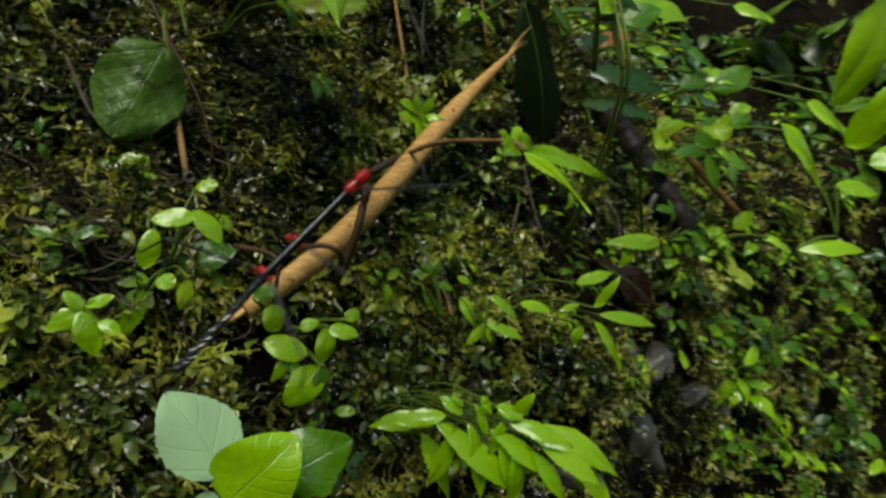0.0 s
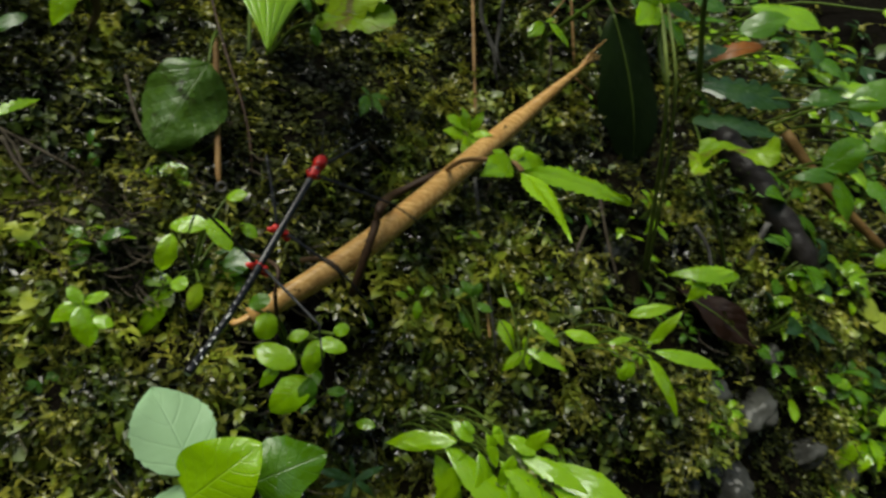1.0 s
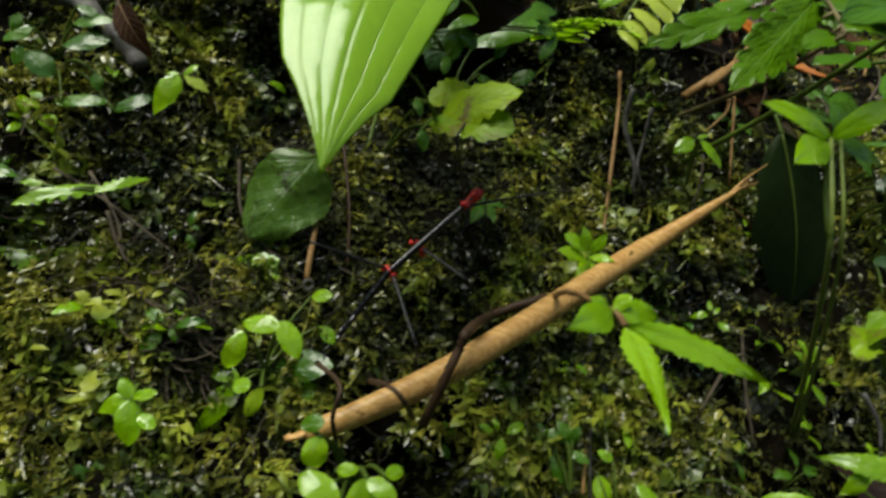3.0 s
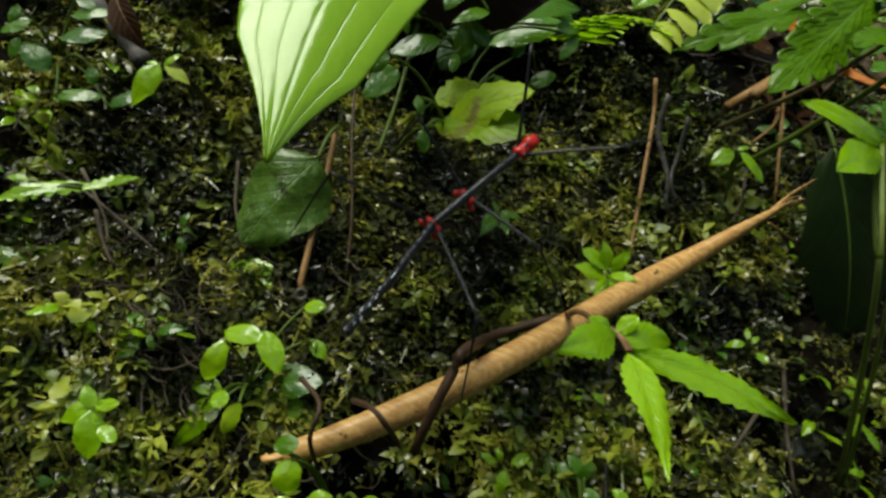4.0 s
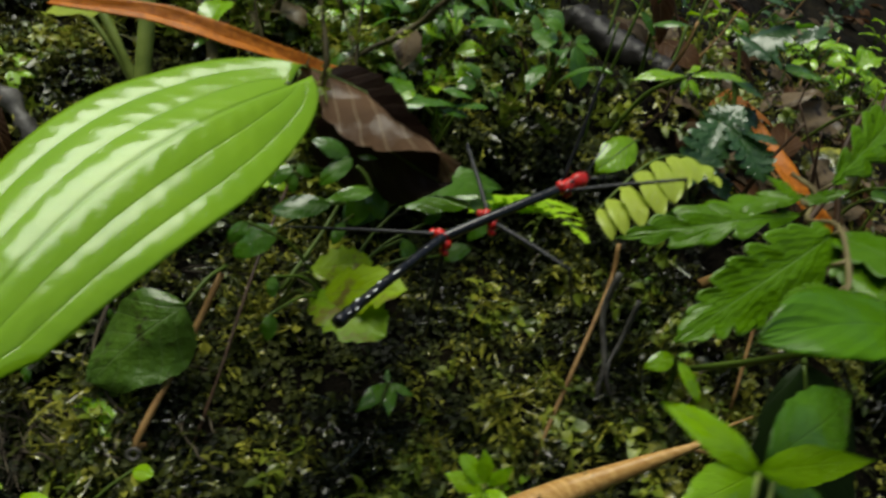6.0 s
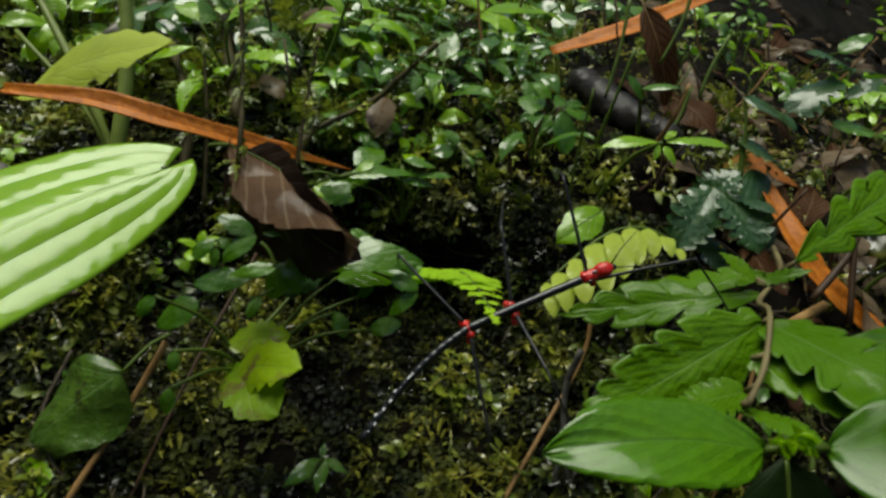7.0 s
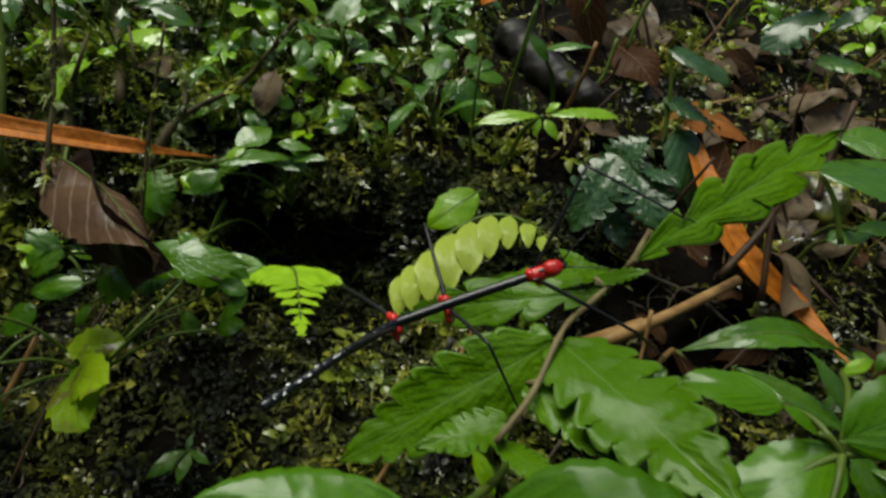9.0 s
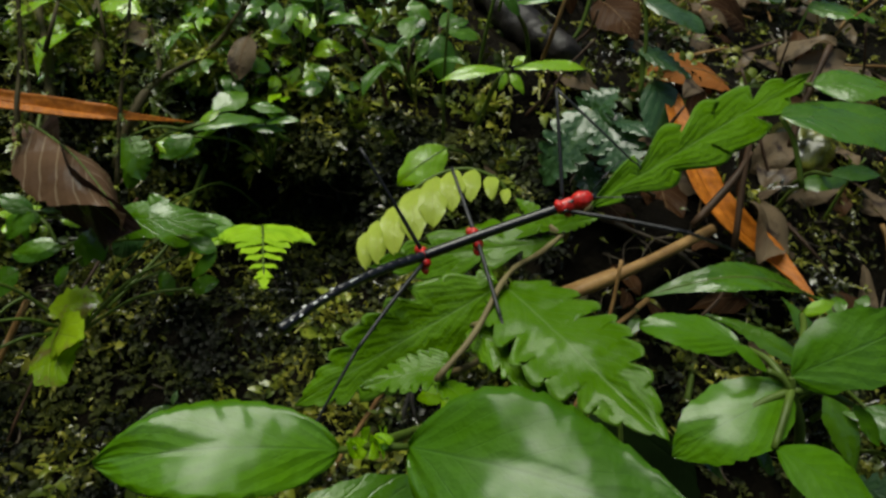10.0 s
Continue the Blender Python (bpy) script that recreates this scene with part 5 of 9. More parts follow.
# broad glossy leaves beside the insect
plant("shrub", "shrub with broad smooth glossy green leaves", "shrub", (0.112, 0.527, 0.500), [
    ("ovate", (0.109, 0.477, 0.579), (0.096, 0.448, 0.553), 0.62, "u", SMOOTH),
    ("ovate", (0.087, 0.483, 0.582), (0.060, 0.465, 0.578), 0.55, "u", SMOOTH),
    ("ovate", (0.108, 0.476, 0.583), (0.125, 0.510, 0.609), 0.52, "c", SMOOTH),
    ("oval", (0.116, 0.463, 0.566), (0.144, 0.477, 0.558), 0.55, "u", SMOOTH),
    ("ovate", (0.088, 0.516, 0.592), (0.093, 0.525, 0.599), 0.4, "c", BRIGHT),
    ("ovate", (0.103, 0.471, 0.583), (0.094, 0.462, 0.588), 0.4, "u", SMOOTH),
    ("ovate", (0.110, 0.469, 0.560), (0.115, 0.472, 0.554), 0.7, "u", DARK),
    ("oval", (0.121, 0.491, 0.579), (0.130, 0.498, 0.569), 0.5, "u", SMOOTH),
    ("ovate", (0.100, 0.455, 0.556), (0.107, 0.461, 0.549), 0.4, "u", DARK),
], SMOOTH, 0.0014, hub=(0.109, 0.477, 0.579))
lone_leaf("arched_leaf", "long arched narrow green leaf over the litter", "leaf", "lance", (0.078, 0.537, 0.595), (0.048, 0.477, 0.582), 0.2, "u", GREEN, arch=0.16, fold=0.3)
plant("shrub", "bright broad leaves beyond the fallen strip", "shrub", (0.072, 0.516, 0.634), [
    ("ovate", (0.059, 0.510, 0.656), (0.094, 0.554, 0.657), 0.52, "u", GREEN),
    ("ovate", (0.035, 0.571, 0.672), (0.061, 0.606, 0.677), 0.5, "u", GREEN),
    ("ovate", (0.048, 0.588, 0.637), (0.061, 0.605, 0.642), 0.5, "u", GREEN),
    ("ovate", (0.038, 0.588, 0.629), (0.049, 0.604, 0.636), 0.6, "u", GREEN),
], GREEN, 0.0012)
# fallen strips, dead leaves and litter on the ledge
build_strip("fallen_strip", "long orange brown dead leaf strip lying in the litter", [(-0.0319, 0.5683, 0.6547), (-0.0039, 0.5615, 0.6291), (0.0165, 0.5650, 0.6103), (0.0422, 0.5791, 0.5934), (0.0757, 0.5696, 0.5826)], 0.015, Vector((0.5, -0.5, 0.6)))
build_strip("fallen_strip", "long orange brown dead leaf strip lying over a curled leaf", [(-0.1493, 0.2376, 0.5928), (-0.1284, 0.2611, 0.5984), (-0.1143, 0.2839, 0.5988), (-0.1095, 0.3168, 0.5987), (-0.1064, 0.3350, 0.5986), (-0.1099, 0.3610, 0.5995)], 0.0085, Vector((0.5, -0.7, 0.5)))
build_strip("fallen_strip", "long orange dead leaf strip on the ledge", [(-0.1639, 0.5174, 0.7023), (-0.1404, 0.5461, 0.7260), (-0.1239, 0.5829, 0.7564), (-0.0959, 0.6503, 0.8113)], 0.016, Vector((0.4, -0.4, 0.8)))
lone_leaf("dead_leaf", "orange brown dead leaf in the litter", "leaf", "ovate", (-0.048, 0.649, 0.665), (-0.063, 0.579, 0.661), 0.45, Vector((0.4, -0.4, 0.8)), DEADORANGE, arch=0.15)
lone_leaf("dead_leaf", "curled brown dead leaf with pale veins", "leaf", "ovate", (-0.092, 0.296, 0.597), (-0.036, 0.320, 0.578), 0.44, Vector((0.0, 0.0, 1.0)), CURLED, arch=0.08, fold=-0.2, rows=34, quilt=0.05, wave=0.16, roll=0.9)
# extra dark blade that imitates the shaded void under the curled leaf
lone_leaf("dead_leaf", "added dark leaf standing in for the shade under a curled dead leaf", "leaf", "ovate", (-0.096, 0.302, 0.591), (-0.040, 0.323, 0.573), 0.72, Vector((0.55, -0.62, -0.35)), SOAKED_SHADED, arch=0.05, fold=0.2, rows=24, wave=0.1)
lone_leaf("dead_leaf", "dark brown dead leaf standing in the litter", "leaf", "ovate", (-0.108, 0.520, 0.733), (-0.092, 0.546, 0.685), 0.4, "c", DEAD, arch=0.1, fold=0.4)
lone_leaf("dead_leaf", "dark red brown dead leaf in the litter", "leaf", "ovate", (-0.112, 0.585, 0.699), (-0.079, 0.589, 0.680), 0.7, "c", DEAD, arch=0.1)
lone_leaf("dead_leaf", "pale brown dead leaf among seedlings", "leaf", "ovate", (-0.146, 0.393, 0.638), (-0.140, 0.388, 0.616), 0.62, "c", LITTER, arch=0.1)
lone_leaf("dead_leaf", "dark wet dead leaf on the soil", "leaf", "ovate", (-0.208, 0.347, 0.609), (-0.202, 0.329, 0.588), 0.6, "c", DEAD, arch=0.2, fold=0.4)
build_log([(-0.1496, 0.5287, 0.6921), (-0.1058, 0.5254, 0.6737), (-0.0756, 0.5282, 0.6645), (-0.0640, 0.5350, 0.6560)], 0.0115, 'short dark wet log lying on the ledge')
build_log([(0.1318, 0.5626, 0.4684), (0.1662, 0.5494, 0.4267), (0.2023, 0.5282, 0.3767)], 0.013, 'dark brown root running down the bank')
rod("branch", "pale brown fallen branch behind the large leaf", "branch", [(0.008, 0.489, 0.566), (0.016, 0.518, 0.582), (0.022, 0.555, 0.602)], 0.0028, 0.0024, STRAW)
mossy_rod("brown forked twig standing in the ledge", [(-0.100, 0.378, 0.662), (-0.122, 0.370, 0.632), (-0.130, 0.350, 0.612), (-0.124, 0.340, 0.598), (-0.122, 0.334, 0.574)], 0.0013, 0.0021)
mossy_rod("short mossy side branch of a twig", [(-0.130, 0.350, 0.612), (-0.142, 0.352, 0.624), (-0.152, 0.349, 0.636)], 0.0014, 0.0009)
mossy_rod("thick dark dead stem on the ledge", [(-0.230, 0.339, 0.656), (-0.205, 0.337, 0.632), (-0.178, 0.336, 0.606)], 0.0024, 0.0030)
mossy_rod("thick dark dead stem on the ledge", [(-0.222, 0.312, 0.634), (-0.187, 0.316, 0.603), (-0.166, 0.314, 0.566)], 0.0022, 0.0027)
plant("star_plant", "sapling with a star of long bright green leaves", "plant", (-0.1930, 0.5000, 0.6900), [
    ("lance", (-0.2026, 0.4860, 0.7159), (-0.1900, 0.4080, 0.6950), 0.2, "u"),
    ("lance", (-0.2026, 0.4860, 0.7159), (-0.2150, 0.5760, 0.7420), 0.18, "u"),
    ("lance", (-0.2026, 0.4860, 0.7159), (-0.2330, 0.4490, 0.7260), 0.26, "u"),
    ("lance", (-0.2026, 0.4860, 0.7159), (-0.2360, 0.4960, 0.7320), 0.3, "u"),
    ("lance", (-0.2026, 0.4860, 0.7159), (-0.1760, 0.4790, 0.7020), 0.35, "c"),
    ("lance", (-0.2026, 0.4860, 0.7159), (-0.1840, 0.5120, 0.7080), 0.3, "c"),
], BRIGHT, 0.0012, hub=(-0.2026, 0.4860, 0.7159), bow=0.0)
for a, b, r in (((-0.2559, 0.2929, 0.6277), (-0.2984, 0.3420, 0.6744), 0.0030), ((-0.2784, 0.2727, 0.6296), (-0.3019, 0.3156, 0.6652), 0.0020), ((-0.2558, 0.2976, 0.6310), (-0.2709, 0.3191, 0.6540), 0.0016)):
    rod("stick", "pale wet peeled stick lying on the ledge", "stick", [a, (Vector(a) + Vector(b)) / 2 + OUT * 0.003, b], r, r * 0.8, PEELED, knots=0.3, group="peeled sticks")
mossy_rod("dark upright twig in front of the dead leaf", [(-0.114, 0.293, 0.660), (-0.094, 0.295, 0.623), (-0.078, 0.294, 0.596), (-0.093, 0.304, 0.570)], 0.0008, 0.0011)
mossy_rod("dark upright twig on the ledge", [(-0.144, 0.298, 0.634), (-0.130, 0.302, 0.603), (-0.115, 0.304, 0.568)], 0.0006, 0.0009, group="upright twigs")
mossy_rod("dark upright twig on the ledge", [(-0.120, 0.334, 0.648), (-0.107, 0.331, 0.605), (-0.096, 0.330, 0.573)], 0.0006, 0.0009, group="upright twigs")
mossy_rod("dark upright twig on the ledge", [(-0.127, 0.323, 0.643), (-0.117, 0.327, 0.623)], 0.0006, 0.0009, group="upright twigs")
mossy_rod("dark upright twig on the ledge", [(-0.135, 0.311, 0.637), (-0.131, 0.307, 0.617)], 0.0006, 0.0009, group="upright twigs")
rod("stalk", "thin green brown stalk on the ledge", "stalk", [(-0.112, 0.510, 0.735), (-0.108, 0.510, 0.706), (-0.106, 0.508, 0.677)], 0.0011, 0.0009, STEM, group="ledge stalks")
rod("stalk", "thin green brown stalk on the ledge", "stalk", [(-0.091, 0.535, 0.752), (-0.090, 0.533, 0.729), (-0.092, 0.528, 0.704)], 0.0011, 0.0009, STEM, group="ledge stalks")
rod("stalk", "thin green brown stalk on the ledge", "stalk", [(-0.077, 0.542, 0.697), (-0.077, 0.540, 0.677), (-0.081, 0.535, 0.665)], 0.0011, 0.0009, STEM, group="ledge stalks")
rod("stalk", "thin green brown stalk on the ledge", "stalk", [(-0.071, 0.554, 0.731), (-0.073, 0.549, 0.710), (-0.073, 0.547, 0.693)], 0.0011, 0.0009, STEM, group="ledge stalks")
rod("stalk", "thin green brown stalk on the ledge", "stalk", [(-0.105, 0.505, 0.640), (-0.093, 0.518, 0.636), (-0.090, 0.518, 0.617), (-0.097, 0.510, 0.610)], 0.0011, 0.0009, STEM, group="ledge stalks")
rod("stalk", "brown stalk beside the fallen strip", "stalk", [(0.024, 0.561, 0.639), (0.024, 0.555, 0.626), (0.021, 0.540, 0.603)], 0.0014, 0.0018, TWIG, group="ledge stalks")
rod("stalk", "brown stalk beside the fallen strip", "stalk", [(0.022, 0.573, 0.670), (0.022, 0.561, 0.644), (0.035, 0.555, 0.597)], 0.0014, 0.0018, TWIG, group="ledge stalks")
rod("stalk", "brown stalk beside the fallen strip", "stalk", [(0.027, 0.589, 0.691), (0.030, 0.579, 0.662), (0.033, 0.575, 0.645)], 0.0014, 0.0018, TWIG, group="ledge stalks")
plant("seedling", "seedling with a star of narrow bright leaves", "seedling", (-0.077, 0.486, 0.612), [
    ("serrate", (-0.033, 0.459, 0.650), (-0.047, 0.437, 0.639), 0.34, "u"),
    ("serrate", (-0.031, 0.462, 0.651), (-0.014, 0.485, 0.657), 0.34, "u"),
    ("lance", (-0.031, 0.461, 0.649), (-0.025, 0.465, 0.642), 0.5, "c"),
    ("lance", (-0.032, 0.461, 0.652), (-0.030, 0.466, 0.657), 0.5, "c"),
    ("lance", (-0.032, 0.459, 0.649), (-0.031, 0.457, 0.641), 0.4, "c"),
], BRIGHT, 0.0009, hub=(-0.032, 0.460, 0.650))
plant("seedling", "pinnate seedling with toothed green leaflets", "seedling", (-0.120, 0.403, 0.580), [
    ("ovate", (-0.106, 0.381, 0.602), (-0.158, 0.374, 0.578), 0.5, "u"),
    ("ovate", (-0.105, 0.383, 0.604), (-0.115, 0.369, 0.600), 0.5, "u"),
    ("ovate", (-0.101, 0.389, 0.605), (-0.092, 0.401, 0.609), 0.4, "u"),
    ("ovate", (-0.108, 0.361, 0.594), (-0.113, 0.349, 0.582), 0.6, "c"),
    ("oval", (-0.118, 0.345, 0.588), (-0.116, 0.339, 0.567), 0.55, "c"),
    ("ovate", (-0.098, 0.395, 0.611), (-0.107, 0.383, 0.610), 0.5, "u"),
], GREEN, 0.0007)
plant("seedling", "plain green leaves beside the dead leaf", "seedling", (-0.059, 0.300, 0.571), [
    ("ovate", (-0.061, 0.298, 0.573), (-0.069, 0.288, 0.575), 0.5, "c"),
    ("ovate", (-0.060, 0.298, 0.573), (-0.063, 0.291, 0.562), 0.5, "c"),
    ("lance", (-0.060, 0.300, 0.574), (-0.055, 0.305, 0.575), 0.3, "c"),
    ("ovate", (-0.053, 0.304, 0.565), (-0.060, 0.292, 0.558), 0.35, "c"),
    ("ovate", (-0.060, 0.298, 0.572), (-0.063, 0.293, 0.567), 0.4, "c"),
], GREEN, 0.0007)
plant("seedling", "smooth leaf pair under the dead leaf", "seedling", (-0.075, 0.338, 0.559), [
    ("oval", (-0.048, 0.345, 0.576), (-0.041, 0.353, 0.572), 0.5, "c"),
    ("oval", (-0.068, 0.317, 0.566), (-0.061, 0.320, 0.555), 0.6, "c"),
    ("oval", (-0.068, 0.310, 0.551), (-0.067, 0.307, 0.543), 0.5, "c"),
    ("oval", (-0.053, 0.339, 0.576), (-0.060, 0.333, 0.581), 0.6, "c"),
], GREEN, 0.0007)
plant("dark_fern", "dark wet quilted fern leaves with blue sheen", "fern", (-0.043, 0.579, 0.575), [
    ("lobed", (-0.0313, 0.5120, 0.6301), (-0.0222, 0.5177, 0.6527), 1.0, Vector((0.30, -0.6, 0.75)), DARK, dict(quilt=0.10, rows=44)),
    ("lobed", (-0.0289, 0.5115, 0.6411), (-0.0296, 0.4957, 0.6035), 0.62, Vector((0.45, -0.7, 0.5)), DARK, dict(quilt=0.10, rows=44)),
    ("lobed", (-0.0233, 0.5129, 0.6400), (0.0017, 0.5132, 0.6162), 0.72, Vector((0.30, -0.6, 0.75)), DARK, dict(quilt=0.10, rows=44)),
    ("lobed", (-0.0277, 0.5136, 0.6178), (-0.0129, 0.5144, 0.6024), 0.7, "c", DARK, dict(quilt=0.08)),
    ("lobed", (-0.0188, 0.5159, 0.6390), (0.0018, 0.5191, 0.6357), 0.6, "u", DARK, dict(quilt=0.08)),
], DARK, 0.0012)
plant("dark_fern", "dark wet fern leaves beyond the ledge", "fern", (-0.074, 0.739, 0.699), [
    ("lobed", (-0.080, 0.741, 0.764), (-0.099, 0.715, 0.723), 0.6, "u", DARK),
    ("lobed", (-0.077, 0.746, 0.775), (-0.102, 0.719, 0.777), 0.5, "u", DARK),
    ("lobed", (-0.074, 0.743, 0.731), (-0.044, 0.776, 0.731), 0.6, "u", GREEN),
    ("ovate", (-0.086, 0.737, 0.784), (-0.073, 0.754, 0.804), 0.6, "u", GREEN),
    ("lobed", (-0.074, 0.746, 0.753), (-0.059, 0.765, 0.774), 0.5, "u", DARK),
], DARK, 0.0012)
plant("dark_fern", "dark leaves at the back of the hollow", "fern", (-0.038, 0.554, 0.652), [
    ("lobed", (-0.044, 0.551, 0.673), (-0.025, 0.571, 0.665), 0.6, "u", DARK),
    ("ovate", (-0.048, 0.549, 0.696), (-0.026, 0.572, 0.687), 0.7, "u", DARK),
    ("ovate", (-0.036, 0.558, 0.660), (-0.019, 0.571, 0.622), 0.7, "u", DARK),
], DARK, 0.0012)
plant("sapling", "bright sapling with long pointed leaves beside the sheath", "sapling", (0.0795, 0.3129, 0.5011), [
    ("lance", (0.074, 0.323, 0.533), (0.052, 0.308, 0.542), 0.36, "c"),
    ("lance", (0.074, 0.323, 0.533), (0.094, 0.316, 0.548), 0.36, "c"),
    ("ovate", (0.073, 0.323, 0.532), (0.065, 0.302, 0.523), 0.5, "c"),
    ("lance", (0.074, 0.324, 0.535), (0.080, 0.381, 0.550), 0.3, "c", GREEN),
    ("lance", (0.075, 0.324, 0.533), (0.091, 0.335, 0.526), 0.4, "c", GREEN),
], BRIGHT, 0.0009, hub=(0.074, 0.323, 0.533), bow=0.0)
rod("stalk", "bright thin stem of a sapling", "stalk", [(0.0740, 0.3230, 0.5330), (0.0795, 0.3129, 0.5011), (0.0823, 0.3510, 0.4594), (0.0848, 0.4432, 0.3893)], 0.0008, 0.0011, PALESTEM, group="sapling stems")
rod("stalk", "bright thin stem of a sapling", "stalk", [(0.0770, 0.3250, 0.5330), (0.0830, 0.3170, 0.5011), (0.0855, 0.3550, 0.4594), (0.0868, 0.4452, 0.3883)], 0.0006, 0.0009, PALESTEM, group="sapling stems")
plant("seedling", "small two-leaved seedling in the dark hollow", "seedling", (0.012, 0.446, 0.509), [
    ("ovate", (0.015, 0.427, 0.532), (0.007, 0.420, 0.524), 0.6, "c"),
    ("lance", (0.019, 0.422, 0.532), (0.030, 0.427, 0.519), 0.4, "c"),
    ("lance", (0.016, 0.428, 0.533), (0.021, 0.432, 0.535), 0.4, "c"),
], BRIGHT, 0.0007)
plant("wet_seedling", "wet green leaves with bright sky reflections", "seedling", (-0.070, 0.315, 0.522), [
    ("oval", (-0.073, 0.342, 0.560), (-0.049, 0.361, 0.574), 0.38, "c", GREEN),
    ("oval", (-0.079, 0.340, 0.568), (-0.088, 0.330, 0.547), 0.6, "c", DARK),
    ("oval", (-0.056, 0.351, 0.546), (-0.048, 0.358, 0.552), 0.6, "c"),
    ("oval", (-0.069, 0.343, 0.548), (-0.063, 0.346, 0.540), 0.6, "c"),
    ("oval", (-0.065, 0.284, 0.531), (-0.062, 0.284, 0.525), 0.6, "c"),
    ("oval", (-0.061, 0.284, 0.520), (-0.059, 0.284, 0.512), 0.6, "c"),
    ("oval", (-0.076, 0.278, 0.545), (-0.078, 0.275, 0.537), 0.6, "c"),
    ("oval", (-0.064, 0.347, 0.556), (-0.061, 0.351, 0.562), 0.6, "c"),
], GREEN, 0.0007)
plant("seedling", "light sprig on the shaded moss", "seedling", (-0.057, 0.344, 0.484), [
    ("lance", (-0.062, 0.351, 0.491), (-0.061, 0.336, 0.481), 0.4, "c"),
    ("lance", (-0.062, 0.352, 0.491), (-0.053, 0.346, 0.482), 0.4, "c"),
    ("lance", (-0.062, 0.352, 0.491), (-0.053, 0.358, 0.489), 0.35, "c"),
    ("lance", (-0.062, 0.351, 0.491), (-0.067, 0.354, 0.495), 0.4, "c"),
], GREEN, 0.0007)
plant("seedling", "seedling with one smooth leaf before the log", "seedling", (-0.0838, 0.5211, 0.6451), [
    ("ovate", (-0.0713, 0.4890, 0.6796), (-0.0542, 0.5033, 0.6850), 0.34, "u"),
    ("ovate", (-0.0696, 0.4914, 0.6746), (-0.0777, 0.4820, 0.6845), 0.4, "c"),
], GREEN, 0.0008, hub=(-0.0712, 0.4895, 0.6766))
rod("straw", "pale mossy straw leaning on the log", "straw", [(-0.0666, 0.5092, 0.6561), (-0.0569, 0.5030, 0.6711), (-0.0541, 0.5028, 0.6882)], 0.0012, 0.0009, STRAW)
rod("stalk", "thin green stalk before the log", "stalk", [(-0.0883, 0.4893, 0.6455), (-0.0797, 0.4820, 0.6712), (-0.0762, 0.4808, 0.6971)], 0.0010, 0.0008, STEM)
plant("creeper", "creeper with lobed light green leaves along a thin stem", "creeper", (-0.1218, 0.4122, 0.5935), [
    ("lobed", (-0.1211, 0.3386, 0.5888), (-0.1095, 0.3428, 0.5727), 0.8, "c"),
    ("lobed", (-0.1174, 0.3492, 0.5889), (-0.1068, 0.3637, 0.5871), 0.7, "c", BRIGHT),
    ("toothed", (-0.1141, 0.3609, 0.5962), (-0.1008, 0.3913, 0.6056), 0.3, "u"),
    ("toothed", (-0.1130, 0.3644, 0.5984), (-0.1108, 0.3718, 0.6059), 0.5, "c", BRIGHT),
    ("lobed", (-0.1046, 0.3830, 0.6013), (-0.0967, 0.3976, 0.6024), 0.4, "u"),
], GREEN, 0.0007, hub=(-0.1149, 0.3585, 0.5951))
plant("seedling", "seedling with a ring of pale wet leaves", "seedling", (-0.1083, 0.3018, 0.5455), [
    ("oval", (-0.0975, 0.2975, 0.5587), (-0.0991, 0.2903, 0.5595), 0.6, "u"),
    ("oval", (-0.0975, 0.2979, 0.5588), (-0.0974, 0.3048, 0.5633), 0.6, "u"),
    ("oval", (-0.0973, 0.2981, 0.5582), (-0.0903, 0.2998, 0.5546), 0.7, "c"),
    ("oval", (-0.0974, 0.2974, 0.5582), (-0.0916, 0.2923, 0.5542), 0.6, "c"),
    ("oval", (-0.0977, 0.2978, 0.5593), (-0.0991, 0.2988, 0.5645), 0.6, "c"),
], BRIGHT, 0.0006, hub=(-0.0975, 0.2977, 0.5586))
# the bank to the right of the first view
plant("torn_plant", "torn yellow green lobed leaf on a tall thin stem", "plant", (0.1330, 0.4250, 0.3850), [
    ("lobed", (0.0930, 0.2990, 0.4760), (0.1190, 0.2830, 0.4790), 0.72, Vector((0.25, -0.45, 0.85)), RAGGED, dict(arch=0.06, wave=0.2)),
    ("lobed", (0.0930, 0.3000, 0.4760), (0.0940, 0.2850, 0.4690), 0.7, Vector((0.25, -0.55, 0.75)), RAGGED, dict(arch=0.06, wave=0.2)),
], RAGGED, 0.0007, hub=(0.0930, 0.3000, 0.4765))
plant("dark_fern", "dark wet fern leaves in the shade", "fern", (0.132, 0.558, 0.427), [
    ("lobed", (0.119, 0.574, 0.500), (0.184, 0.586, 0.486), 0.45, "c", DARK),
    ("lobed", (0.114, 0.565, 0.474), (0.180, 0.579, 0.463), 0.28, "c", DARK),
    ("lobed", (0.107, 0.576, 0.520), (0.135, 0.585, 0.527), 0.5, "c", DARK),
    ("ovate", (0.114, 0.552, 0.423), (0.164, 0.558, 0.400), 0.7, "c", DARK),
], DARK, 0.0012)
lone_leaf("dead_leaf", "torn orange dead leaf caught among ferns", "leaf", "ragged", (0.127, 0.634, 0.520), (0.169, 0.648, 0.532), 0.35, "c", DEADORANGE, arch=0.1)
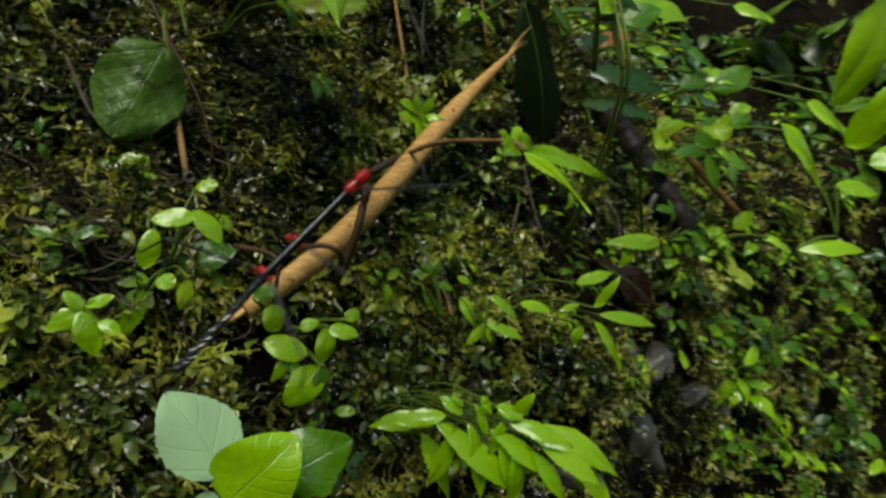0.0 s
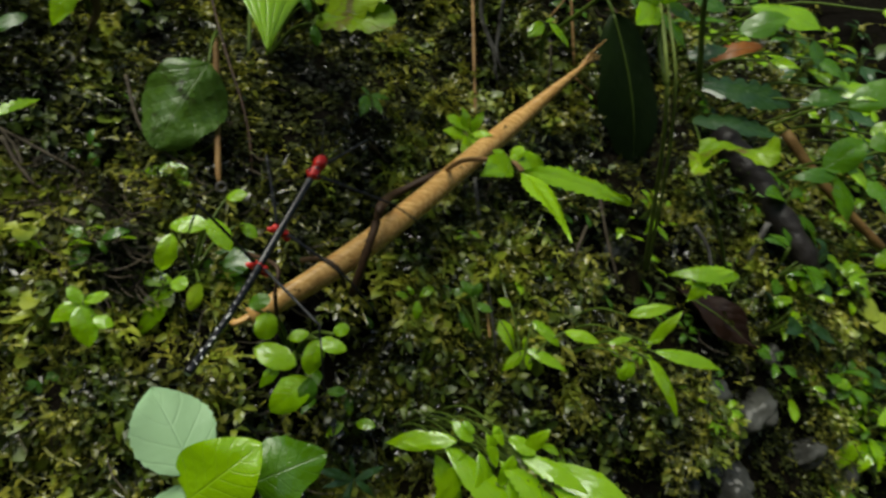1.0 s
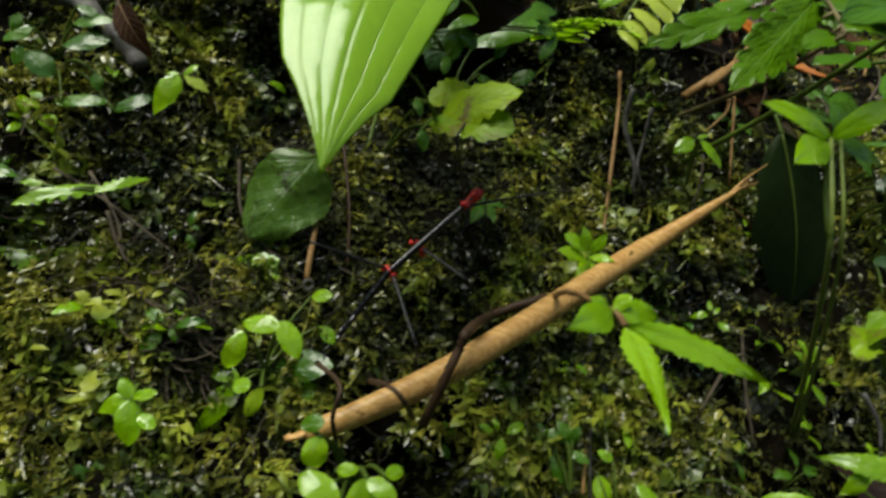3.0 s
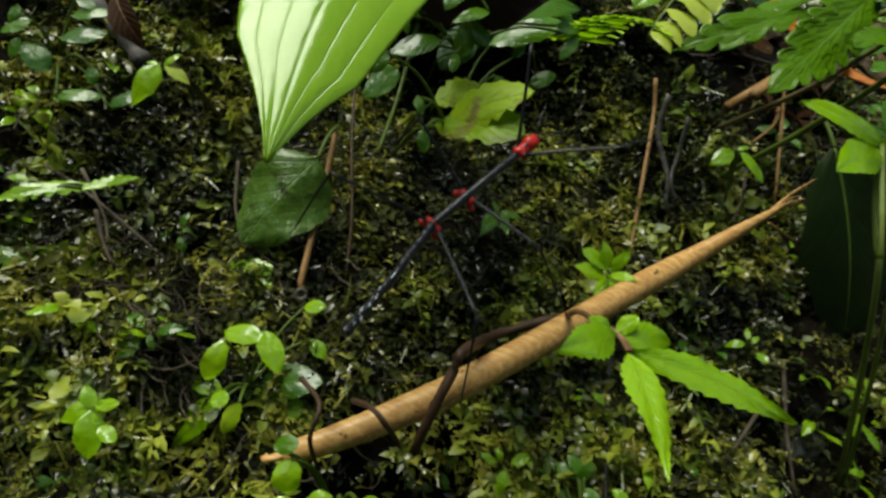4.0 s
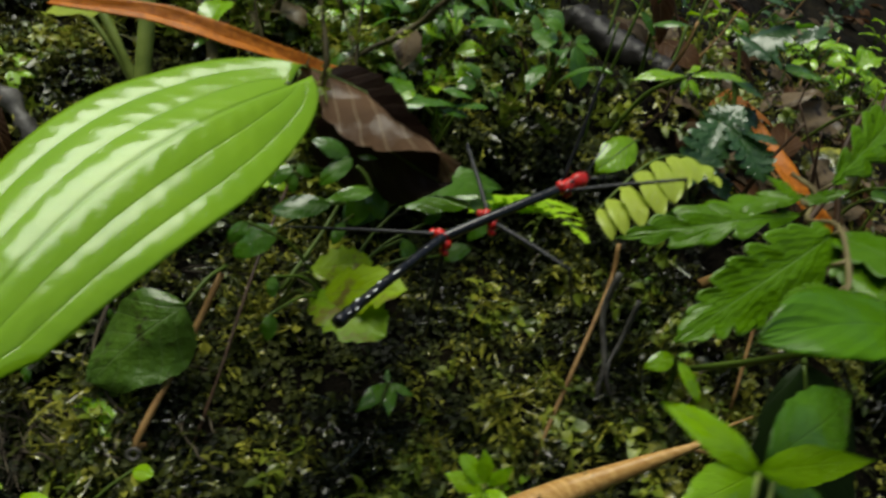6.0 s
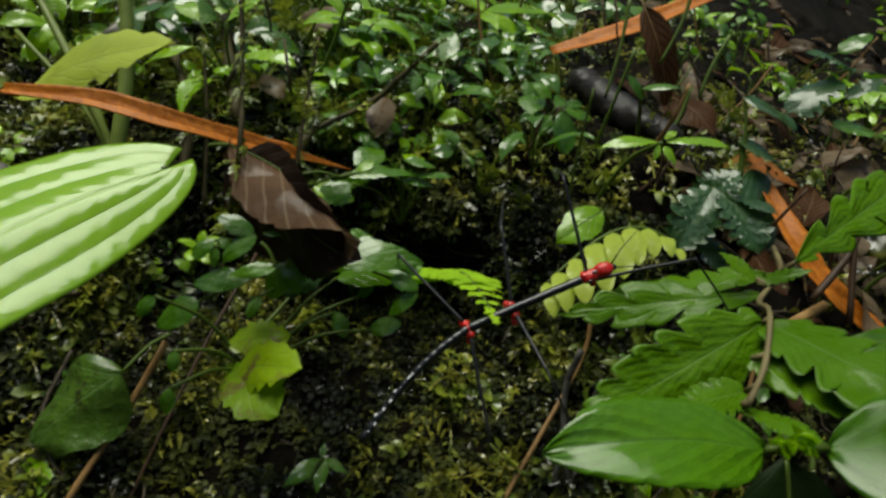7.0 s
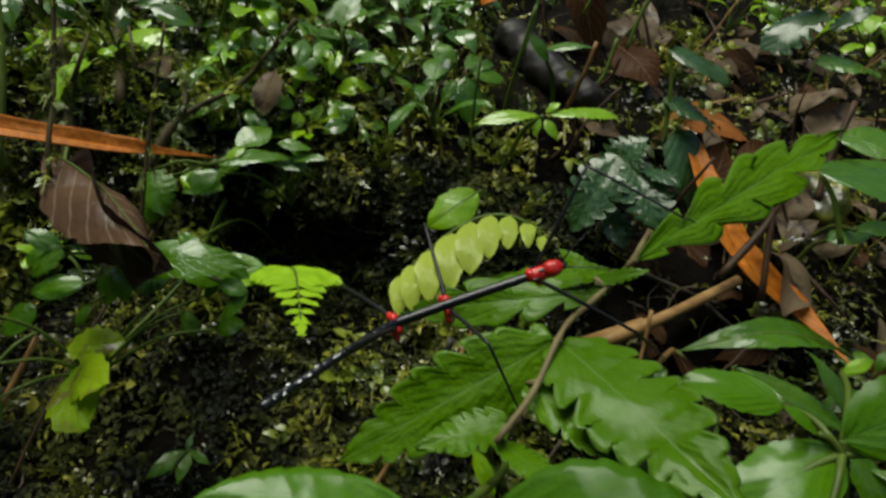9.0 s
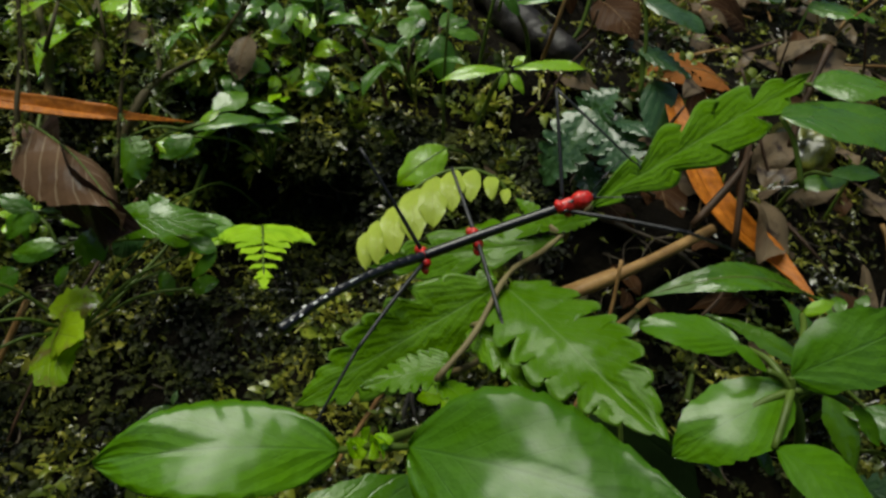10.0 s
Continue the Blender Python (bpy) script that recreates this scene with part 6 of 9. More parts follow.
plant("climber", "climber with bright overlapping leaves", "climber", (0.239, 0.588, 0.382), [
    ("ovate", (0.189, 0.573, 0.534), (0.195, 0.568, 0.509), 0.6, "c"),
    ("ovate", (0.194, 0.571, 0.520), (0.217, 0.572, 0.504), 0.6, "c"),
    ("oval", (0.189, 0.562, 0.491), (0.212, 0.569, 0.496), 0.6, "c"),
    ("ovate", (0.205, 0.554, 0.445), (0.231, 0.565, 0.465), 0.7, "c"),
    ("ovate", (0.213, 0.555, 0.441), (0.183, 0.546, 0.438), 0.4, "c"),
    ("ovate", (0.213, 0.555, 0.441), (0.224, 0.548, 0.407), 0.6, "c"),
    ("ovate", (0.217, 0.568, 0.488), (0.254, 0.582, 0.505), 0.5, "c"),
    ("ovate", (0.235, 0.565, 0.461), (0.253, 0.572, 0.470), 0.7, "c"),
    ("ovate", (0.233, 0.558, 0.434), (0.254, 0.561, 0.427), 0.7, "c"),
    ("ovate", (0.197, 0.579, 0.385), (0.213, 0.586, 0.398), 0.6, "c"),
    ("ovate", (0.138, 0.561, 0.536), (0.172, 0.573, 0.549), 0.5, "c"),
    ("ovate", (0.105, 0.559, 0.558), (0.129, 0.563, 0.551), 0.6, "c"),
], GREEN, 0.001)
plant("climber", "climber with large soft green leaves", "climber", (0.326, 0.544, 0.376), [
    ("ovate", (0.299, 0.573, 0.482), (0.332, 0.565, 0.454), 0.7, "c"),
    ("ovate", (0.311, 0.555, 0.415), (0.276, 0.569, 0.465), 0.6, "c"),
    ("ovate", (0.324, 0.555, 0.416), (0.359, 0.553, 0.410), 0.5, "c"),
    ("ovate", (0.332, 0.563, 0.447), (0.377, 0.578, 0.502), 0.5, "c"),
    ("ovate", (0.351, 0.560, 0.434), (0.397, 0.562, 0.445), 0.5, "c"),
    ("ovate", (0.206, 0.579, 0.501), (0.248, 0.576, 0.493), 0.45, "c"),
    ("ovate", (0.235, 0.570, 0.470), (0.253, 0.572, 0.476), 0.7, "c"),
    ("ovate", (0.222, 0.565, 0.448), (0.241, 0.559, 0.426), 0.5, "c"),
    ("broad", (0.322, 0.574, 0.487), (0.365, 0.598, 0.578), 0.5, "c"),
    ("ovate", (0.236, 0.593, 0.555), (0.269, 0.590, 0.543), 0.6, "c"),
    ("ovate", (0.149, 0.594, 0.557), (0.198, 0.590, 0.541), 0.6, "c"),
    ("ovate", (0.164, 0.584, 0.519), (0.187, 0.582, 0.513), 0.5, "c"),
    ("ovate", (0.270, 0.544, 0.374), (0.289, 0.541, 0.361), 0.5, "c"),
    ("ovate", (0.294, 0.542, 0.365), (0.349, 0.541, 0.365), 0.3, "c"),
], BRIGHT, 0.0012)
rod("stalk", "tall upright green stalk in the shade", "stalk", [(0.016, 0.567, 0.575), (0.020, 0.548, 0.497), (0.022, 0.532, 0.436), (0.023, 0.548, 0.376)], 0.0024, 0.0028, STEM, group="tall stalks")
plant("tall_plant", "tall plant with narrow leaves on upright stalks", "plant", (0.105, 0.551, 0.403), [
    ("serrate", (0.083, 0.579, 0.564), (0.131, 0.603, 0.574), 0.3, "u"),
    ("serrate", (0.083, 0.577, 0.555), (0.031, 0.555, 0.564), 0.22, "u"),
    ("lance", (0.092, 0.578, 0.545), (0.136, 0.598, 0.545), 0.2, "u"),
    ("lance", (0.079, 0.576, 0.562), (0.055, 0.570, 0.582), 0.3, "u"),
    ("ovate", (0.084, 0.576, 0.551), (0.105, 0.580, 0.524), 0.4, "c"),
    ("lobed", (0.114, 0.580, 0.510), (0.145, 0.589, 0.487), 0.5, "u", DARK),
    ("lobed", (0.118, 0.567, 0.448), (0.150, 0.579, 0.436), 0.5, "u", GREEN),
    ("lobed", (0.034, 0.553, 0.547), (0.030, 0.541, 0.506), 0.5, "c", DARK),
], GREEN, 0.0016)
rod("straw", "slanting orange brown dead stem", "straw", [(0.185, 0.597, 0.467), (0.218, 0.595, 0.428), (0.265, 0.595, 0.383)], 0.0042, 0.0034, STRAW)
rod("twig", "pale grey twig leaning on a dark root", "twig", [(0.168, 0.524, 0.409), (0.158, 0.516, 0.388), (0.151, 0.510, 0.372)], 0.0022, 0.0016, GREY)
rod("twig", "thin grey twig on the bank", "twig", [(0.113, 0.458, 0.416), (0.122, 0.457, 0.403), (0.125, 0.454, 0.391)], 0.0014, 0.001, GREY)
plant("seedling", "spreading seedling with toothed yellow green leaf", "seedling", (0.125, 0.382, 0.397), [
    ("serrate", (0.130, 0.386, 0.405), (0.093, 0.377, 0.405), 0.3, "c"),
    ("serrate", (0.113, 0.381, 0.402), (0.104, 0.376, 0.392), 0.6, "c"),
    ("lance", (0.107, 0.380, 0.405), (0.127, 0.386, 0.408), 0.3, "c"),
], BRIGHT, 0.0007)
# added leaf shape in place of a patch of dark wet soil
lone_leaf("dead_leaf", "added dark leaf shape standing in for brown wet soil on the bank", "leaf", "ovate", (0.104, 0.455, 0.375), (0.160, 0.469, 0.335), 0.34, "c", SOAKED_SHADED, arch=0.08, quilt=0.06, wave=0.25, fold=0.3, rows=30)
plant("creeper", "creeper with rounded pale green leaves", "creeper", (0.232, 0.573, 0.331), [
    ("round", (0.236, 0.584, 0.369), (0.256, 0.586, 0.357), 0.9, "c"),
    ("round", (0.247, 0.580, 0.344), (0.269, 0.583, 0.332), 0.8, "c", YELLOW),
    ("round", (0.261, 0.581, 0.332), (0.283, 0.583, 0.320), 0.8, "c", YELLOW),
    ("ovate", (0.174, 0.567, 0.363), (0.196, 0.570, 0.355), 0.6, "c"),
    ("ovate", (0.214, 0.572, 0.343), (0.238, 0.580, 0.350), 0.5, "c"),
    ("ovate", (0.207, 0.577, 0.368), (0.217, 0.576, 0.356), 0.7, "c"),
    ("ovate", (0.197, 0.580, 0.389), (0.213, 0.585, 0.394), 0.7, "c"),
    ("ovate", (0.261, 0.591, 0.370), (0.281, 0.599, 0.383), 0.6, "c"),
    ("oval", (0.141, 0.568, 0.396), (0.155, 0.569, 0.390), 0.7, "c"),
    ("oval", (0.158, 0.572, 0.396), (0.166, 0.570, 0.384), 0.6, "c"),
], BRIGHT, 0.0008)

# ---- small plants and litter that cover the ledge and the far bank ----
def tuft(name, label, material, leaves, seed, kind="ovate", group="ledge herbs"):
    rnd = random.Random(seed)
    made = []
    for k in range(leaves):
        a = k * 2.4 + rnd.uniform(-0.3, 0.3)
        h = rnd.uniform(0.006, 0.020)
        r = rnd.uniform(0.003, 0.008)
        base = Vector((math.cos(a) * r, math.sin(a) * r, h))
        tip = base + Vector((math.cos(a), math.sin(a), rnd.uniform(-0.5, 0.25))) * rnd.uniform(0.009, 0.018)
        made.append((kind, base, tip, rnd.uniform(0.4, 0.62), Vector((0, 0, 1)), None, dict(arch=rnd.uniform(0.05, 0.2), fold=rnd.uniform(0.05, 0.4))))
    p = thing(name, label, "seedling", (0, 0, 0), group)
    for kind_, base, *rest in made:
        part("stalk", tube_bm([Vector((0, 0, -0.002)), base * 0.5 + UP * 0.002, base], 0.0005, 0.0004, 5, steps=2), STEM, p)
    for kind_, base, tip, width, facing, mat, extra in made:
        leaf_part(p, (0, 0, 0), kind_, base, tip, width, facing, material, **extra)
    return p


def strew(things, count, u0, u1, z0, z1, seed, size0, size1, keep_out=()):
    """Copies of small things stood on the bank; the first copy of each is the thing itself."""
    rnd = random.Random(seed)
    left = list(things)
    done = 0
    while done < count:
        u, z = rnd.uniform(u0, u1), rnd.uniform(z0, z1)
        if any(a < u < b and c < z < d for a, b, c, d in keep_out):
            continue
        s = rnd.uniform(size0, size1)
        m = Matrix.Translation(on_bank(u, z, 0.001)) @ aim((0, 0, 0), ALONG, OUT * 0.55 + UP * 0.8) @ pose(0, 0, 0, rnd.uniform(-25, 25), rnd.uniform(-25, 25), rnd.uniform(0, 360))
        src = rnd.choice(things)
        if left:
            src = left.pop()
            src.matrix_basis = m
            src.scale = (s, s, s)
        else:
            c = copy_thing(src, m)
            c.scale = (s, s, s)
        done += 1


def litter_leaf(label, material, seed, w):
    ob = part("litter_leaf", blade_bm("ovate", 0.03, 0.03 * w, 0.12, 0.3, 0.12, 0.03, seed, 16), material)
    return tagged(ob, label, "leaf", "leaf litter")


def leaf_template(kind, ratio, seed):
    bm = blade_bm(kind, 1.0, ratio, 0.1, 0.2, 0.06, 0, seed, 8)
    bmesh.ops.triangulate(bm, faces=bm.faces)
    bm.verts.index_update()
    v = np.array([x.co[:] for x in bm.verts])
    f = np.array([[x.index for x in face.verts] for face in bm.faces])
    bm.free()
    return v, f


def build_far_growth():
    """Leaves on the bank beyond the reach of the near plants."""
    rng = np.random.default_rng(77)
    out, up, along = (np.array(w) for w in (OUT, UP, ALONG))
    for k, (mat, kind) in enumerate(((FAR_LEAF, "ovate"), (FAR_LEAF, "lance"), (FAR_DARK, "ovate"))):
        n = 420
        p = np.array([on_bank(float(u), float(z), float(h)) for u, z, h in zip(rng.uniform(1.0, 2.6, n), rng.uniform(-0.15, 1.3, n), rng.uniform(0.01, 0.12, n))])
        x = out * rng.uniform(-0.2, 1, (n, 1)) - up * rng.uniform(-0.4, 0.6, (n, 1)) + along * rng.normal(0, 0.7, (n, 1))
        z = up + rng.normal(0, 0.35, (n, 3))
        scatter("far_undergrowth", leaf_template(kind, 0.5, k), p, axes_for(rng, x, z, rng.uniform(0.03, 0.11, n)), mat, "leafy green undergrowth farther along the bank", "undergrowth")


def stone(at, size, seed, material=None, label="dark grey wet stone set in the bank", flat=0.7):
    bm = bmesh.new()
    bmesh.ops.create_icosphere(bm, subdivisions=4, radius=1.0)
    shift = Vector((seed * 7.3, seed * 3.1, 0))
    for v in bm.verts:
        c = v.co.copy()
        v.co *= size * (1 + 0.35 * noise.noise(c * 1.1 + shift) + 0.2 * noise.noise(c * 2.9 + shift) + 0.10 * noise.noise(c * 7 + shift) + 0.05 * noise.noise(c * 17 + shift))
        v.co.z *= flat
    ob = part("stone", bm, material or STONE)
    ob.matrix_basis = Matrix.Translation(at) @ pose(0, 0, 0, seed * 40, seed * 25, seed * 70)
    tagged(ob, label, "stone", "stones in the bank")


def build_twig_moss():
    rng = np.random.default_rng(64)
    places = [p + Vector(rng.normal(0, 0.0008, 3)) for line in TWIG_LINES for p in spline(line, 16)]
    places = np.array([p for p in places if noise.noise(p * 60) > -0.15])
    n = len(places)
    x = np.array(OUT) * rng.uniform(-0.3, 1.0, (n, 1)) + rng.normal(0, 0.8, (n, 3))
    scatter("twig_moss", frond_template(5, 0.0075, 0.0026, 81), places, axes_for(rng, x, np.tile(np.array(UP), (n, 1)) + rng.normal(0, 0.3, (n, 3)), rng.uniform(0.5, 1.3, n)), MOSS_LIGHT, "yellow green moss clinging to the dead twigs", "moss")


def build_cover():
    shiny = [tuft("ledge_herb", "small herb with shiny wet green leaves", SHINY, 6, 1, "lance"), tuft("ledge_herb", "small bright herb with wet leaves", BRIGHT, 8, 2, "oval"),
             tuft("ledge_herb", "small bright green herb on the ledge", BRIGHT, 5, 3, "serrate"), tuft("ledge_herb", "green herb with lobed leaves on the ledge", BRIGHT, 6, 4, "lobed"),
             tuft("ledge_herb", "small herb with toothed green leaves", GREEN, 6, 5, "serrate")]
    strew(shiny, 66, -0.06, 0.62, 0.61, 0.86, 21, 0.8, 1.8, keep_out=((0.20, 0.34, 0.60, 0.625), (0.26, 0.60, 0.55, 0.74)))
    dense = [tuft("ledge_plant", "leafy wet plant on the lip of the ledge", SHINY, 7, 11, "lance", group="ledge lip plants"), tuft("ledge_plant", "leafy green plant on the lip of the ledge", GREEN, 9, 12, "oval", "ledge lip plants"), tuft("ledge_plant", "leafy bright plant on the lip of the ledge", BRIGHT, 6, 13, "serrate", group="ledge lip plants")]
    strew(dense, 20, 0.08, 0.36, 0.62, 0.79, 26, 0.8, 1.7, keep_out=((0.222, 0.258, 0.60, 0.632), (0.27, 0.60, 0.55, 0.735)))
    strew([copy_thing(ob, Matrix()) for ob in dense], 9, 0.08, 0.22, 0.585, 0.63, 43, 0.7, 1.2, keep_out=((0.12, 0.15, 0.585, 0.61),))
    wet = [tuft("wet_herb", "herb with broad wet leaves that mirror the sky", SHINY, 7, 14, "lance", "wet ledge herbs"), tuft("wet_herb", "herb with broad wet leaves that mirror the sky", SHINY, 8, 15, "serrate", "wet ledge herbs")]
    strew(wet, 22, 0.13, 0.25, 0.635, 0.71, 28, 0.8, 1.4)
    far = [tuft("bank_herb", "leafy green herb on the damp bank", GREEN, 8, 6, "oval", "bank herbs"), tuft("bank_herb", "leafy bright herb on the damp bank", BRIGHT, 7, 7, group="bank herbs"), tuft("bank_herb", "dark leafy herb on the damp bank", DARK, 7, 8, group="bank herbs")]
    strew(far, 118, 0.46, 1.1, -0.1, 0.58, 22, 0.9, 1.9)
    strew([copy_thing(ob, Matrix()) for ob in far], 34, 0.42, 1.0, 0.74, 1.15, 41, 0.9, 1.8)
    low = [tuft("moss_seedling", "tiny seedling growing through the moss", BRIGHT, 4, 9, "oval", "moss seedlings"), tuft("moss_seedling", "tiny dark seedling growing through the moss", GREEN, 4, 10, group="moss seedlings")]
    strew(low, 70, -0.10, 0.42, 0.26, 0.56, 23, 0.35, 0.7, keep_out=((0.1, 0.26, 0.44, 0.56),))
    fresh = [tuft("moss_herb", "fresh bright green herb among the moss", BRIGHT, 6, 16, "lobed", "moss herbs"), tuft("moss_herb", "fresh green herb among the moss", GREEN, 5, 17, "serrate", "moss herbs"), tuft("moss_herb", "fresh bright green herb among the moss", BRIGHT, 5, 18, "ovate", "moss herbs")]
    strew(fresh, 34, -0.12, 0.04, 0.33, 0.58, 33, 0.45, 0.85)
    strew([copy_thing(ob, Matrix()) for ob in fresh], 26, 0.30, 0.56, 0.26, 0.44, 34, 0.5, 0.9)
    strew([copy_thing(ob, Matrix()) for ob in fresh], 44, 0.50, 0.86, 0.12, 0.42, 36, 0.8, 1.5)
    strew([copy_thing(ob, Matrix()) for ob in fresh], 24, -0.06, 0.14, 0.61, 0.71, 35, 0.5, 0.9)
    litter = [litter_leaf("curled brown dead leaf in the litter", DEAD, 1, 0.5), litter_leaf("pale brown dead leaf in the litter", LITTER, 2, 0.6), litter_leaf("dry tan dead leaf in the litter", LITTER, 3, 0.35)]
    strew(litter, 110, 0.0, 0.75, 0.60, 0.95, 24, 0.5, 1.3)
    strew([copy_thing(ob, Matrix()) for ob in litter], 40, 0.45, 1.0, 0.74, 1.1, 42, 0.8, 2.0)
    strew([copy_thing(ob, Matrix()) for ob in litter], 120, 0.32, 0.62, 0.55, 0.74, 27, 0.5, 1.5)
    for k, (u, z, size) in enumerate(((0.335, 0.262, 0.013), (0.372, 0.285, 0.012), (0.355, 0.325, 0.009), (0.42, 0.30, 0.014), (0.455, 0.262, 0.016), (0.485, 0.315, 0.011), (0.40, 0.245, 0.012), (0.52, 0.24, 0.017), (0.36, 0.40, 0.010))):
        stone(on_bank(u, z, -0.4 * size), size, k + 1)
    for k, (u, z, size) in enumerate(((0.385, 0.272, 0.024), (0.425, 0.248, 0.027), (0.465, 0.279, 0.026), (0.505, 0.256, 0.030), (0.445, 0.222, 0.028), (0.545, 0.286, 0.027), (0.555, 0.232, 0.032), (0.345, 0.240, 0.022))):
        stone(on_bank(u, z, -0.45 * size), size, k + 21, label="grey wet rock at the foot of the bank", flat=0.5)
    stone(on_bank(0.108, 0.600, 0.0), 0.013, 41, SLATE, "black shiny wet stone on the ledge", 0.6)
    stone(on_bank(0.459, 0.641, 0.004), 0.020, 43, MOSS, "moss-grown stone in the leaf litter", 0.8)
    rnd = random.Random(31)
    for k in range(70):
        u, z = rnd.uniform(0.0, 0.55), rnd.uniform(0.60, 0.80)
        foot = on_bank(u, z)
        lean = ALONG * rnd.uniform(-0.6, 0.6) + UP + OUT * rnd.uniform(-0.2, 0.4)
        top = foot + lean.normalized() * rnd.uniform(0.02, 0.075)
        rod("stalk", "thin stalk standing in the leaf litter", "stalk", [foot, (foot + top) / 2 + ALONG * rnd.uniform(-0.004, 0.004), top], rnd.uniform(0.0006, 0.0014), 0.0006, rnd.choice((STEM, TWIG, STRAW)), group="litter stalks")
    for k in range(40):
        u, z = rnd.uniform(0.32, 0.62), rnd.uniform(0.55, 0.73)
        a = on_bank(u, z, 0.004)
        b = on_bank(u + rnd.uniform(-0.05, 0.05), z + rnd.uniform(-0.03, 0.04), 0.012)
        rod("twig", "thin dead twig lying in the leaf litter", "twig", [a, (a + b) / 2 + OUT * rnd.uniform(0.002, 0.01), b], rnd.uniform(0.0006, 0.0014), 0.0005, rnd.choice((TWIG, STRAW, FIBRE)), group="litter twigs")
    build_far_growth()
    build_twig_moss()


build_cover()

# ---- the stick insect ----
ABDOMEN_PIECE = 0.0113
LEG = {"front": (0.040, 0.036), "mid": (0.032, 0.030), "hind": (0.040, 0.034)}


def ball_bm(sx, sy, sz, at=(0, 0, 0), bm=None, seg=14):
    bm = bm or bmesh.new()
    made = bmesh.ops.create_uvsphere(bm, u_segments=seg, v_segments=9, radius=1.0)["verts"]
    for v in made:
        v.co = Vector((v.co.x * sx + at[0], v.co.y * sy + at[1], v.co.z * sz + at[2]))
    return bm


def rough_ball(bm):
    """Uneven, pitted shell."""
    for v in bm.verts:
        k = 1 + 0.16 * noise.noise(v.co * 420) + 0.10 * noise.noise(v.co * 1100)
        v.co = Vector((v.co.x, v.co.y * k, v.co.z * k))
    return bm


def build_insect():
    """Its origin is the hind leg joint; +x runs to the head, +z is its back."""
    insect = thing("stick_insect", "thin black stick insect with red joints and white-spotted tail", "insect")
    bm = tube_bm([(-0.001, 0, 0), (0.012, 0, 0.0004), (0.0187, 0, 0.0006), (0.034, 0, 0.0005), (0.0495, 0, 0)], 0.0018, 0.00165, 12, 0.95)
    part("thorax", bm, BLACK, insect)
    for x in (0.0, 0.0187):
        part("joint_collar", ball_bm(0.0017, 0.0020, 0.0020, (x, 0, -0.0002)), RED, insect, "red band round the body")
        for side in (-1, 1):
            bm = ball_bm(0.0019, 0.0020, 0.0019, (x - 0.0002, side * 0.0021, -0.0010))
            ball_bm(0.0013, 0.0020, 0.0014, (x - 0.0012, side * 0.0036, -0.0028), bm, 10)
            part("hip", bm, RED, insect, "red swollen hip joint")
    bm = ball_bm(0.0050, 0.0027, 0.0026, (0.0512, 0, -0.0002))
    ball_bm(0.0016, 0.0023, 0.0016, (0.0486, 0, 0.0012), bm, 10)
    part("neck_plate", rough_ball(bm), RED, insect, "red plate behind the head")
    for side in (-1, 1):
        part("neck_mark", ball_bm(0.0016, 0.0006, 0.0009, (0.0498, side * 0.0023, 0.0011), None, 8), BLACK, insect, "black mark on the neck plate")
        part("hip", ball_bm(0.0015, 0.0015, 0.0016, (0.0512, side * 0.0022, -0.0018), None, 10), RED, insect, "red hip joint")
    head = part("head", rough_ball(ball_bm(0.0042, 0.0031, 0.0029, (0.0566, 0, 0.0003))), RED, insect, "red head")
    part("head_mark", ball_bm(0.0016, 0.0008, 0.0005, (0.0530, 0, 0.0020), None, 8), BLACK, head, "dark mark on the head")
    for side in (-1, 1):
        part("eye", ball_bm(0.0004, 0.0004, 0.0005, (0.0588, side * 0.0024, 0.0012), None, 8), BLACK, head, "small black eye")
        part("antenna", tube_bm([(0.0606, side * 0.0010, 0.0008), (0.066, side * 0.004, 0.003), (0.075, side * 0.008, 0.004)], 0.00033, 0.00012, 5), BLACK, head)
    part("mouthparts", ball_bm(0.0017, 0.0014, 0.0014, (0.0608, 0, -0.0008), None, 8), BLACK, head, "dark mouthparts")
    abdomen = []
    rnd = random.Random(3)
    for k in range(5):
        r0, r1 = 0.0018 - 0.00009 * k, 0.00171 - 0.00009 * k
        if k == 4:
            r0, r1 = 0.0015, 0.0020
        bm = tube_bm([(-0.0006, 0, 0), (ABDOMEN_PIECE * 0.5, 0, 0.0001), (ABDOMEN_PIECE + 0.0002, 0, 0)], r0, r1, 12, steps=9)
        for v in bm.verts:
            f = 1 - 0.13 * abs(math.cos(math.pi * 3 * v.co.x / ABDOMEN_PIECE)) ** 10
            v.co = Vector((v.co.x, v.co.y * f, v.co.z * f))
        piece = part("abdomen_segment", bm, BLACK, insect)
        for s in range((0, 0, 1, 3, 4)[k]):
            x = ABDOMEN_PIECE * ((s + 0.5) / (1, 1, 1, 3, 4)[k])
            y = 0 if k < 3 else rnd.choice((-0.0008, 0.0008, 0.0003))
            z = (max(0.0, r0 * r0 - y * y)) ** 0.5
            part("white_spot", ball_bm((0.0013, 0.0016, 0.0019, 0.0008, 0.0009)[k], (0.00018, 0.00022, 0.0003, 0.0004, 0.0005)[k], 0.00025, (x, y, z), None, 8), WHITE, piece, "white spot")
        abdomen.append(piece)
    legs = {}
    for seg, (lf, lt) in LEG.items():
        for side in (-1, 1):
            thigh = part("femur", tube_bm([(0, 0, 0), (lf * 0.5, 0, 0.0004), (lf, 0, 0)], 0.00078, 0.00058, 7), LEGS, insect)
            part("knee", ball_bm(0.0007, 0.0006, 0.0006, (lf, 0, 0), None, 8), LEGS, thigh)
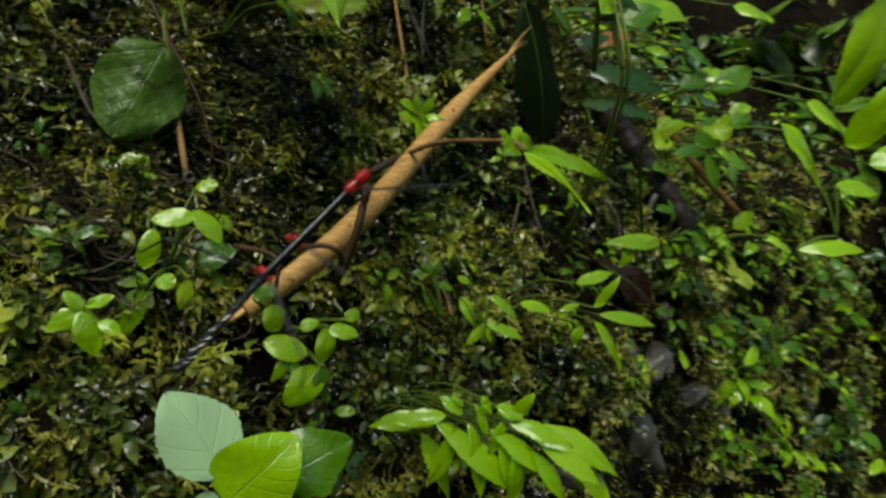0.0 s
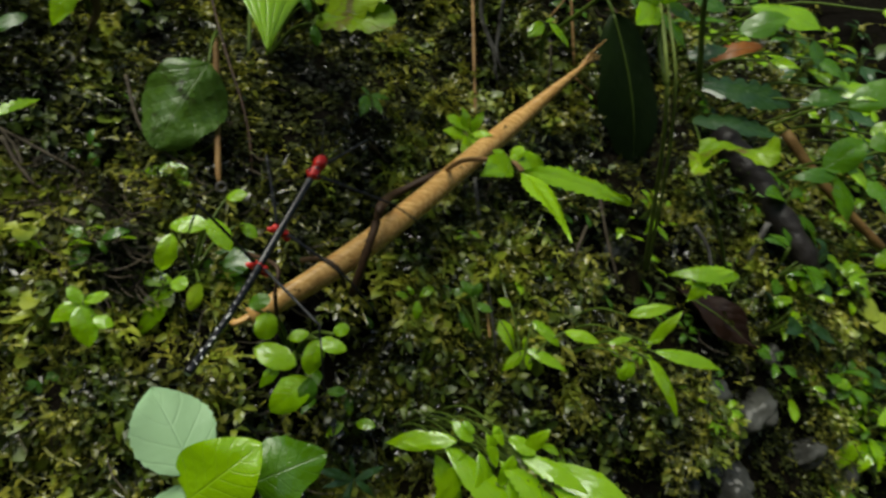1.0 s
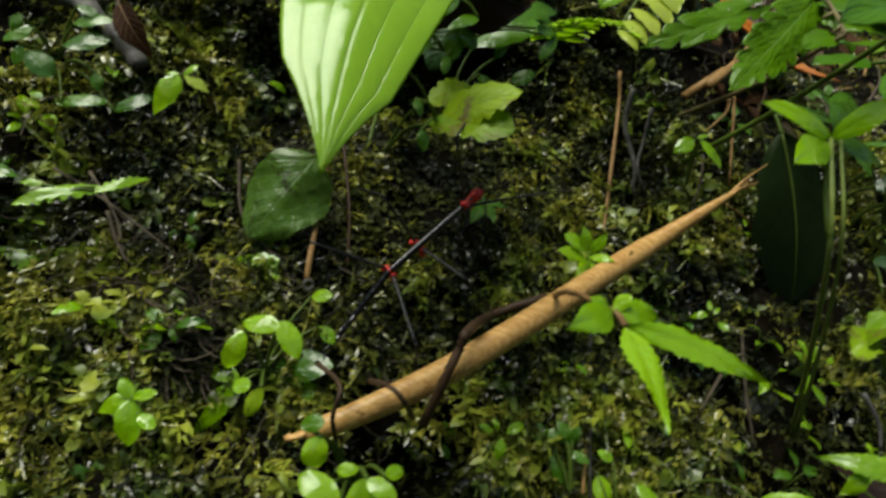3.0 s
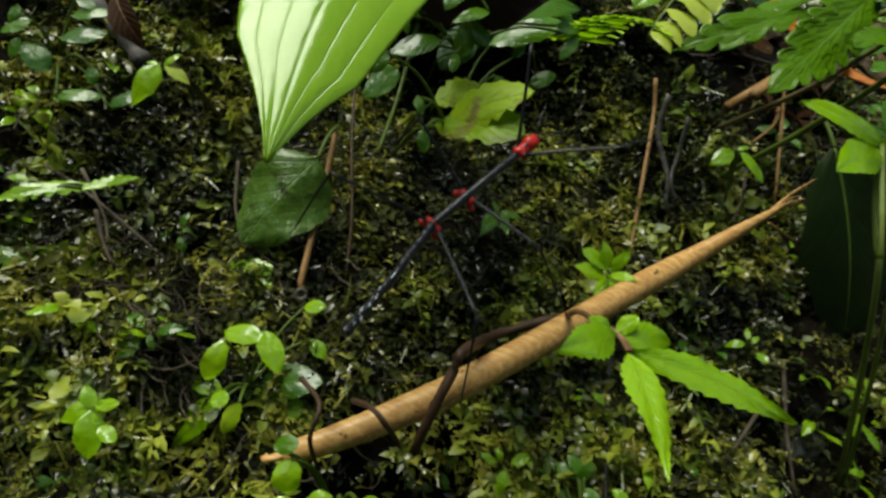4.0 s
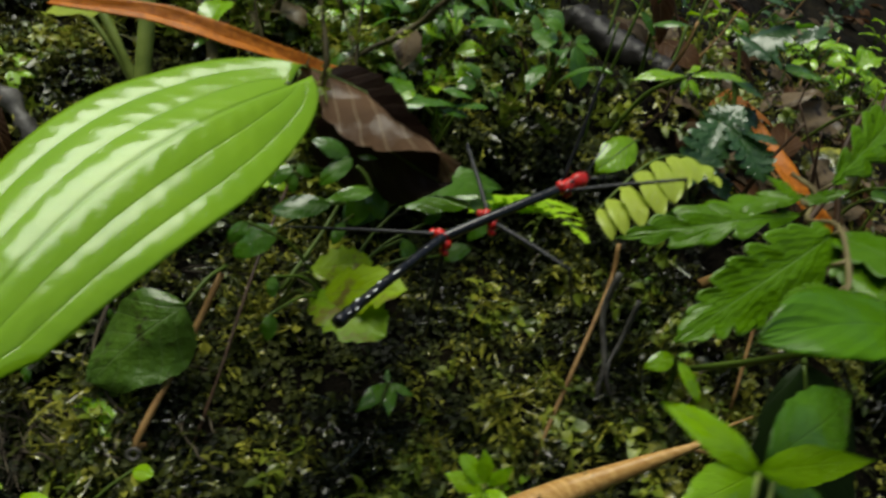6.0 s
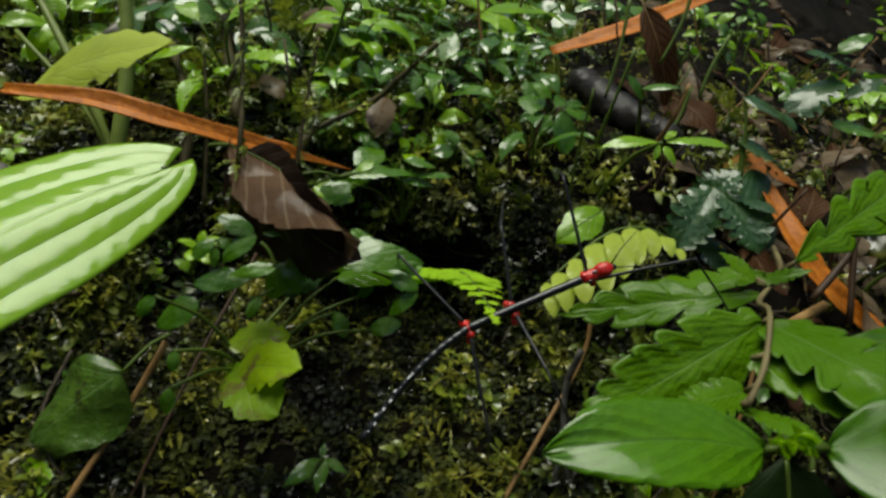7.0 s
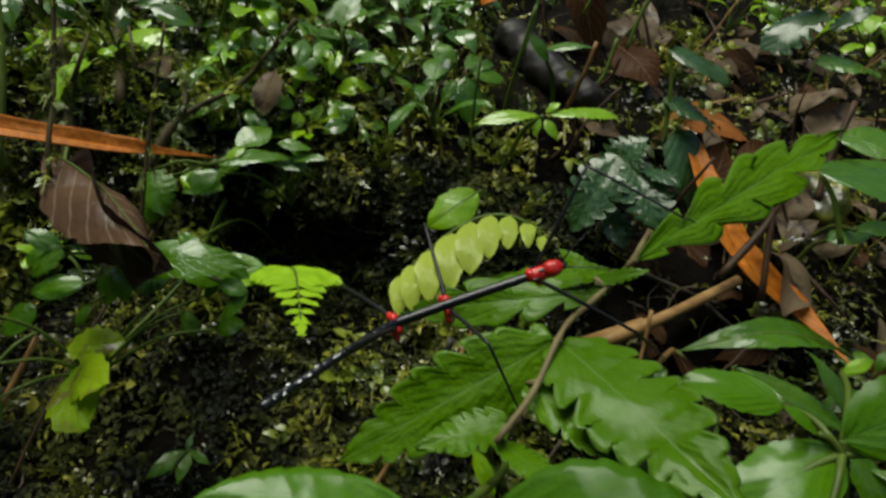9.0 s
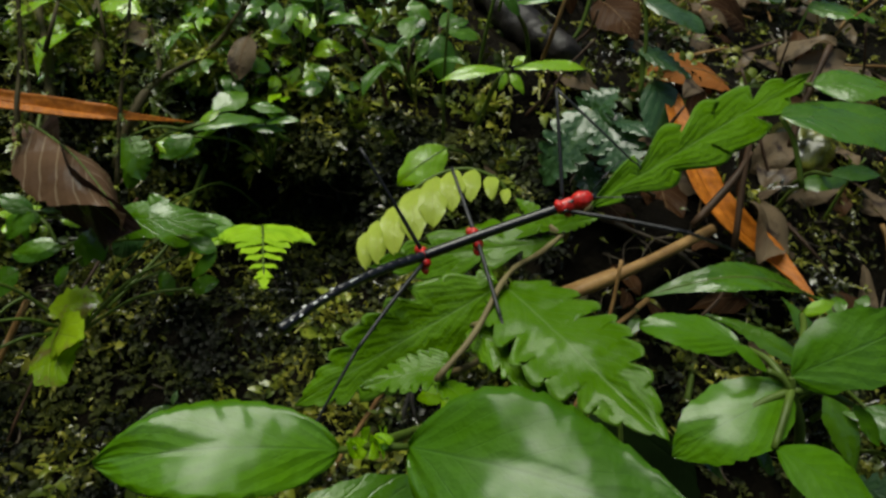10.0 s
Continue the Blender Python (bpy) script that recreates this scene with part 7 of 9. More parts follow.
            shin = part("tibia", tube_bm([(0, 0, 0), (lt * 0.5, 0, 0.0003), (lt, 0, 0)], 0.00056, 0.00034, 6), LEGS, insect)
            part("foot", tube_bm([(lt, 0, 0), (lt + 0.002, 0, 0.0006), (lt + 0.004, 0, 0.0002)], 0.0003, 0.0002, 5), LEGS, shin)
            legs[seg, side] = (thigh, shin)
    for ob in insect.children_recursive:
        ob.data.transform(Matrix.Diagonal((0.85, 0.85, 0.85, 1)))
    return insect, abdomen, legs


insect, abdomen, legs = build_insect()

# ---- what moves ----
def motions():
    walk(insect, [(0.0, pose(-0.0584, 0.2253, 0.4287, 64.3, -40.6, 32.8)), (0.1, pose(-0.0673, 0.2289, 0.4244, 61.8, -37.9, 35.3)), (0.2, pose(-0.0571, 0.2320, 0.4346, 65.3, -43.3, 34.0)), (0.3, pose(-0.0533, 0.2278, 0.4381, 67.5, -46.6, 33.6)), (0.4, pose(-0.0547, 0.2409, 0.4365, 64.8, -46.4, 38.3)), (0.5, pose(-0.0461, 0.2310, 0.4321, 49.3, -20.4, 59.2)), (0.6, pose(-0.0414, 0.2261, 0.4318, 45.2, -10.7, 73.5)), (0.7, pose(-0.0582, 0.2310, 0.4236, 49.6, -36.8, 61.9)), (0.8, pose(-0.0593, 0.2228, 0.4333, 37.7, -35.6, 83.5)), (0.9, pose(-0.0590, 0.2243, 0.4339, 39.7, -38.0, 80.1)), (1.0, pose(-0.0561, 0.2264, 0.4352, 41.8, -42.7, 77.1)), (1.5, pose(-0.0656, 0.2487, 0.4340, 59.9, -48.1, 48.4)), (2.0, pose(-0.0711, 0.2686, 0.4473, 51.8, -42.2, 59.6)), (2.5, pose(-0.0696, 0.2735, 0.4518, 62.4, -51.1, 46.5)), (3.0, pose(-0.0711, 0.2889, 0.4627, 55.1, -43.6, 54.0)), (3.2, pose(-0.0718, 0.2843, 0.4633, 52.1, -40.7, 58.5)), (3.5, pose(-0.0510, 0.2679, 0.4738, 48.6, -39.5, 64.7)), (3.8, pose(-0.0397, 0.2603, 0.4826, 45.7, -38.2, 69.7)), (4.0, pose(-0.0359, 0.2604, 0.4915, 42.9, -36.8, 74.5)), (4.3, pose(-0.0385, 0.2679, 0.5023, 39.7, -34.7, 80.0)), (4.5, pose(-0.0353, 0.2736, 0.5052, 43.7, -38.0, 73.2)), (5.0, pose(-0.0336, 0.2821, 0.5230, 49.4, -41.6, 63.8)), (5.5, pose(-0.0258, 0.2910, 0.5450, 48.7, -38.5, 64.1)), (6.0, pose(-0.0157, 0.2979, 0.5604, 45.3, -32.9, 69.7)), (6.2, pose(-0.0128, 0.3033, 0.5609, 45.9, -28.9, 68.3)), (7.3, pose(-0.0078, 0.3597, 0.5684, 53.6, -40.5, 55.4)), (7.5, pose(-0.0055, 0.3591, 0.5738, 52.9, -37.7, 55.5)), (8.0, pose(0.0033, 0.3601, 0.5846, 51.0, -28.1, 55.8)), (8.5, pose(0.0167, 0.3673, 0.5874, 50.1, -28.0, 58.2)), (9.0, pose(0.0239, 0.3696, 0.5843, 48.3, -31.4, 63.3)), (9.5, pose(0.0284, 0.3782, 0.5898, 48.2, -28.0, 62.8)), (10.0, pose(0.0401, 0.3830, 0.5959, 48.1, -30.3, 63.5))])
    walk(abdomen[0], [(0, pose(0.0000, 0.0000, 0.0000, -0.1, -34.8, -175.6)), (0.1, pose(0.0000, 0.0000, 0.0000, -0.1, -33.3, -174.4)), (0.2, pose(0.0000, 0.0000, 0.0000, -0.0, -31.1, -174.8)), (0.3, pose(0.0000, 0.0000, 0.0000, -0.2, -25.2, -176.0)), (0.4, pose(0.0000, 0.0000, 0.0000, -0.8, -7.8, -175.7)), (0.5, pose(0.0000, 0.0000, 0.0000, -0.9, 16.8, -174.9)), (0.6, pose(0.0000, 0.0000, 0.0000, -1.0, 20.2, -176.4)), (0.7, pose(0.0000, 0.0000, 0.0000, -0.8, 1.3, -178.7)), (0.8, pose(0.0000, 0.0000, 0.0000, -0.2, -10.9, -179.5)), (0.9, pose(0.0000, 0.0000, 0.0000, -0.0, -12.6, -179.6)), (1.0, pose(0.0000, 0.0000, 0.0000, -0.0, -12.4, -179.8)), (1.5, pose(0.0000, 0.0000, 0.0000, 0.1, -16.8, -174.5)), (2.0, pose(0.0000, 0.0000, 0.0000, 0.0, 6.3, -172.0)), (2.5, pose(0.0000, 0.0000, 0.0000, 0.0, 8.6, -171.9)), (3.0, pose(0.0000, 0.0000, 0.0000, 0.0, 13.8, -172.8)), (3.2, pose(0.0000, 0.0000, 0.0000, -0.0, 15.2, -172.7)), (3.7, pose(0.0000, 0.0000, 0.0000, 0.4, 6.4, -169.6)), (4.3, pose(0.0000, 0.0000, 0.0000, -0.0, -13.8, -164.8)), (4.5, pose(0.0000, 0.0000, 0.0000, 0.0, -14.3, -164.7)), (5.0, pose(0.0000, 0.0000, 0.0000, 0.0, -25.0, -167.3)), (5.5, pose(0.0000, 0.0000, 0.0000, 0.0, -30.2, -162.3)), (6.0, pose(0.0000, 0.0000, 0.0000, 0.1, -21.0, -160.5)), (6.2, pose(0.0000, 0.0000, 0.0000, 0.1, -23.8, -158.7)), (6.8, pose(0.0000, 0.0000, 0.0000, 1.0, -7.5, -164.8)), (7.3, pose(0.0000, 0.0000, 0.0000, 0.4, 1.6, -167.4)), (7.5, pose(0.0000, 0.0000, 0.0000, 0.4, -6.5, -163.1)), (8.0, pose(0.0000, 0.0000, 0.0000, 0.0, 8.1, -168.8)), (8.5, pose(0.0000, 0.0000, 0.0000, 0.0, -28.4, -154.1)), (9.0, pose(0.0000, 0.0000, 0.0000, 0.0, -38.1, -152.8)), (9.5, pose(0.0000, 0.0000, 0.0000, 0.0, -26.3, -159.8)), (10.0, pose(0.0000, 0.0000, 0.0000, -0.0, -29.7, -169.0))])
    walk(abdomen[1], [(0, pose(-0.0079, -0.0006, 0.0055, -0.1, -35.2, -176.2)), (0.1, pose(-0.0080, -0.0008, 0.0053, -0.0, -34.1, -175.4)), (0.2, pose(-0.0082, -0.0007, 0.0050, -0.0, -32.4, -176.0)), (0.3, pose(-0.0087, -0.0006, 0.0041, -0.3, -26.5, -176.9)), (0.4, pose(-0.0095, -0.0007, 0.0013, -1.0, -8.8, -176.2)), (0.5, pose(-0.0092, -0.0008, -0.0028, -1.0, 16.2, -175.1)), (0.6, pose(-0.0090, -0.0006, -0.0033, -1.0, 19.5, -176.6)), (0.7, pose(-0.0096, -0.0002, -0.0002, -0.7, -0.2, -178.9)), (0.8, pose(-0.0094, -0.0001, 0.0018, -0.2, -12.7, -179.8)), (0.9, pose(-0.0094, -0.0001, 0.0021, -0.0, -14.3, 179.7)), (1.0, pose(-0.0094, -0.0000, 0.0021, -0.0, -14.0, 179.1)), (1.5, pose(-0.0092, -0.0009, 0.0028, 0.0, -17.7, -176.4)), (2.0, pose(-0.0095, -0.0013, -0.0011, -0.0, 6.2, -174.4)), (2.5, pose(-0.0094, -0.0013, -0.0014, -0.1, 8.5, -174.4)), (3.0, pose(-0.0093, -0.0012, -0.0023, -0.1, 13.9, -172.1)), (3.2, pose(-0.0092, -0.0012, -0.0025, -0.0, 15.3, -171.6)), (3.7, pose(-0.0094, -0.0017, -0.0011, 0.3, 5.8, -169.3)), (4.3, pose(-0.0090, -0.0024, 0.0023, -0.0, -15.7, -166.2)), (4.5, pose(-0.0090, -0.0025, 0.0024, 0.0, -16.1, -166.0)), (5.0, pose(-0.0085, -0.0019, 0.0041, 0.0, -26.1, -167.7)), (5.5, pose(-0.0079, -0.0025, 0.0048, 0.0, -31.6, -160.7)), (6.0, pose(-0.0084, -0.0030, 0.0034, 0.1, -21.7, -159.6)), (6.2, pose(-0.0082, -0.0032, 0.0039, 0.1, -23.6, -157.6)), (6.8, pose(-0.0092, -0.0025, 0.0013, 0.6, -5.4, -160.4)), (7.3, pose(-0.0094, -0.0021, -0.0003, 0.4, 4.2, -161.0)), (7.5, pose(-0.0091, -0.0028, 0.0011, 0.4, -4.6, -157.2)), (8.0, pose(-0.0093, -0.0019, -0.0014, 0.0, 11.2, -162.1)), (8.5, pose(-0.0076, -0.0037, 0.0046, 0.0, -26.6, -152.2)), (9.0, pose(-0.0067, -0.0035, 0.0059, 0.0, -35.5, -152.9)), (9.5, pose(-0.0081, -0.0030, 0.0043, -0.0, -24.1, -156.1)), (10.0, pose(-0.0082, -0.0016, 0.0048, -0.0, -28.8, -164.6))])
    walk(abdomen[2], [(0, pose(-0.0157, -0.0011, 0.0110, -0.0, -35.7, -177.0)), (0.1, pose(-0.0159, -0.0014, 0.0107, -0.0, -35.2, -176.6)), (0.2, pose(-0.0163, -0.0013, 0.0101, -0.0, -33.8, -177.4)), (0.3, pose(-0.0173, -0.0011, 0.0084, -0.4, -27.9, -178.1)), (0.4, pose(-0.0190, -0.0014, 0.0028, -1.1, -10.0, -176.8)), (0.5, pose(-0.0183, -0.0016, -0.0055, -1.1, 15.6, -175.4)), (0.6, pose(-0.0180, -0.0011, -0.0065, -1.0, 18.7, -176.9)), (0.7, pose(-0.0192, -0.0004, -0.0002, -0.7, -1.9, -179.1)), (0.8, pose(-0.0188, -0.0001, 0.0039, -0.2, -14.7, 179.9)), (0.9, pose(-0.0187, -0.0000, 0.0045, -0.0, -16.2, 179.0)), (1.0, pose(-0.0187, 0.0001, 0.0044, -0.0, -15.9, 178.0)), (1.5, pose(-0.0183, -0.0015, 0.0057, -0.0, -18.7, -178.3)), (2.0, pose(-0.0190, -0.0023, -0.0021, -0.0, 6.1, -177.0)), (2.5, pose(-0.0189, -0.0023, -0.0029, -0.1, 8.5, -176.9)), (3.0, pose(-0.0185, -0.0025, -0.0046, -0.1, 14.1, -171.8)), (3.2, pose(-0.0184, -0.0025, -0.0050, -0.1, 15.5, -170.7)), (3.7, pose(-0.0188, -0.0035, -0.0020, 0.1, 5.1, -169.2)), (4.3, pose(-0.0180, -0.0047, 0.0049, 0.0, -17.8, -167.6)), (4.5, pose(-0.0179, -0.0047, 0.0050, 0.0, -18.2, -167.3)), (5.0, pose(-0.0169, -0.0038, 0.0083, 0.0, -27.3, -168.2)), (5.5, pose(-0.0156, -0.0052, 0.0099, 0.0, -33.0, -159.0)), (6.0, pose(-0.0168, -0.0061, 0.0070, 0.0, -22.5, -158.8)), (6.2, pose(-0.0163, -0.0065, 0.0077, 0.0, -23.6, -156.6)), (6.8, pose(-0.0182, -0.0057, 0.0022, 0.3, -3.6, -156.6)), (7.3, pose(-0.0184, -0.0052, -0.0010, 0.4, 6.6, -154.9)), (7.5, pose(-0.0180, -0.0065, 0.0019, 0.4, -2.8, -150.9)), (8.0, pose(-0.0183, -0.0047, -0.0032, 0.0, 14.4, -154.7)), (8.5, pose(-0.0152, -0.0077, 0.0089, 0.0, -24.8, -150.5)), (9.0, pose(-0.0137, -0.0070, 0.0115, -0.0, -33.1, -153.0)), (9.5, pose(-0.0161, -0.0065, 0.0082, -0.0, -22.0, -152.7)), (10.0, pose(-0.0163, -0.0038, 0.0094, -0.0, -27.7, -160.0))])
    walk(abdomen[3], [(0, pose(-0.0235, -0.0015, 0.0166, -0.0, -36.3, -177.9)), (0.1, pose(-0.0238, -0.0019, 0.0162, -0.0, -36.3, -178.0)), (0.2, pose(-0.0243, -0.0017, 0.0154, -0.1, -35.3, -179.1)), (0.3, pose(-0.0257, -0.0014, 0.0129, -0.5, -29.5, -179.5)), (0.4, pose(-0.0284, -0.0019, 0.0044, -1.4, -11.2, -177.6)), (0.5, pose(-0.0276, -0.0024, -0.0080, -1.2, 14.9, -175.8)), (0.6, pose(-0.0271, -0.0016, -0.0096, -0.9, 17.9, -177.2)), (0.7, pose(-0.0288, -0.0006, 0.0001, -0.6, -3.7, -179.4)), (0.8, pose(-0.0281, -0.0001, 0.0064, -0.1, -16.8, 179.4)), (0.9, pose(-0.0279, 0.0001, 0.0072, 0.0, -18.3, 178.1)), (1.0, pose(-0.0279, 0.0004, 0.0070, 0.0, -18.0, 176.6)), (1.5, pose(-0.0274, -0.0017, 0.0088, -0.0, -19.7, 179.5)), (2.0, pose(-0.0285, -0.0028, -0.0031, -0.0, 5.9, -179.9)), (2.5, pose(-0.0283, -0.0028, -0.0043, -0.2, 8.4, -179.4)), (3.0, pose(-0.0277, -0.0038, -0.0069, -0.2, 14.1, -171.5)), (3.2, pose(-0.0275, -0.0040, -0.0076, -0.1, 15.5, -170.0)), (3.7, pose(-0.0282, -0.0053, -0.0029, -0.0, 4.3, -169.2)), (4.3, pose(-0.0269, -0.0066, 0.0078, 0.0, -20.2, -169.2)), (4.5, pose(-0.0268, -0.0067, 0.0080, 0.0, -20.4, -168.9)), (5.0, pose(-0.0253, -0.0055, 0.0127, 0.0, -28.5, -168.8)), (5.5, pose(-0.0232, -0.0081, 0.0151, 0.0, -34.4, -157.0)), (6.0, pose(-0.0251, -0.0093, 0.0107, 0.0, -23.4, -158.0)), (6.2, pose(-0.0244, -0.0100, 0.0116, 0.0, -23.6, -155.5)), (6.8, pose(-0.0270, -0.0095, 0.0028, -0.1, -2.1, -153.2)), (7.3, pose(-0.0271, -0.0093, -0.0021, 0.5, 8.6, -149.1)), (7.5, pose(-0.0263, -0.0112, 0.0023, 0.5, -0.8, -144.3)), (8.0, pose(-0.0267, -0.0087, -0.0056, 0.0, 17.4, -146.8)), (8.5, pose(-0.0228, -0.0120, 0.0129, -0.0, -23.2, -148.9)), (9.0, pose(-0.0209, -0.0107, 0.0167, -0.0, -31.0, -153.1)), (9.5, pose(-0.0240, -0.0106, 0.0118, -0.0, -19.9, -149.7)), (10.0, pose(-0.0243, -0.0067, 0.0138, -0.0, -26.4, -155.2))])
    walk(abdomen[4], [(0, pose(-0.0312, -0.0018, 0.0223, -0.0, -36.9, -178.8)), (0.1, pose(-0.0315, -0.0022, 0.0219, -0.0, -37.5, -179.5)), (0.2, pose(-0.0321, -0.0018, 0.0210, -0.1, -36.9, 179.1)), (0.3, pose(-0.0341, -0.0014, 0.0176, -0.6, -31.3, 179.0)), (0.4, pose(-0.0378, -0.0023, 0.0063, -1.6, -12.7, -178.4)), (0.5, pose(-0.0368, -0.0030, -0.0105, -1.3, 14.1, -176.2)), (0.6, pose(-0.0362, -0.0021, -0.0126, -0.9, 16.9, -177.5)), (0.7, pose(-0.0384, -0.0007, 0.0007, -0.6, -5.7, -179.8)), (0.8, pose(-0.0373, -0.0000, 0.0092, -0.1, -19.1, 178.9)), (0.9, pose(-0.0370, 0.0004, 0.0102, 0.0, -20.6, 177.0)), (1.0, pose(-0.0371, 0.0010, 0.0100, 0.0, -20.2, 175.1)), (1.5, pose(-0.0364, -0.0016, 0.0120, -0.0, -20.8, 177.0)), (2.0, pose(-0.0380, -0.0028, -0.0041, 0.0, 5.7, 176.6)), (2.5, pose(-0.0378, -0.0029, -0.0057, -0.3, 8.3, 178.0)), (3.0, pose(-0.0369, -0.0052, -0.0093, -0.2, 14.2, -171.3)), (3.2, pose(-0.0366, -0.0056, -0.0102, -0.1, 15.6, -169.5)), (3.7, pose(-0.0376, -0.0071, -0.0036, -0.3, 3.4, -169.4)), (4.3, pose(-0.0358, -0.0083, 0.0111, 0.0, -22.6, -171.0)), (4.5, pose(-0.0357, -0.0084, 0.0114, 0.0, -22.7, -170.6)), (5.0, pose(-0.0336, -0.0071, 0.0173, 0.0, -29.8, -169.5)), (5.5, pose(-0.0304, -0.0112, 0.0205, 0.0, -36.0, -154.8)), (6.0, pose(-0.0333, -0.0126, 0.0145, -0.0, -24.3, -157.0)), (6.2, pose(-0.0324, -0.0137, 0.0154, -0.0, -23.5, -154.4)), (6.8, pose(-0.0356, -0.0138, 0.0031, -0.4, -0.8, -150.2)), (7.3, pose(-0.0352, -0.0141, -0.0035, 0.7, 10.5, -143.6)), (7.5, pose(-0.0341, -0.0168, 0.0025, 0.7, 1.2, -137.5)), (8.0, pose(-0.0344, -0.0137, -0.0085, -0.0, 20.1, -138.7)), (8.5, pose(-0.0303, -0.0166, 0.0167, -0.0, -21.6, -147.5)), (9.0, pose(-0.0282, -0.0144, 0.0217, -0.0, -29.0, -153.1)), (9.5, pose(-0.0318, -0.0151, 0.0150, -0.0, -17.9, -147.0)), (10.0, pose(-0.0321, -0.0104, 0.0181, -0.0, -24.9, -150.4))])
    walk(legs["front", 1][0], [(0, pose(0.0429, 0.0013, -0.0004, 0.0, -30.9, 44.9)), (0.1, pose(0.0429, 0.0013, -0.0004, 0.2, -32.6, 44.6)), (0.2, pose(0.0429, 0.0013, -0.0004, -0.1, -33.3, 45.0)), (0.3, pose(0.0429, 0.0013, -0.0004, -1.1, -37.2, 46.9)), (0.4, pose(0.0429, 0.0013, -0.0004, -4.2, -47.8, 51.9)), (0.5, pose(0.0429, 0.0013, -0.0004, -4.5, -55.1, 52.3)), (0.6, pose(0.0429, 0.0013, -0.0004, 21.6, -32.9, 21.6)), (0.7, pose(0.0429, 0.0013, -0.0004, 34.9, 0.9, -2.3)), (0.8, pose(0.0429, 0.0013, -0.0004, 34.0, 7.3, -13.7)), (0.9, pose(0.0429, 0.0013, -0.0004, 32.9, 10.0, -20.2)), (1, pose(0.0429, 0.0013, -0.0004, 32.4, 13.2, -22.8)), (1.5, pose(0.0429, 0.0013, -0.0004, 36.0, -14.3, -9.8)), (2, pose(0.0429, 0.0013, -0.0004, -11.8, -69.6, 77.7)), (2.5, pose(0.0429, 0.0013, -0.0004, -7.3, -65.2, 72.9)), (3, pose(0.0429, 0.0013, -0.0004, -1.3, -60.5, 66.2)), (3.2, pose(0.0429, 0.0013, -0.0004, -0.7, -60.1, 65.6)), (3.7, pose(0.0429, 0.0013, -0.0004, 13.8, -48.6, 49.0)), (4.3, pose(0.0429, 0.0013, -0.0004, 17.4, -32.7, 45.0)), (4.5, pose(0.0429, 0.0013, -0.0004, 16.2, -30.2, 47.3)), (5, pose(0.0429, 0.0013, -0.0004, 13.1, -24.5, 53.5)), (5.5, pose(0.0429, 0.0013, -0.0004, 11.8, -22.1, 56.5)), (6, pose(0.0429, 0.0013, -0.0004, 16.8, -38.7, 44.9)), (6.2, pose(0.0429, 0.0013, -0.0004, 12.1, -37.5, 52.3)), (6.5, pose(0.0429, 0.0013, -0.0004, 4.1, -31.3, 65.4)), (6.9, pose(0.0429, 0.0013, -0.0004, -0.8, -23.9, 74.6)), (7.3, pose(0.0429, 0.0013, -0.0004, -6.3, -17.5, 88.3)), (7.4, pose(0.0429, 0.0013, -0.0004, -6.1, -24.6, 87.6)), (7.5, pose(0.0429, 0.0013, -0.0004, -5.8, -31.7, 86.8)), (7.75, pose(0.0429, 0.0013, -0.0004, -8.4, -32.5, 91.8)), (8, pose(0.0429, 0.0013, -0.0004, -11.1, -33.1, 96.9)), (8.25, pose(0.0429, 0.0013, -0.0004, 4.8, -25.7, 68.7)), (8.5, pose(0.0429, 0.0013, -0.0004, 14.8, -13.6, 44.7)), (8.75, pose(0.0429, 0.0013, -0.0004, 15.5, -22.4, 42.2)), (9, pose(0.0429, 0.0013, -0.0004, 16.8, -31.1, 39.3)), (9.25, pose(0.0429, 0.0013, -0.0004, 12.4, -27.9, 47.8)), (9.5, pose(0.0429, 0.0013, -0.0004, 8.6, -24.3, 55.8)), (9.75, pose(0.0429, 0.0013, -0.0004, 5.2, -20.2, 63.9)), (10, pose(0.0429, 0.0013, -0.0004, 2.5, -15.8, 71.6))])
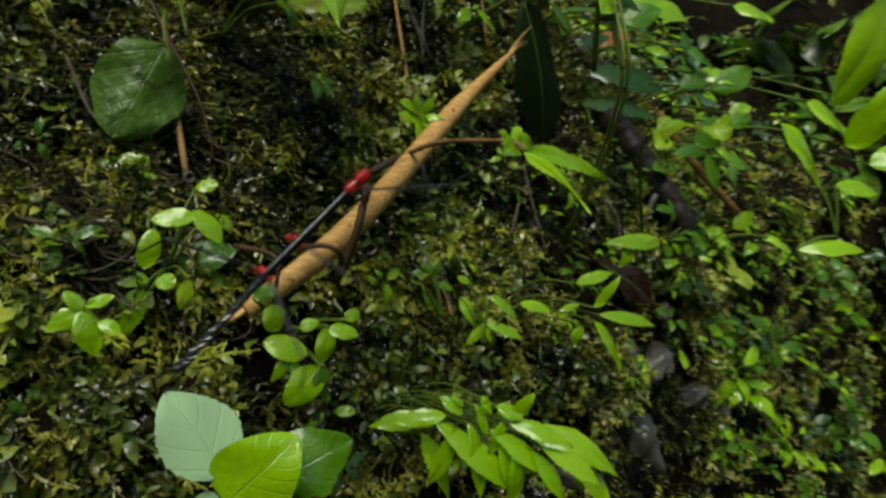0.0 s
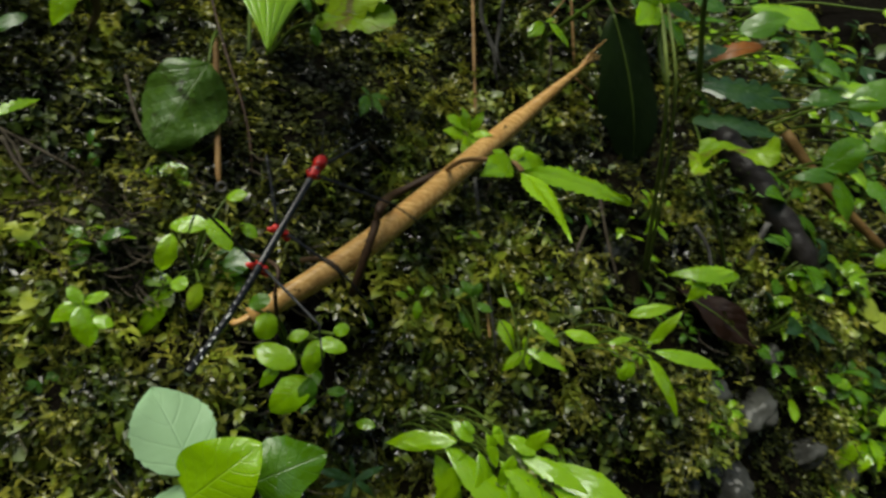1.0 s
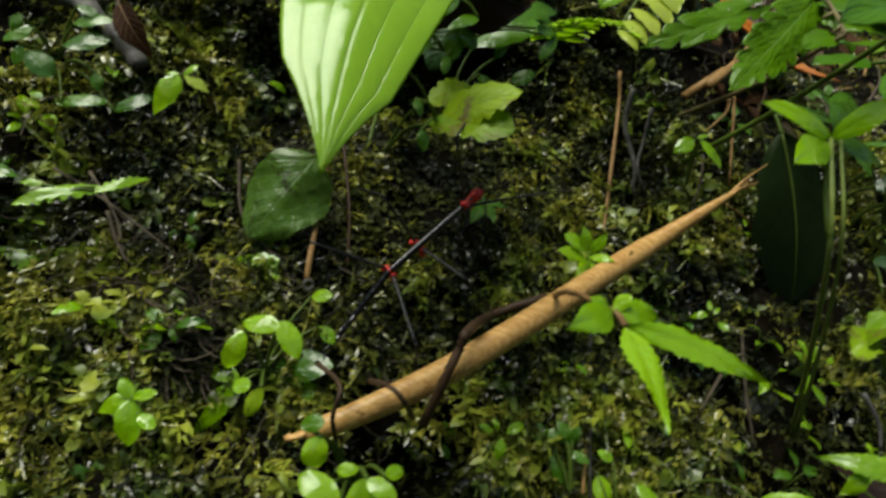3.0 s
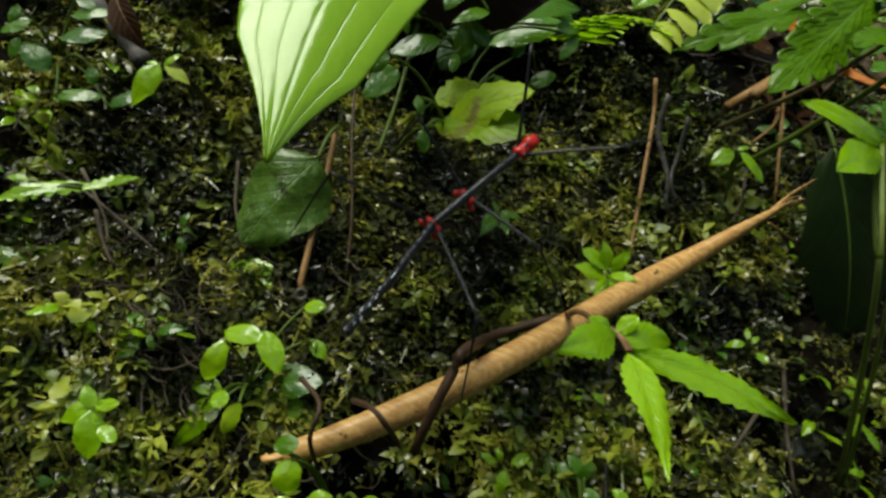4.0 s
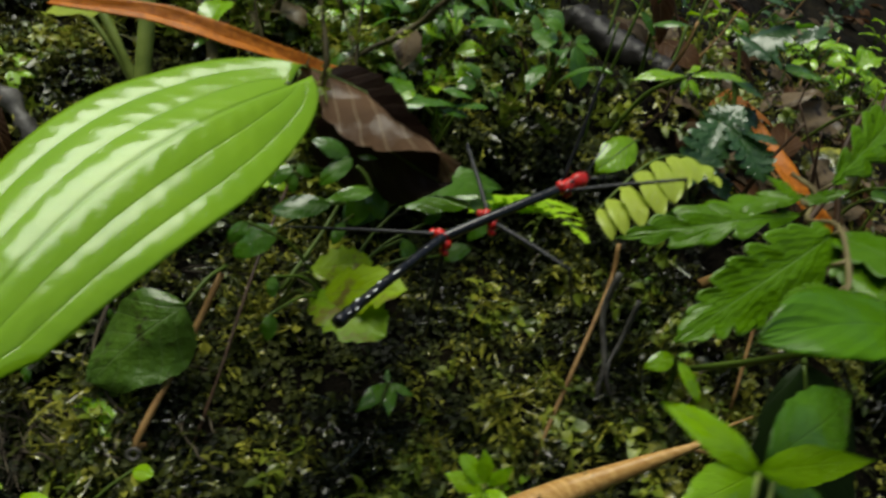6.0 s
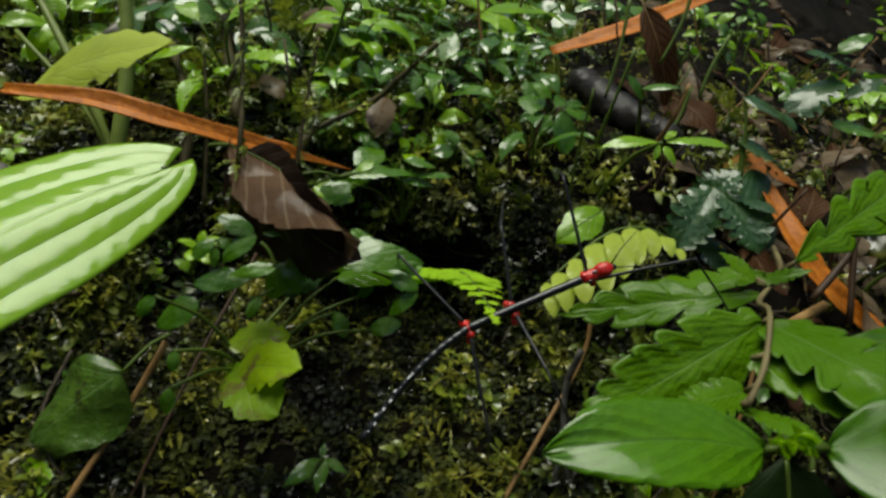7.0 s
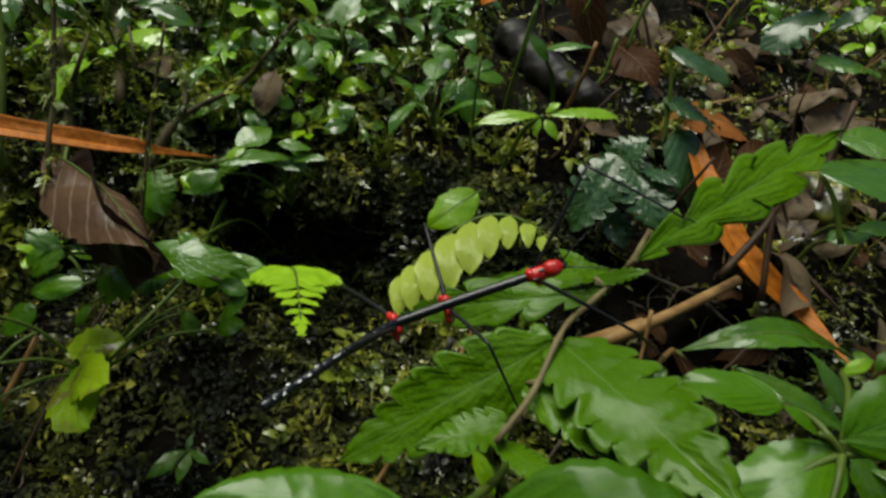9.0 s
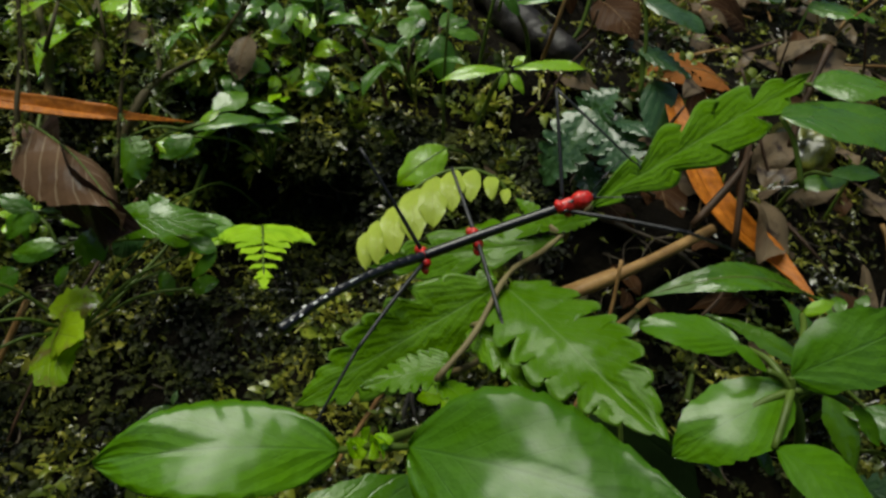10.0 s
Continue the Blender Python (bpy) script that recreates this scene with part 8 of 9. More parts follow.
    walk(legs["front", 1][1], [(0, pose(0.0636, 0.0219, 0.0171, 0.0, 55.2, 9.3)), (0.1, pose(0.0633, 0.0214, 0.0179, -3.6, 57.7, 4.9)), (0.2, pose(0.0630, 0.0214, 0.0183, -13.0, 65.0, -6.1)), (0.3, pose(0.0614, 0.0211, 0.0202, -17.6, 69.3, -11.1)), (0.4, pose(0.0570, 0.0193, 0.0248, 5.8, 63.5, 13.7)), (0.5, pose(0.0548, 0.0167, 0.0275, 22.3, 49.5, 31.8)), (0.6, pose(0.0694, 0.0118, 0.0181, 9.7, 53.8, 15.7)), (0.7, pose(0.0769, -0.0001, -0.0009, -24.7, 57.2, -27.0)), (0.8, pose(0.0757, -0.0067, -0.0047, -35.0, 53.1, -39.6)), (0.9, pose(0.0743, -0.0103, -0.0063, -38.4, 52.8, -43.8)), (1, pose(0.0734, -0.0115, -0.0082, -41.0, 55.1, -47.1)), (1.5, pose(0.0754, -0.0043, 0.0080, -20.3, 51.7, -22.6)), (2, pose(0.0454, 0.0129, 0.0315, 5.5, 33.5, 8.9)), (2.5, pose(0.0471, 0.0149, 0.0305, 9.5, 35.7, 16.3)), (3, pose(0.0497, 0.0166, 0.0292, 13.5, 38.3, 23.2)), (3.2, pose(0.0499, 0.0167, 0.0291, 13.6, 38.6, 23.3)), (3.7, pose(0.0577, 0.0183, 0.0251, 5.5, 51.3, 10.4)), (4.3, pose(0.0631, 0.0215, 0.0180, -12.6, 66.9, -12.2)), (4.5, pose(0.0628, 0.0229, 0.0167, -15.9, 70.1, -15.7)), (5, pose(0.0613, 0.0262, 0.0137, -27.0, 76.0, -27.4)), (5.5, pose(0.0603, 0.0276, 0.0124, -33.0, 77.7, -33.5)), (6, pose(0.0617, 0.0200, 0.0209, 33.7, 58.5, 32.9)), (6.2, pose(0.0594, 0.0226, 0.0203, 32.9, 52.8, 31.7)), (6.5, pose(0.0550, 0.0277, 0.0173, 41.8, 53.1, 43.2)), (6.9, pose(0.0512, 0.0313, 0.0134, 58.6, 57.1, 64.1)), (7.3, pose(0.0439, 0.0337, 0.0098, 63.1, 50.0, 69.6)), (7.4, pose(0.0442, 0.0322, 0.0137, 72.4, 80.5, 75.8)), (7.5, pose(0.0445, 0.0302, 0.0175, -115.9, 68.8, -115.3)), (7.75, pose(0.0420, 0.0300, 0.0179, -122.5, 65.3, -122.6)), (8, pose(0.0395, 0.0296, 0.0182, -127.4, 61.6, -128.1)), (8.25, pose(0.0540, 0.0299, 0.0143, -91.4, 33.8, -69.8)), (8.5, pose(0.0664, 0.0245, 0.0076, -93.8, -5.9, -45.8)), (8.75, pose(0.0662, 0.0224, 0.0125, -93.7, 0.1, -48.1)), (9, pose(0.0654, 0.0198, 0.0172, -94.0, 6.1, -50.3)), (9.25, pose(0.0631, 0.0236, 0.0155, -94.4, 6.8, -54.3)), (9.5, pose(0.0603, 0.0269, 0.0136, -95.0, 7.5, -58.2)), (9.75, pose(0.0569, 0.0300, 0.0113, -95.5, 9.6, -61.5)), (10, pose(0.0532, 0.0323, 0.0088, -96.2, 11.6, -64.9))])
    walk(legs["mid", -1][0], [(0, pose(0.0159, -0.0013, -0.0004, 0.0, -18.1, -82.4)), (0.1, pose(0.0159, -0.0013, -0.0004, 0.9, -18.9, -85.2)), (0.2, pose(0.0159, -0.0013, -0.0004, 3.0, -18.3, -91.7)), (0.3, pose(0.0159, -0.0013, -0.0004, 4.8, -19.4, -97.6)), (0.4, pose(0.0159, -0.0013, -0.0004, 5.1, -24.6, -98.5)), (0.5, pose(0.0159, -0.0013, -0.0004, 3.5, -27.3, -94.7)), (0.6, pose(0.0159, -0.0013, -0.0004, 1.3, -17.6, -89.8)), (0.7, pose(0.0159, -0.0013, -0.0004, 1.2, -4.8, -89.4)), (0.8, pose(0.0159, -0.0013, -0.0004, 1.4, -0.6, -92.0)), (0.9, pose(0.0159, -0.0013, -0.0004, 1.5, 0.9, -94.9)), (1, pose(0.0159, -0.0013, -0.0004, 1.4, 1.6, -97.2)), (1.5, pose(0.0159, -0.0013, -0.0004, 1.5, -8.4, -94.8)), (2, pose(0.0159, -0.0013, -0.0004, 1.2, -27.4, -92.2)), (2.5, pose(0.0159, -0.0013, -0.0004, -0.2, -30.4, -89.2)), (3, pose(0.0159, -0.0013, -0.0004, -1.7, -32.4, -86.3)), (3.2, pose(0.0159, -0.0013, -0.0004, -1.7, -32.2, -86.2)), (3.7, pose(0.0159, -0.0013, -0.0004, -1.6, -19.0, -86.5)), (4.3, pose(0.0159, -0.0013, -0.0004, -0.3, -7.9, -90.4)), (4.5, pose(0.0159, -0.0013, -0.0004, -0.1, -8.1, -92.2)), (5, pose(0.0159, -0.0013, -0.0004, 0.4, -0.7, -95.6)), (5.5, pose(0.0159, -0.0013, -0.0004, 0.4, 7.1, -96.6)), (6, pose(0.0159, -0.0013, -0.0004, 3.4, -21.1, -74.7)), (6.2, pose(0.0159, -0.0013, -0.0004, 3.3, -21.4, -74.4)), (6.5, pose(0.0159, -0.0013, -0.0004, 5.6, -22.8, -80.8)), (6.9, pose(0.0159, -0.0013, -0.0004, 9.0, -24.4, -89.6)), (7.3, pose(0.0159, -0.0013, -0.0004, 12.9, -21.5, -99.5)), (7.4, pose(0.0159, -0.0013, -0.0004, 13.2, -19.0, -100.1)), (7.5, pose(0.0159, -0.0013, -0.0004, 13.4, -16.5, -100.7)), (7.75, pose(0.0159, -0.0013, -0.0004, 14.5, -17.0, -104.7)), (8, pose(0.0159, -0.0013, -0.0004, 15.7, -17.5, -108.8)), (8.25, pose(0.0159, -0.0013, -0.0004, 15.3, -34.4, -105.8)), (8.5, pose(0.0159, -0.0013, -0.0004, 13.2, -51.1, -101.2)), (8.75, pose(0.0159, -0.0013, -0.0004, 1.8, -48.8, -86.8)), (9, pose(0.0159, -0.0013, -0.0004, -7.7, -44.8, -74.1)), (9.25, pose(0.0159, -0.0013, -0.0004, -5.9, -26.5, -77.1)), (9.5, pose(0.0159, -0.0013, -0.0004, -5.2, -8.1, -79.2)), (9.75, pose(0.0159, -0.0013, -0.0004, -4.0, -13.2, -87.3)), (10, pose(0.0159, -0.0013, -0.0004, -2.1, -18.1, -95.8))])
    walk(legs["mid", -1][1], [(0, pose(0.0193, -0.0269, 0.0081, 0.0, 55.5, -76.4)), (0.1, pose(0.0181, -0.0269, 0.0084, -4.3, 52.4, -81.6)), (0.2, pose(0.0151, -0.0271, 0.0081, -13.0, 49.9, -92.6)), (0.3, pose(0.0125, -0.0267, 0.0086, -20.5, 48.2, -102.6)), (0.4, pose(0.0122, -0.0258, 0.0109, -22.7, 50.1, -105.5)), (0.5, pose(0.0139, -0.0254, 0.0121, -18.5, 53.7, -100.1)), (0.6, pose(0.0160, -0.0272, 0.0078, -10.8, 44.9, -90.4)), (0.7, pose(0.0162, -0.0284, 0.0019, -10.3, 31.4, -89.3)), (0.8, pose(0.0150, -0.0285, -0.0001, -11.8, 28.6, -92.3)), (0.9, pose(0.0136, -0.0284, -0.0008, -13.5, 29.1, -95.8)), (1, pose(0.0125, -0.0283, -0.0012, -14.8, 29.8, -98.5)), (1.5, pose(0.0136, -0.0281, 0.0036, -13.5, 29.3, -95.8)), (2, pose(0.0150, -0.0254, 0.0121, -12.1, 27.0, -93.0)), (2.5, pose(0.0162, -0.0248, 0.0134, -10.3, 35.8, -88.8)), (3, pose(0.0174, -0.0242, 0.0142, -7.3, 44.6, -83.7)), (3.2, pose(0.0174, -0.0243, 0.0141, -7.3, 44.8, -83.6)), (3.7, pose(0.0175, -0.0270, 0.0085, -8.0, 44.9, -84.6)), (4.3, pose(0.0157, -0.0282, 0.0033, -12.1, 48.6, -90.4)), (4.5, pose(0.0149, -0.0282, 0.0034, -14.2, 50.5, -93.2)), (5, pose(0.0132, -0.0284, -0.0001, -18.0, 53.0, -98.2)), (5.5, pose(0.0128, -0.0281, -0.0038, -18.9, 53.3, -99.3)), (6, pose(0.0226, -0.0258, 0.0094, 14.6, 65.7, -58.7)), (6.2, pose(0.0227, -0.0257, 0.0095, 15.2, 65.8, -58.0)), (6.5, pose(0.0199, -0.0261, 0.0101, -0.4, 53.5, -75.1)), (6.9, pose(0.0161, -0.0261, 0.0108, -11.1, 32.5, -87.6)), (7.3, pose(0.0117, -0.0263, 0.0096, -16.1, 7.8, -94.6)), (7.4, pose(0.0114, -0.0266, 0.0085, -16.1, 4.5, -94.8)), (7.5, pose(0.0111, -0.0269, 0.0073, -16.2, 1.1, -94.9)), (7.75, pose(0.0093, -0.0265, 0.0076, -16.2, -0.5, -102.4)), (8, pose(0.0075, -0.0259, 0.0078, -16.0, -2.1, -109.9)), (8.25, pose(0.0098, -0.0229, 0.0150, -18.9, 31.5, -106.6)), (8.5, pose(0.0126, -0.0180, 0.0208, -17.0, 64.8, -98.7)), (8.75, pose(0.0169, -0.0192, 0.0201, -7.1, 51.7, -87.6)), (9, pose(0.0212, -0.0199, 0.0188, -2.5, 37.9, -81.6)), (9.25, pose(0.0213, -0.0250, 0.0117, -2.5, 51.3, -81.6)), (9.5, pose(0.0209, -0.0278, 0.0034, -2.5, 64.7, -81.5)), (9.75, pose(0.0171, -0.0277, 0.0058, -12.2, 35.1, -90.6)), (10, pose(0.0133, -0.0270, 0.0081, -16.4, 5.3, -94.5))])
    walk(legs["hind", 1][0], [(0, pose(0.0000, 0.0013, -0.0004, 0.0, -23.9, 115.7)), (0.1, pose(0.0000, 0.0013, -0.0004, -0.6, -24.3, 117.2)), (0.2, pose(0.0000, 0.0013, -0.0004, -2.0, -21.3, 120.5)), (0.3, pose(0.0000, 0.0013, -0.0004, -2.9, -16.6, 123.0)), (0.4, pose(0.0000, 0.0013, -0.0004, -2.9, -11.8, 123.0)), (0.5, pose(0.0000, 0.0013, -0.0004, -2.3, -10.2, 120.3)), (0.6, pose(0.0000, 0.0013, -0.0004, -0.6, -29.6, 110.5)), (0.7, pose(0.0000, 0.0013, -0.0004, 7.7, -49.8, 94.6)), (0.8, pose(0.0000, 0.0013, -0.0004, 11.6, -49.9, 89.4)), (0.9, pose(0.0000, 0.0013, -0.0004, 11.4, -46.9, 89.7)), (1, pose(0.0000, 0.0013, -0.0004, 10.5, -45.3, 91.0)), (1.5, pose(0.0000, 0.0013, -0.0004, 1.1, -43.2, 104.1)), (2, pose(0.0000, 0.0013, -0.0004, -14.2, -34.3, 126.5)), (2.5, pose(0.0000, 0.0013, -0.0004, -14.0, -32.1, 126.2)), (3, pose(0.0000, 0.0013, -0.0004, -13.4, -30.3, 125.0)), (3.2, pose(0.0000, 0.0013, -0.0004, -13.4, -30.1, 125.0)), (3.7, pose(0.0000, 0.0013, -0.0004, -11.9, -23.2, 121.8)), (4.3, pose(0.0000, 0.0013, -0.0004, -12.5, -17.2, 123.2)), (4.5, pose(0.0000, 0.0013, -0.0004, -13.1, -17.3, 125.2)), (5, pose(0.0000, 0.0013, -0.0004, -14.8, -8.7, 131.0)), (5.5, pose(0.0000, 0.0013, -0.0004, -15.4, -0.0, 134.1)), (6, pose(0.0000, 0.0013, -0.0004, -16.6, 24.5, 138.9)), (6.2, pose(0.0000, 0.0013, -0.0004, -16.6, 24.8, 139.0)), (6.5, pose(0.0000, 0.0013, -0.0004, -21.0, 15.0, 128.1)), (6.9, pose(0.0000, 0.0013, -0.0004, -24.4, -0.6, 113.3)), (7.3, pose(0.0000, 0.0013, -0.0004, -23.9, -14.1, 101.3)), (7.4, pose(0.0000, 0.0013, -0.0004, -25.9, 11.7, 99.7)), (7.5, pose(0.0000, 0.0013, -0.0004, -29.0, 37.5, 97.7)), (7.75, pose(0.0000, 0.0013, -0.0004, 17.3, -8.9, 154.4)), (8, pose(0.0000, 0.0013, -0.0004, -2.8, -45.5, -134.6)), (8.25, pose(0.0000, 0.0013, -0.0004, -2.3, -48.9, -135.2)), (8.5, pose(0.0000, 0.0013, -0.0004, -1.8, -52.3, -136.0)), (8.75, pose(0.0000, 0.0013, -0.0004, 45.3, -13.2, 161.1)), (9, pose(0.0000, 0.0013, -0.0004, 39.6, 35.9, 119.0)), (9.25, pose(0.0000, 0.0013, -0.0004, 30.4, 36.4, 104.3)), (9.5, pose(0.0000, 0.0013, -0.0004, 21.3, 35.2, 89.7)), (9.75, pose(0.0000, 0.0013, -0.0004, 28.7, 1.7, 96.7)), (10, pose(0.0000, 0.0013, -0.0004, 32.3, -31.8, 103.5))])
    walk(legs["hind", 1][1], [(0, pose(-0.0135, 0.0293, 0.0134, 0.0, 67.5, 145.2)), (0.1, pose(-0.0142, 0.0289, 0.0136, 1.6, 66.3, 146.9)), (0.2, pose(-0.0161, 0.0286, 0.0120, 2.6, 62.7, 148.0)), (0.3, pose(-0.0177, 0.0286, 0.0093, 1.5, 58.4, 146.8)), (0.4, pose(-0.0181, 0.0292, 0.0066, -1.5, 55.7, 143.2)), (0.5, pose(-0.0169, 0.0302, 0.0056, -7.2, 56.3, 136.3)), (0.6, pose(-0.0104, 0.0290, 0.0164, -19.6, 61.5, 121.5)), (0.7, pose(-0.0018, 0.0232, 0.0256, -34.2, 70.6, 105.4)), (0.8, pose(0.0002, 0.0232, 0.0256, -42.6, 79.8, 97.0)), (0.9, pose(0.0001, 0.0245, 0.0244, -45.6, 85.4, 94.1)), (1, pose(-0.0004, 0.0252, 0.0238, -36.1, 86.9, 103.7)), (1.5, pose(-0.0060, 0.0253, 0.0229, 6.6, 78.1, 146.3)), (2, pose(-0.0167, 0.0239, 0.0188, 24.4, 61.0, 163.7)), (2.5, pose(-0.0170, 0.0245, 0.0177, 22.0, 60.3, 160.9)), (3, pose(-0.0168, 0.0253, 0.0168, 19.3, 60.4, 157.8)), (3.2, pose(-0.0169, 0.0254, 0.0167, 19.3, 60.5, 157.8)), (3.7, pose(-0.0165, 0.0279, 0.0130, 22.5, 68.3, 161.3)), (4.3, pose(-0.0178, 0.0285, 0.0097, 21.8, 68.4, 160.5)), (4.5, pose(-0.0187, 0.0278, 0.0097, 19.9, 65.0, 158.4)), (5, pose(-0.0220, 0.0267, 0.0047, 19.1, 60.0, 157.5)), (5.5, pose(-0.0237, 0.0257, -0.0004, 20.0, 59.4, 158.5)), (6, pose(-0.0233, 0.0216, -0.0145, -25.4, 53.6, 106.4)), (6.2, pose(-0.0233, 0.0215, -0.0147, -25.8, 53.4, 105.9)), (6.5, pose(-0.0203, 0.0271, -0.0092, -28.6, 59.0, 102.6)), (6.9, pose(-0.0134, 0.0325, -0.0000, -34.6, 66.3, 96.0)), (7.3, pose(-0.0065, 0.0336, 0.0079, -45.5, 76.2, 84.8)), (7.4, pose(-0.0056, 0.0341, -0.0073, -40.3, 72.1, 90.3)), (7.5, pose(-0.0036, 0.0280, -0.0211, -37.0, 67.9, 93.8)), (7.75, pose(-0.0303, 0.0158, 0.0049, -32.0, 68.5, 99.3)), (8, pose(-0.0167, -0.0157, 0.0239, -26.7, 68.9, 105.0)), (8.25, pose(-0.0159, -0.0144, 0.0252, -24.9, 69.9, 106.8)), (8.5, pose(-0.0150, -0.0131, 0.0265, -23.0, 70.8, 108.9)), (8.75, pose(-0.0313, 0.0120, 0.0073, -24.6, 69.8, 107.2)), (9, pose(-0.0134, 0.0254, -0.0203, -26.1, 68.8, 105.6)), (9.25, pose(-0.0067, 0.0278, -0.0206, -32.0, 67.4, 99.3)), (9.5, pose(0.0002, 0.0291, -0.0200, -37.1, 65.7, 93.6)), (9.75, pose(-0.0040, 0.0351, -0.0014, -36.5, 62.0, 94.4)), (10, pose(-0.0067, 0.0294, 0.0175, -36.0, 58.2, 95.1))])
    walk(legs["front", -1][0], [(0, pose(0.0429, -0.0013, -0.0004, 0.0, -29.6, -46.6)), (0.1, pose(0.0429, -0.0013, -0.0004, 1.8, -31.6, -50.2)), (0.2, pose(0.0429, -0.0013, -0.0004, 5.5, -33.4, -57.3)), (0.3, pose(0.0429, -0.0013, -0.0004, 10.1, -38.3, -65.7)), (0.4, pose(0.0429, -0.0013, -0.0004, 16.6, -49.0, -75.8)), (0.5, pose(0.0429, -0.0013, -0.0004, 23.6, -54.3, -84.9)), (0.6, pose(0.0429, -0.0013, -0.0004, 16.9, -27.9, -74.4)), (0.7, pose(0.0429, -0.0013, -0.0004, 15.7, 3.5, -66.9)), (0.8, pose(0.0429, -0.0013, -0.0004, 15.6, 7.8, -68.8)), (0.9, pose(0.0429, -0.0013, -0.0004, 15.1, 8.3, -72.1)), (1, pose(0.0429, -0.0013, -0.0004, 14.8, 9.7, -74.4)), (1.5, pose(0.0429, -0.0013, -0.0004, 16.1, -11.4, -72.6)), (2, pose(0.0429, -0.0013, -0.0004, 21.6, -57.6, -70.0)), (2.5, pose(0.0429, -0.0013, -0.0004, 16.7, -57.8, -64.2)), (3, pose(0.0429, -0.0013, -0.0004, 12.5, -56.1, -59.2)), (3.2, pose(0.0429, -0.0013, -0.0004, 12.2, -55.8, -58.9)), (3.7, pose(0.0429, -0.0013, -0.0004, 8.7, -36.8, -54.0)), (4.3, pose(0.0429, -0.0013, -0.0004, 3.0, -18.1, -44.3)), (4.5, pose(0.0429, -0.0013, -0.0004, 1.8, -18.7, -40.5)), (5, pose(0.0429, -0.0013, -0.0004, 3.5, -1.3, -45.4)), (5.5, pose(0.0429, -0.0013, -0.0004, 3.9, -17.1, -71.1)), (6, pose(0.0429, -0.0013, -0.0004, -6.8, -30.3, -35.7)), (6.2, pose(0.0429, -0.0013, -0.0004, -7.0, -30.4, -35.2)), (6.5, pose(0.0429, -0.0013, -0.0004, -11.4, -20.8, -26.7)), (6.9, pose(0.0429, -0.0013, -0.0004, -15.4, -6.2, -15.9)), (7.3, pose(0.0429, -0.0013, -0.0004, -16.5, 6.8, -4.3)), (7.4, pose(0.0429, -0.0013, -0.0004, -15.9, 13.4, 0.9)), (7.5, pose(0.0429, -0.0013, -0.0004, -14.6, 19.8, 6.4)), (7.75, pose(0.0429, -0.0013, -0.0004, -9.8, 20.2, 19.6)), (8, pose(0.0429, -0.0013, -0.0004, -5.1, 19.6, 32.8)), (8.25, pose(0.0429, -0.0013, -0.0004, -17.7, 27.4, -10.2)), (8.5, pose(0.0429, -0.0013, -0.0004, -32.4, 21.7, -53.9)), (8.75, pose(0.0429, -0.0013, -0.0004, -30.4, 20.5, -48.7)), (9, pose(0.0429, -0.0013, -0.0004, -28.5, 19.2, -43.5)), (9.25, pose(0.0429, -0.0013, -0.0004, -26.9, 22.4, -39.0)), (9.5, pose(0.0429, -0.0013, -0.0004, -25.0, 25.5, -34.2)), (9.75, pose(0.0429, -0.0013, -0.0004, -26.7, 8.1, -35.7)), (10, pose(0.0429, -0.0013, -0.0004, -27.8, -9.3, -37.1))])
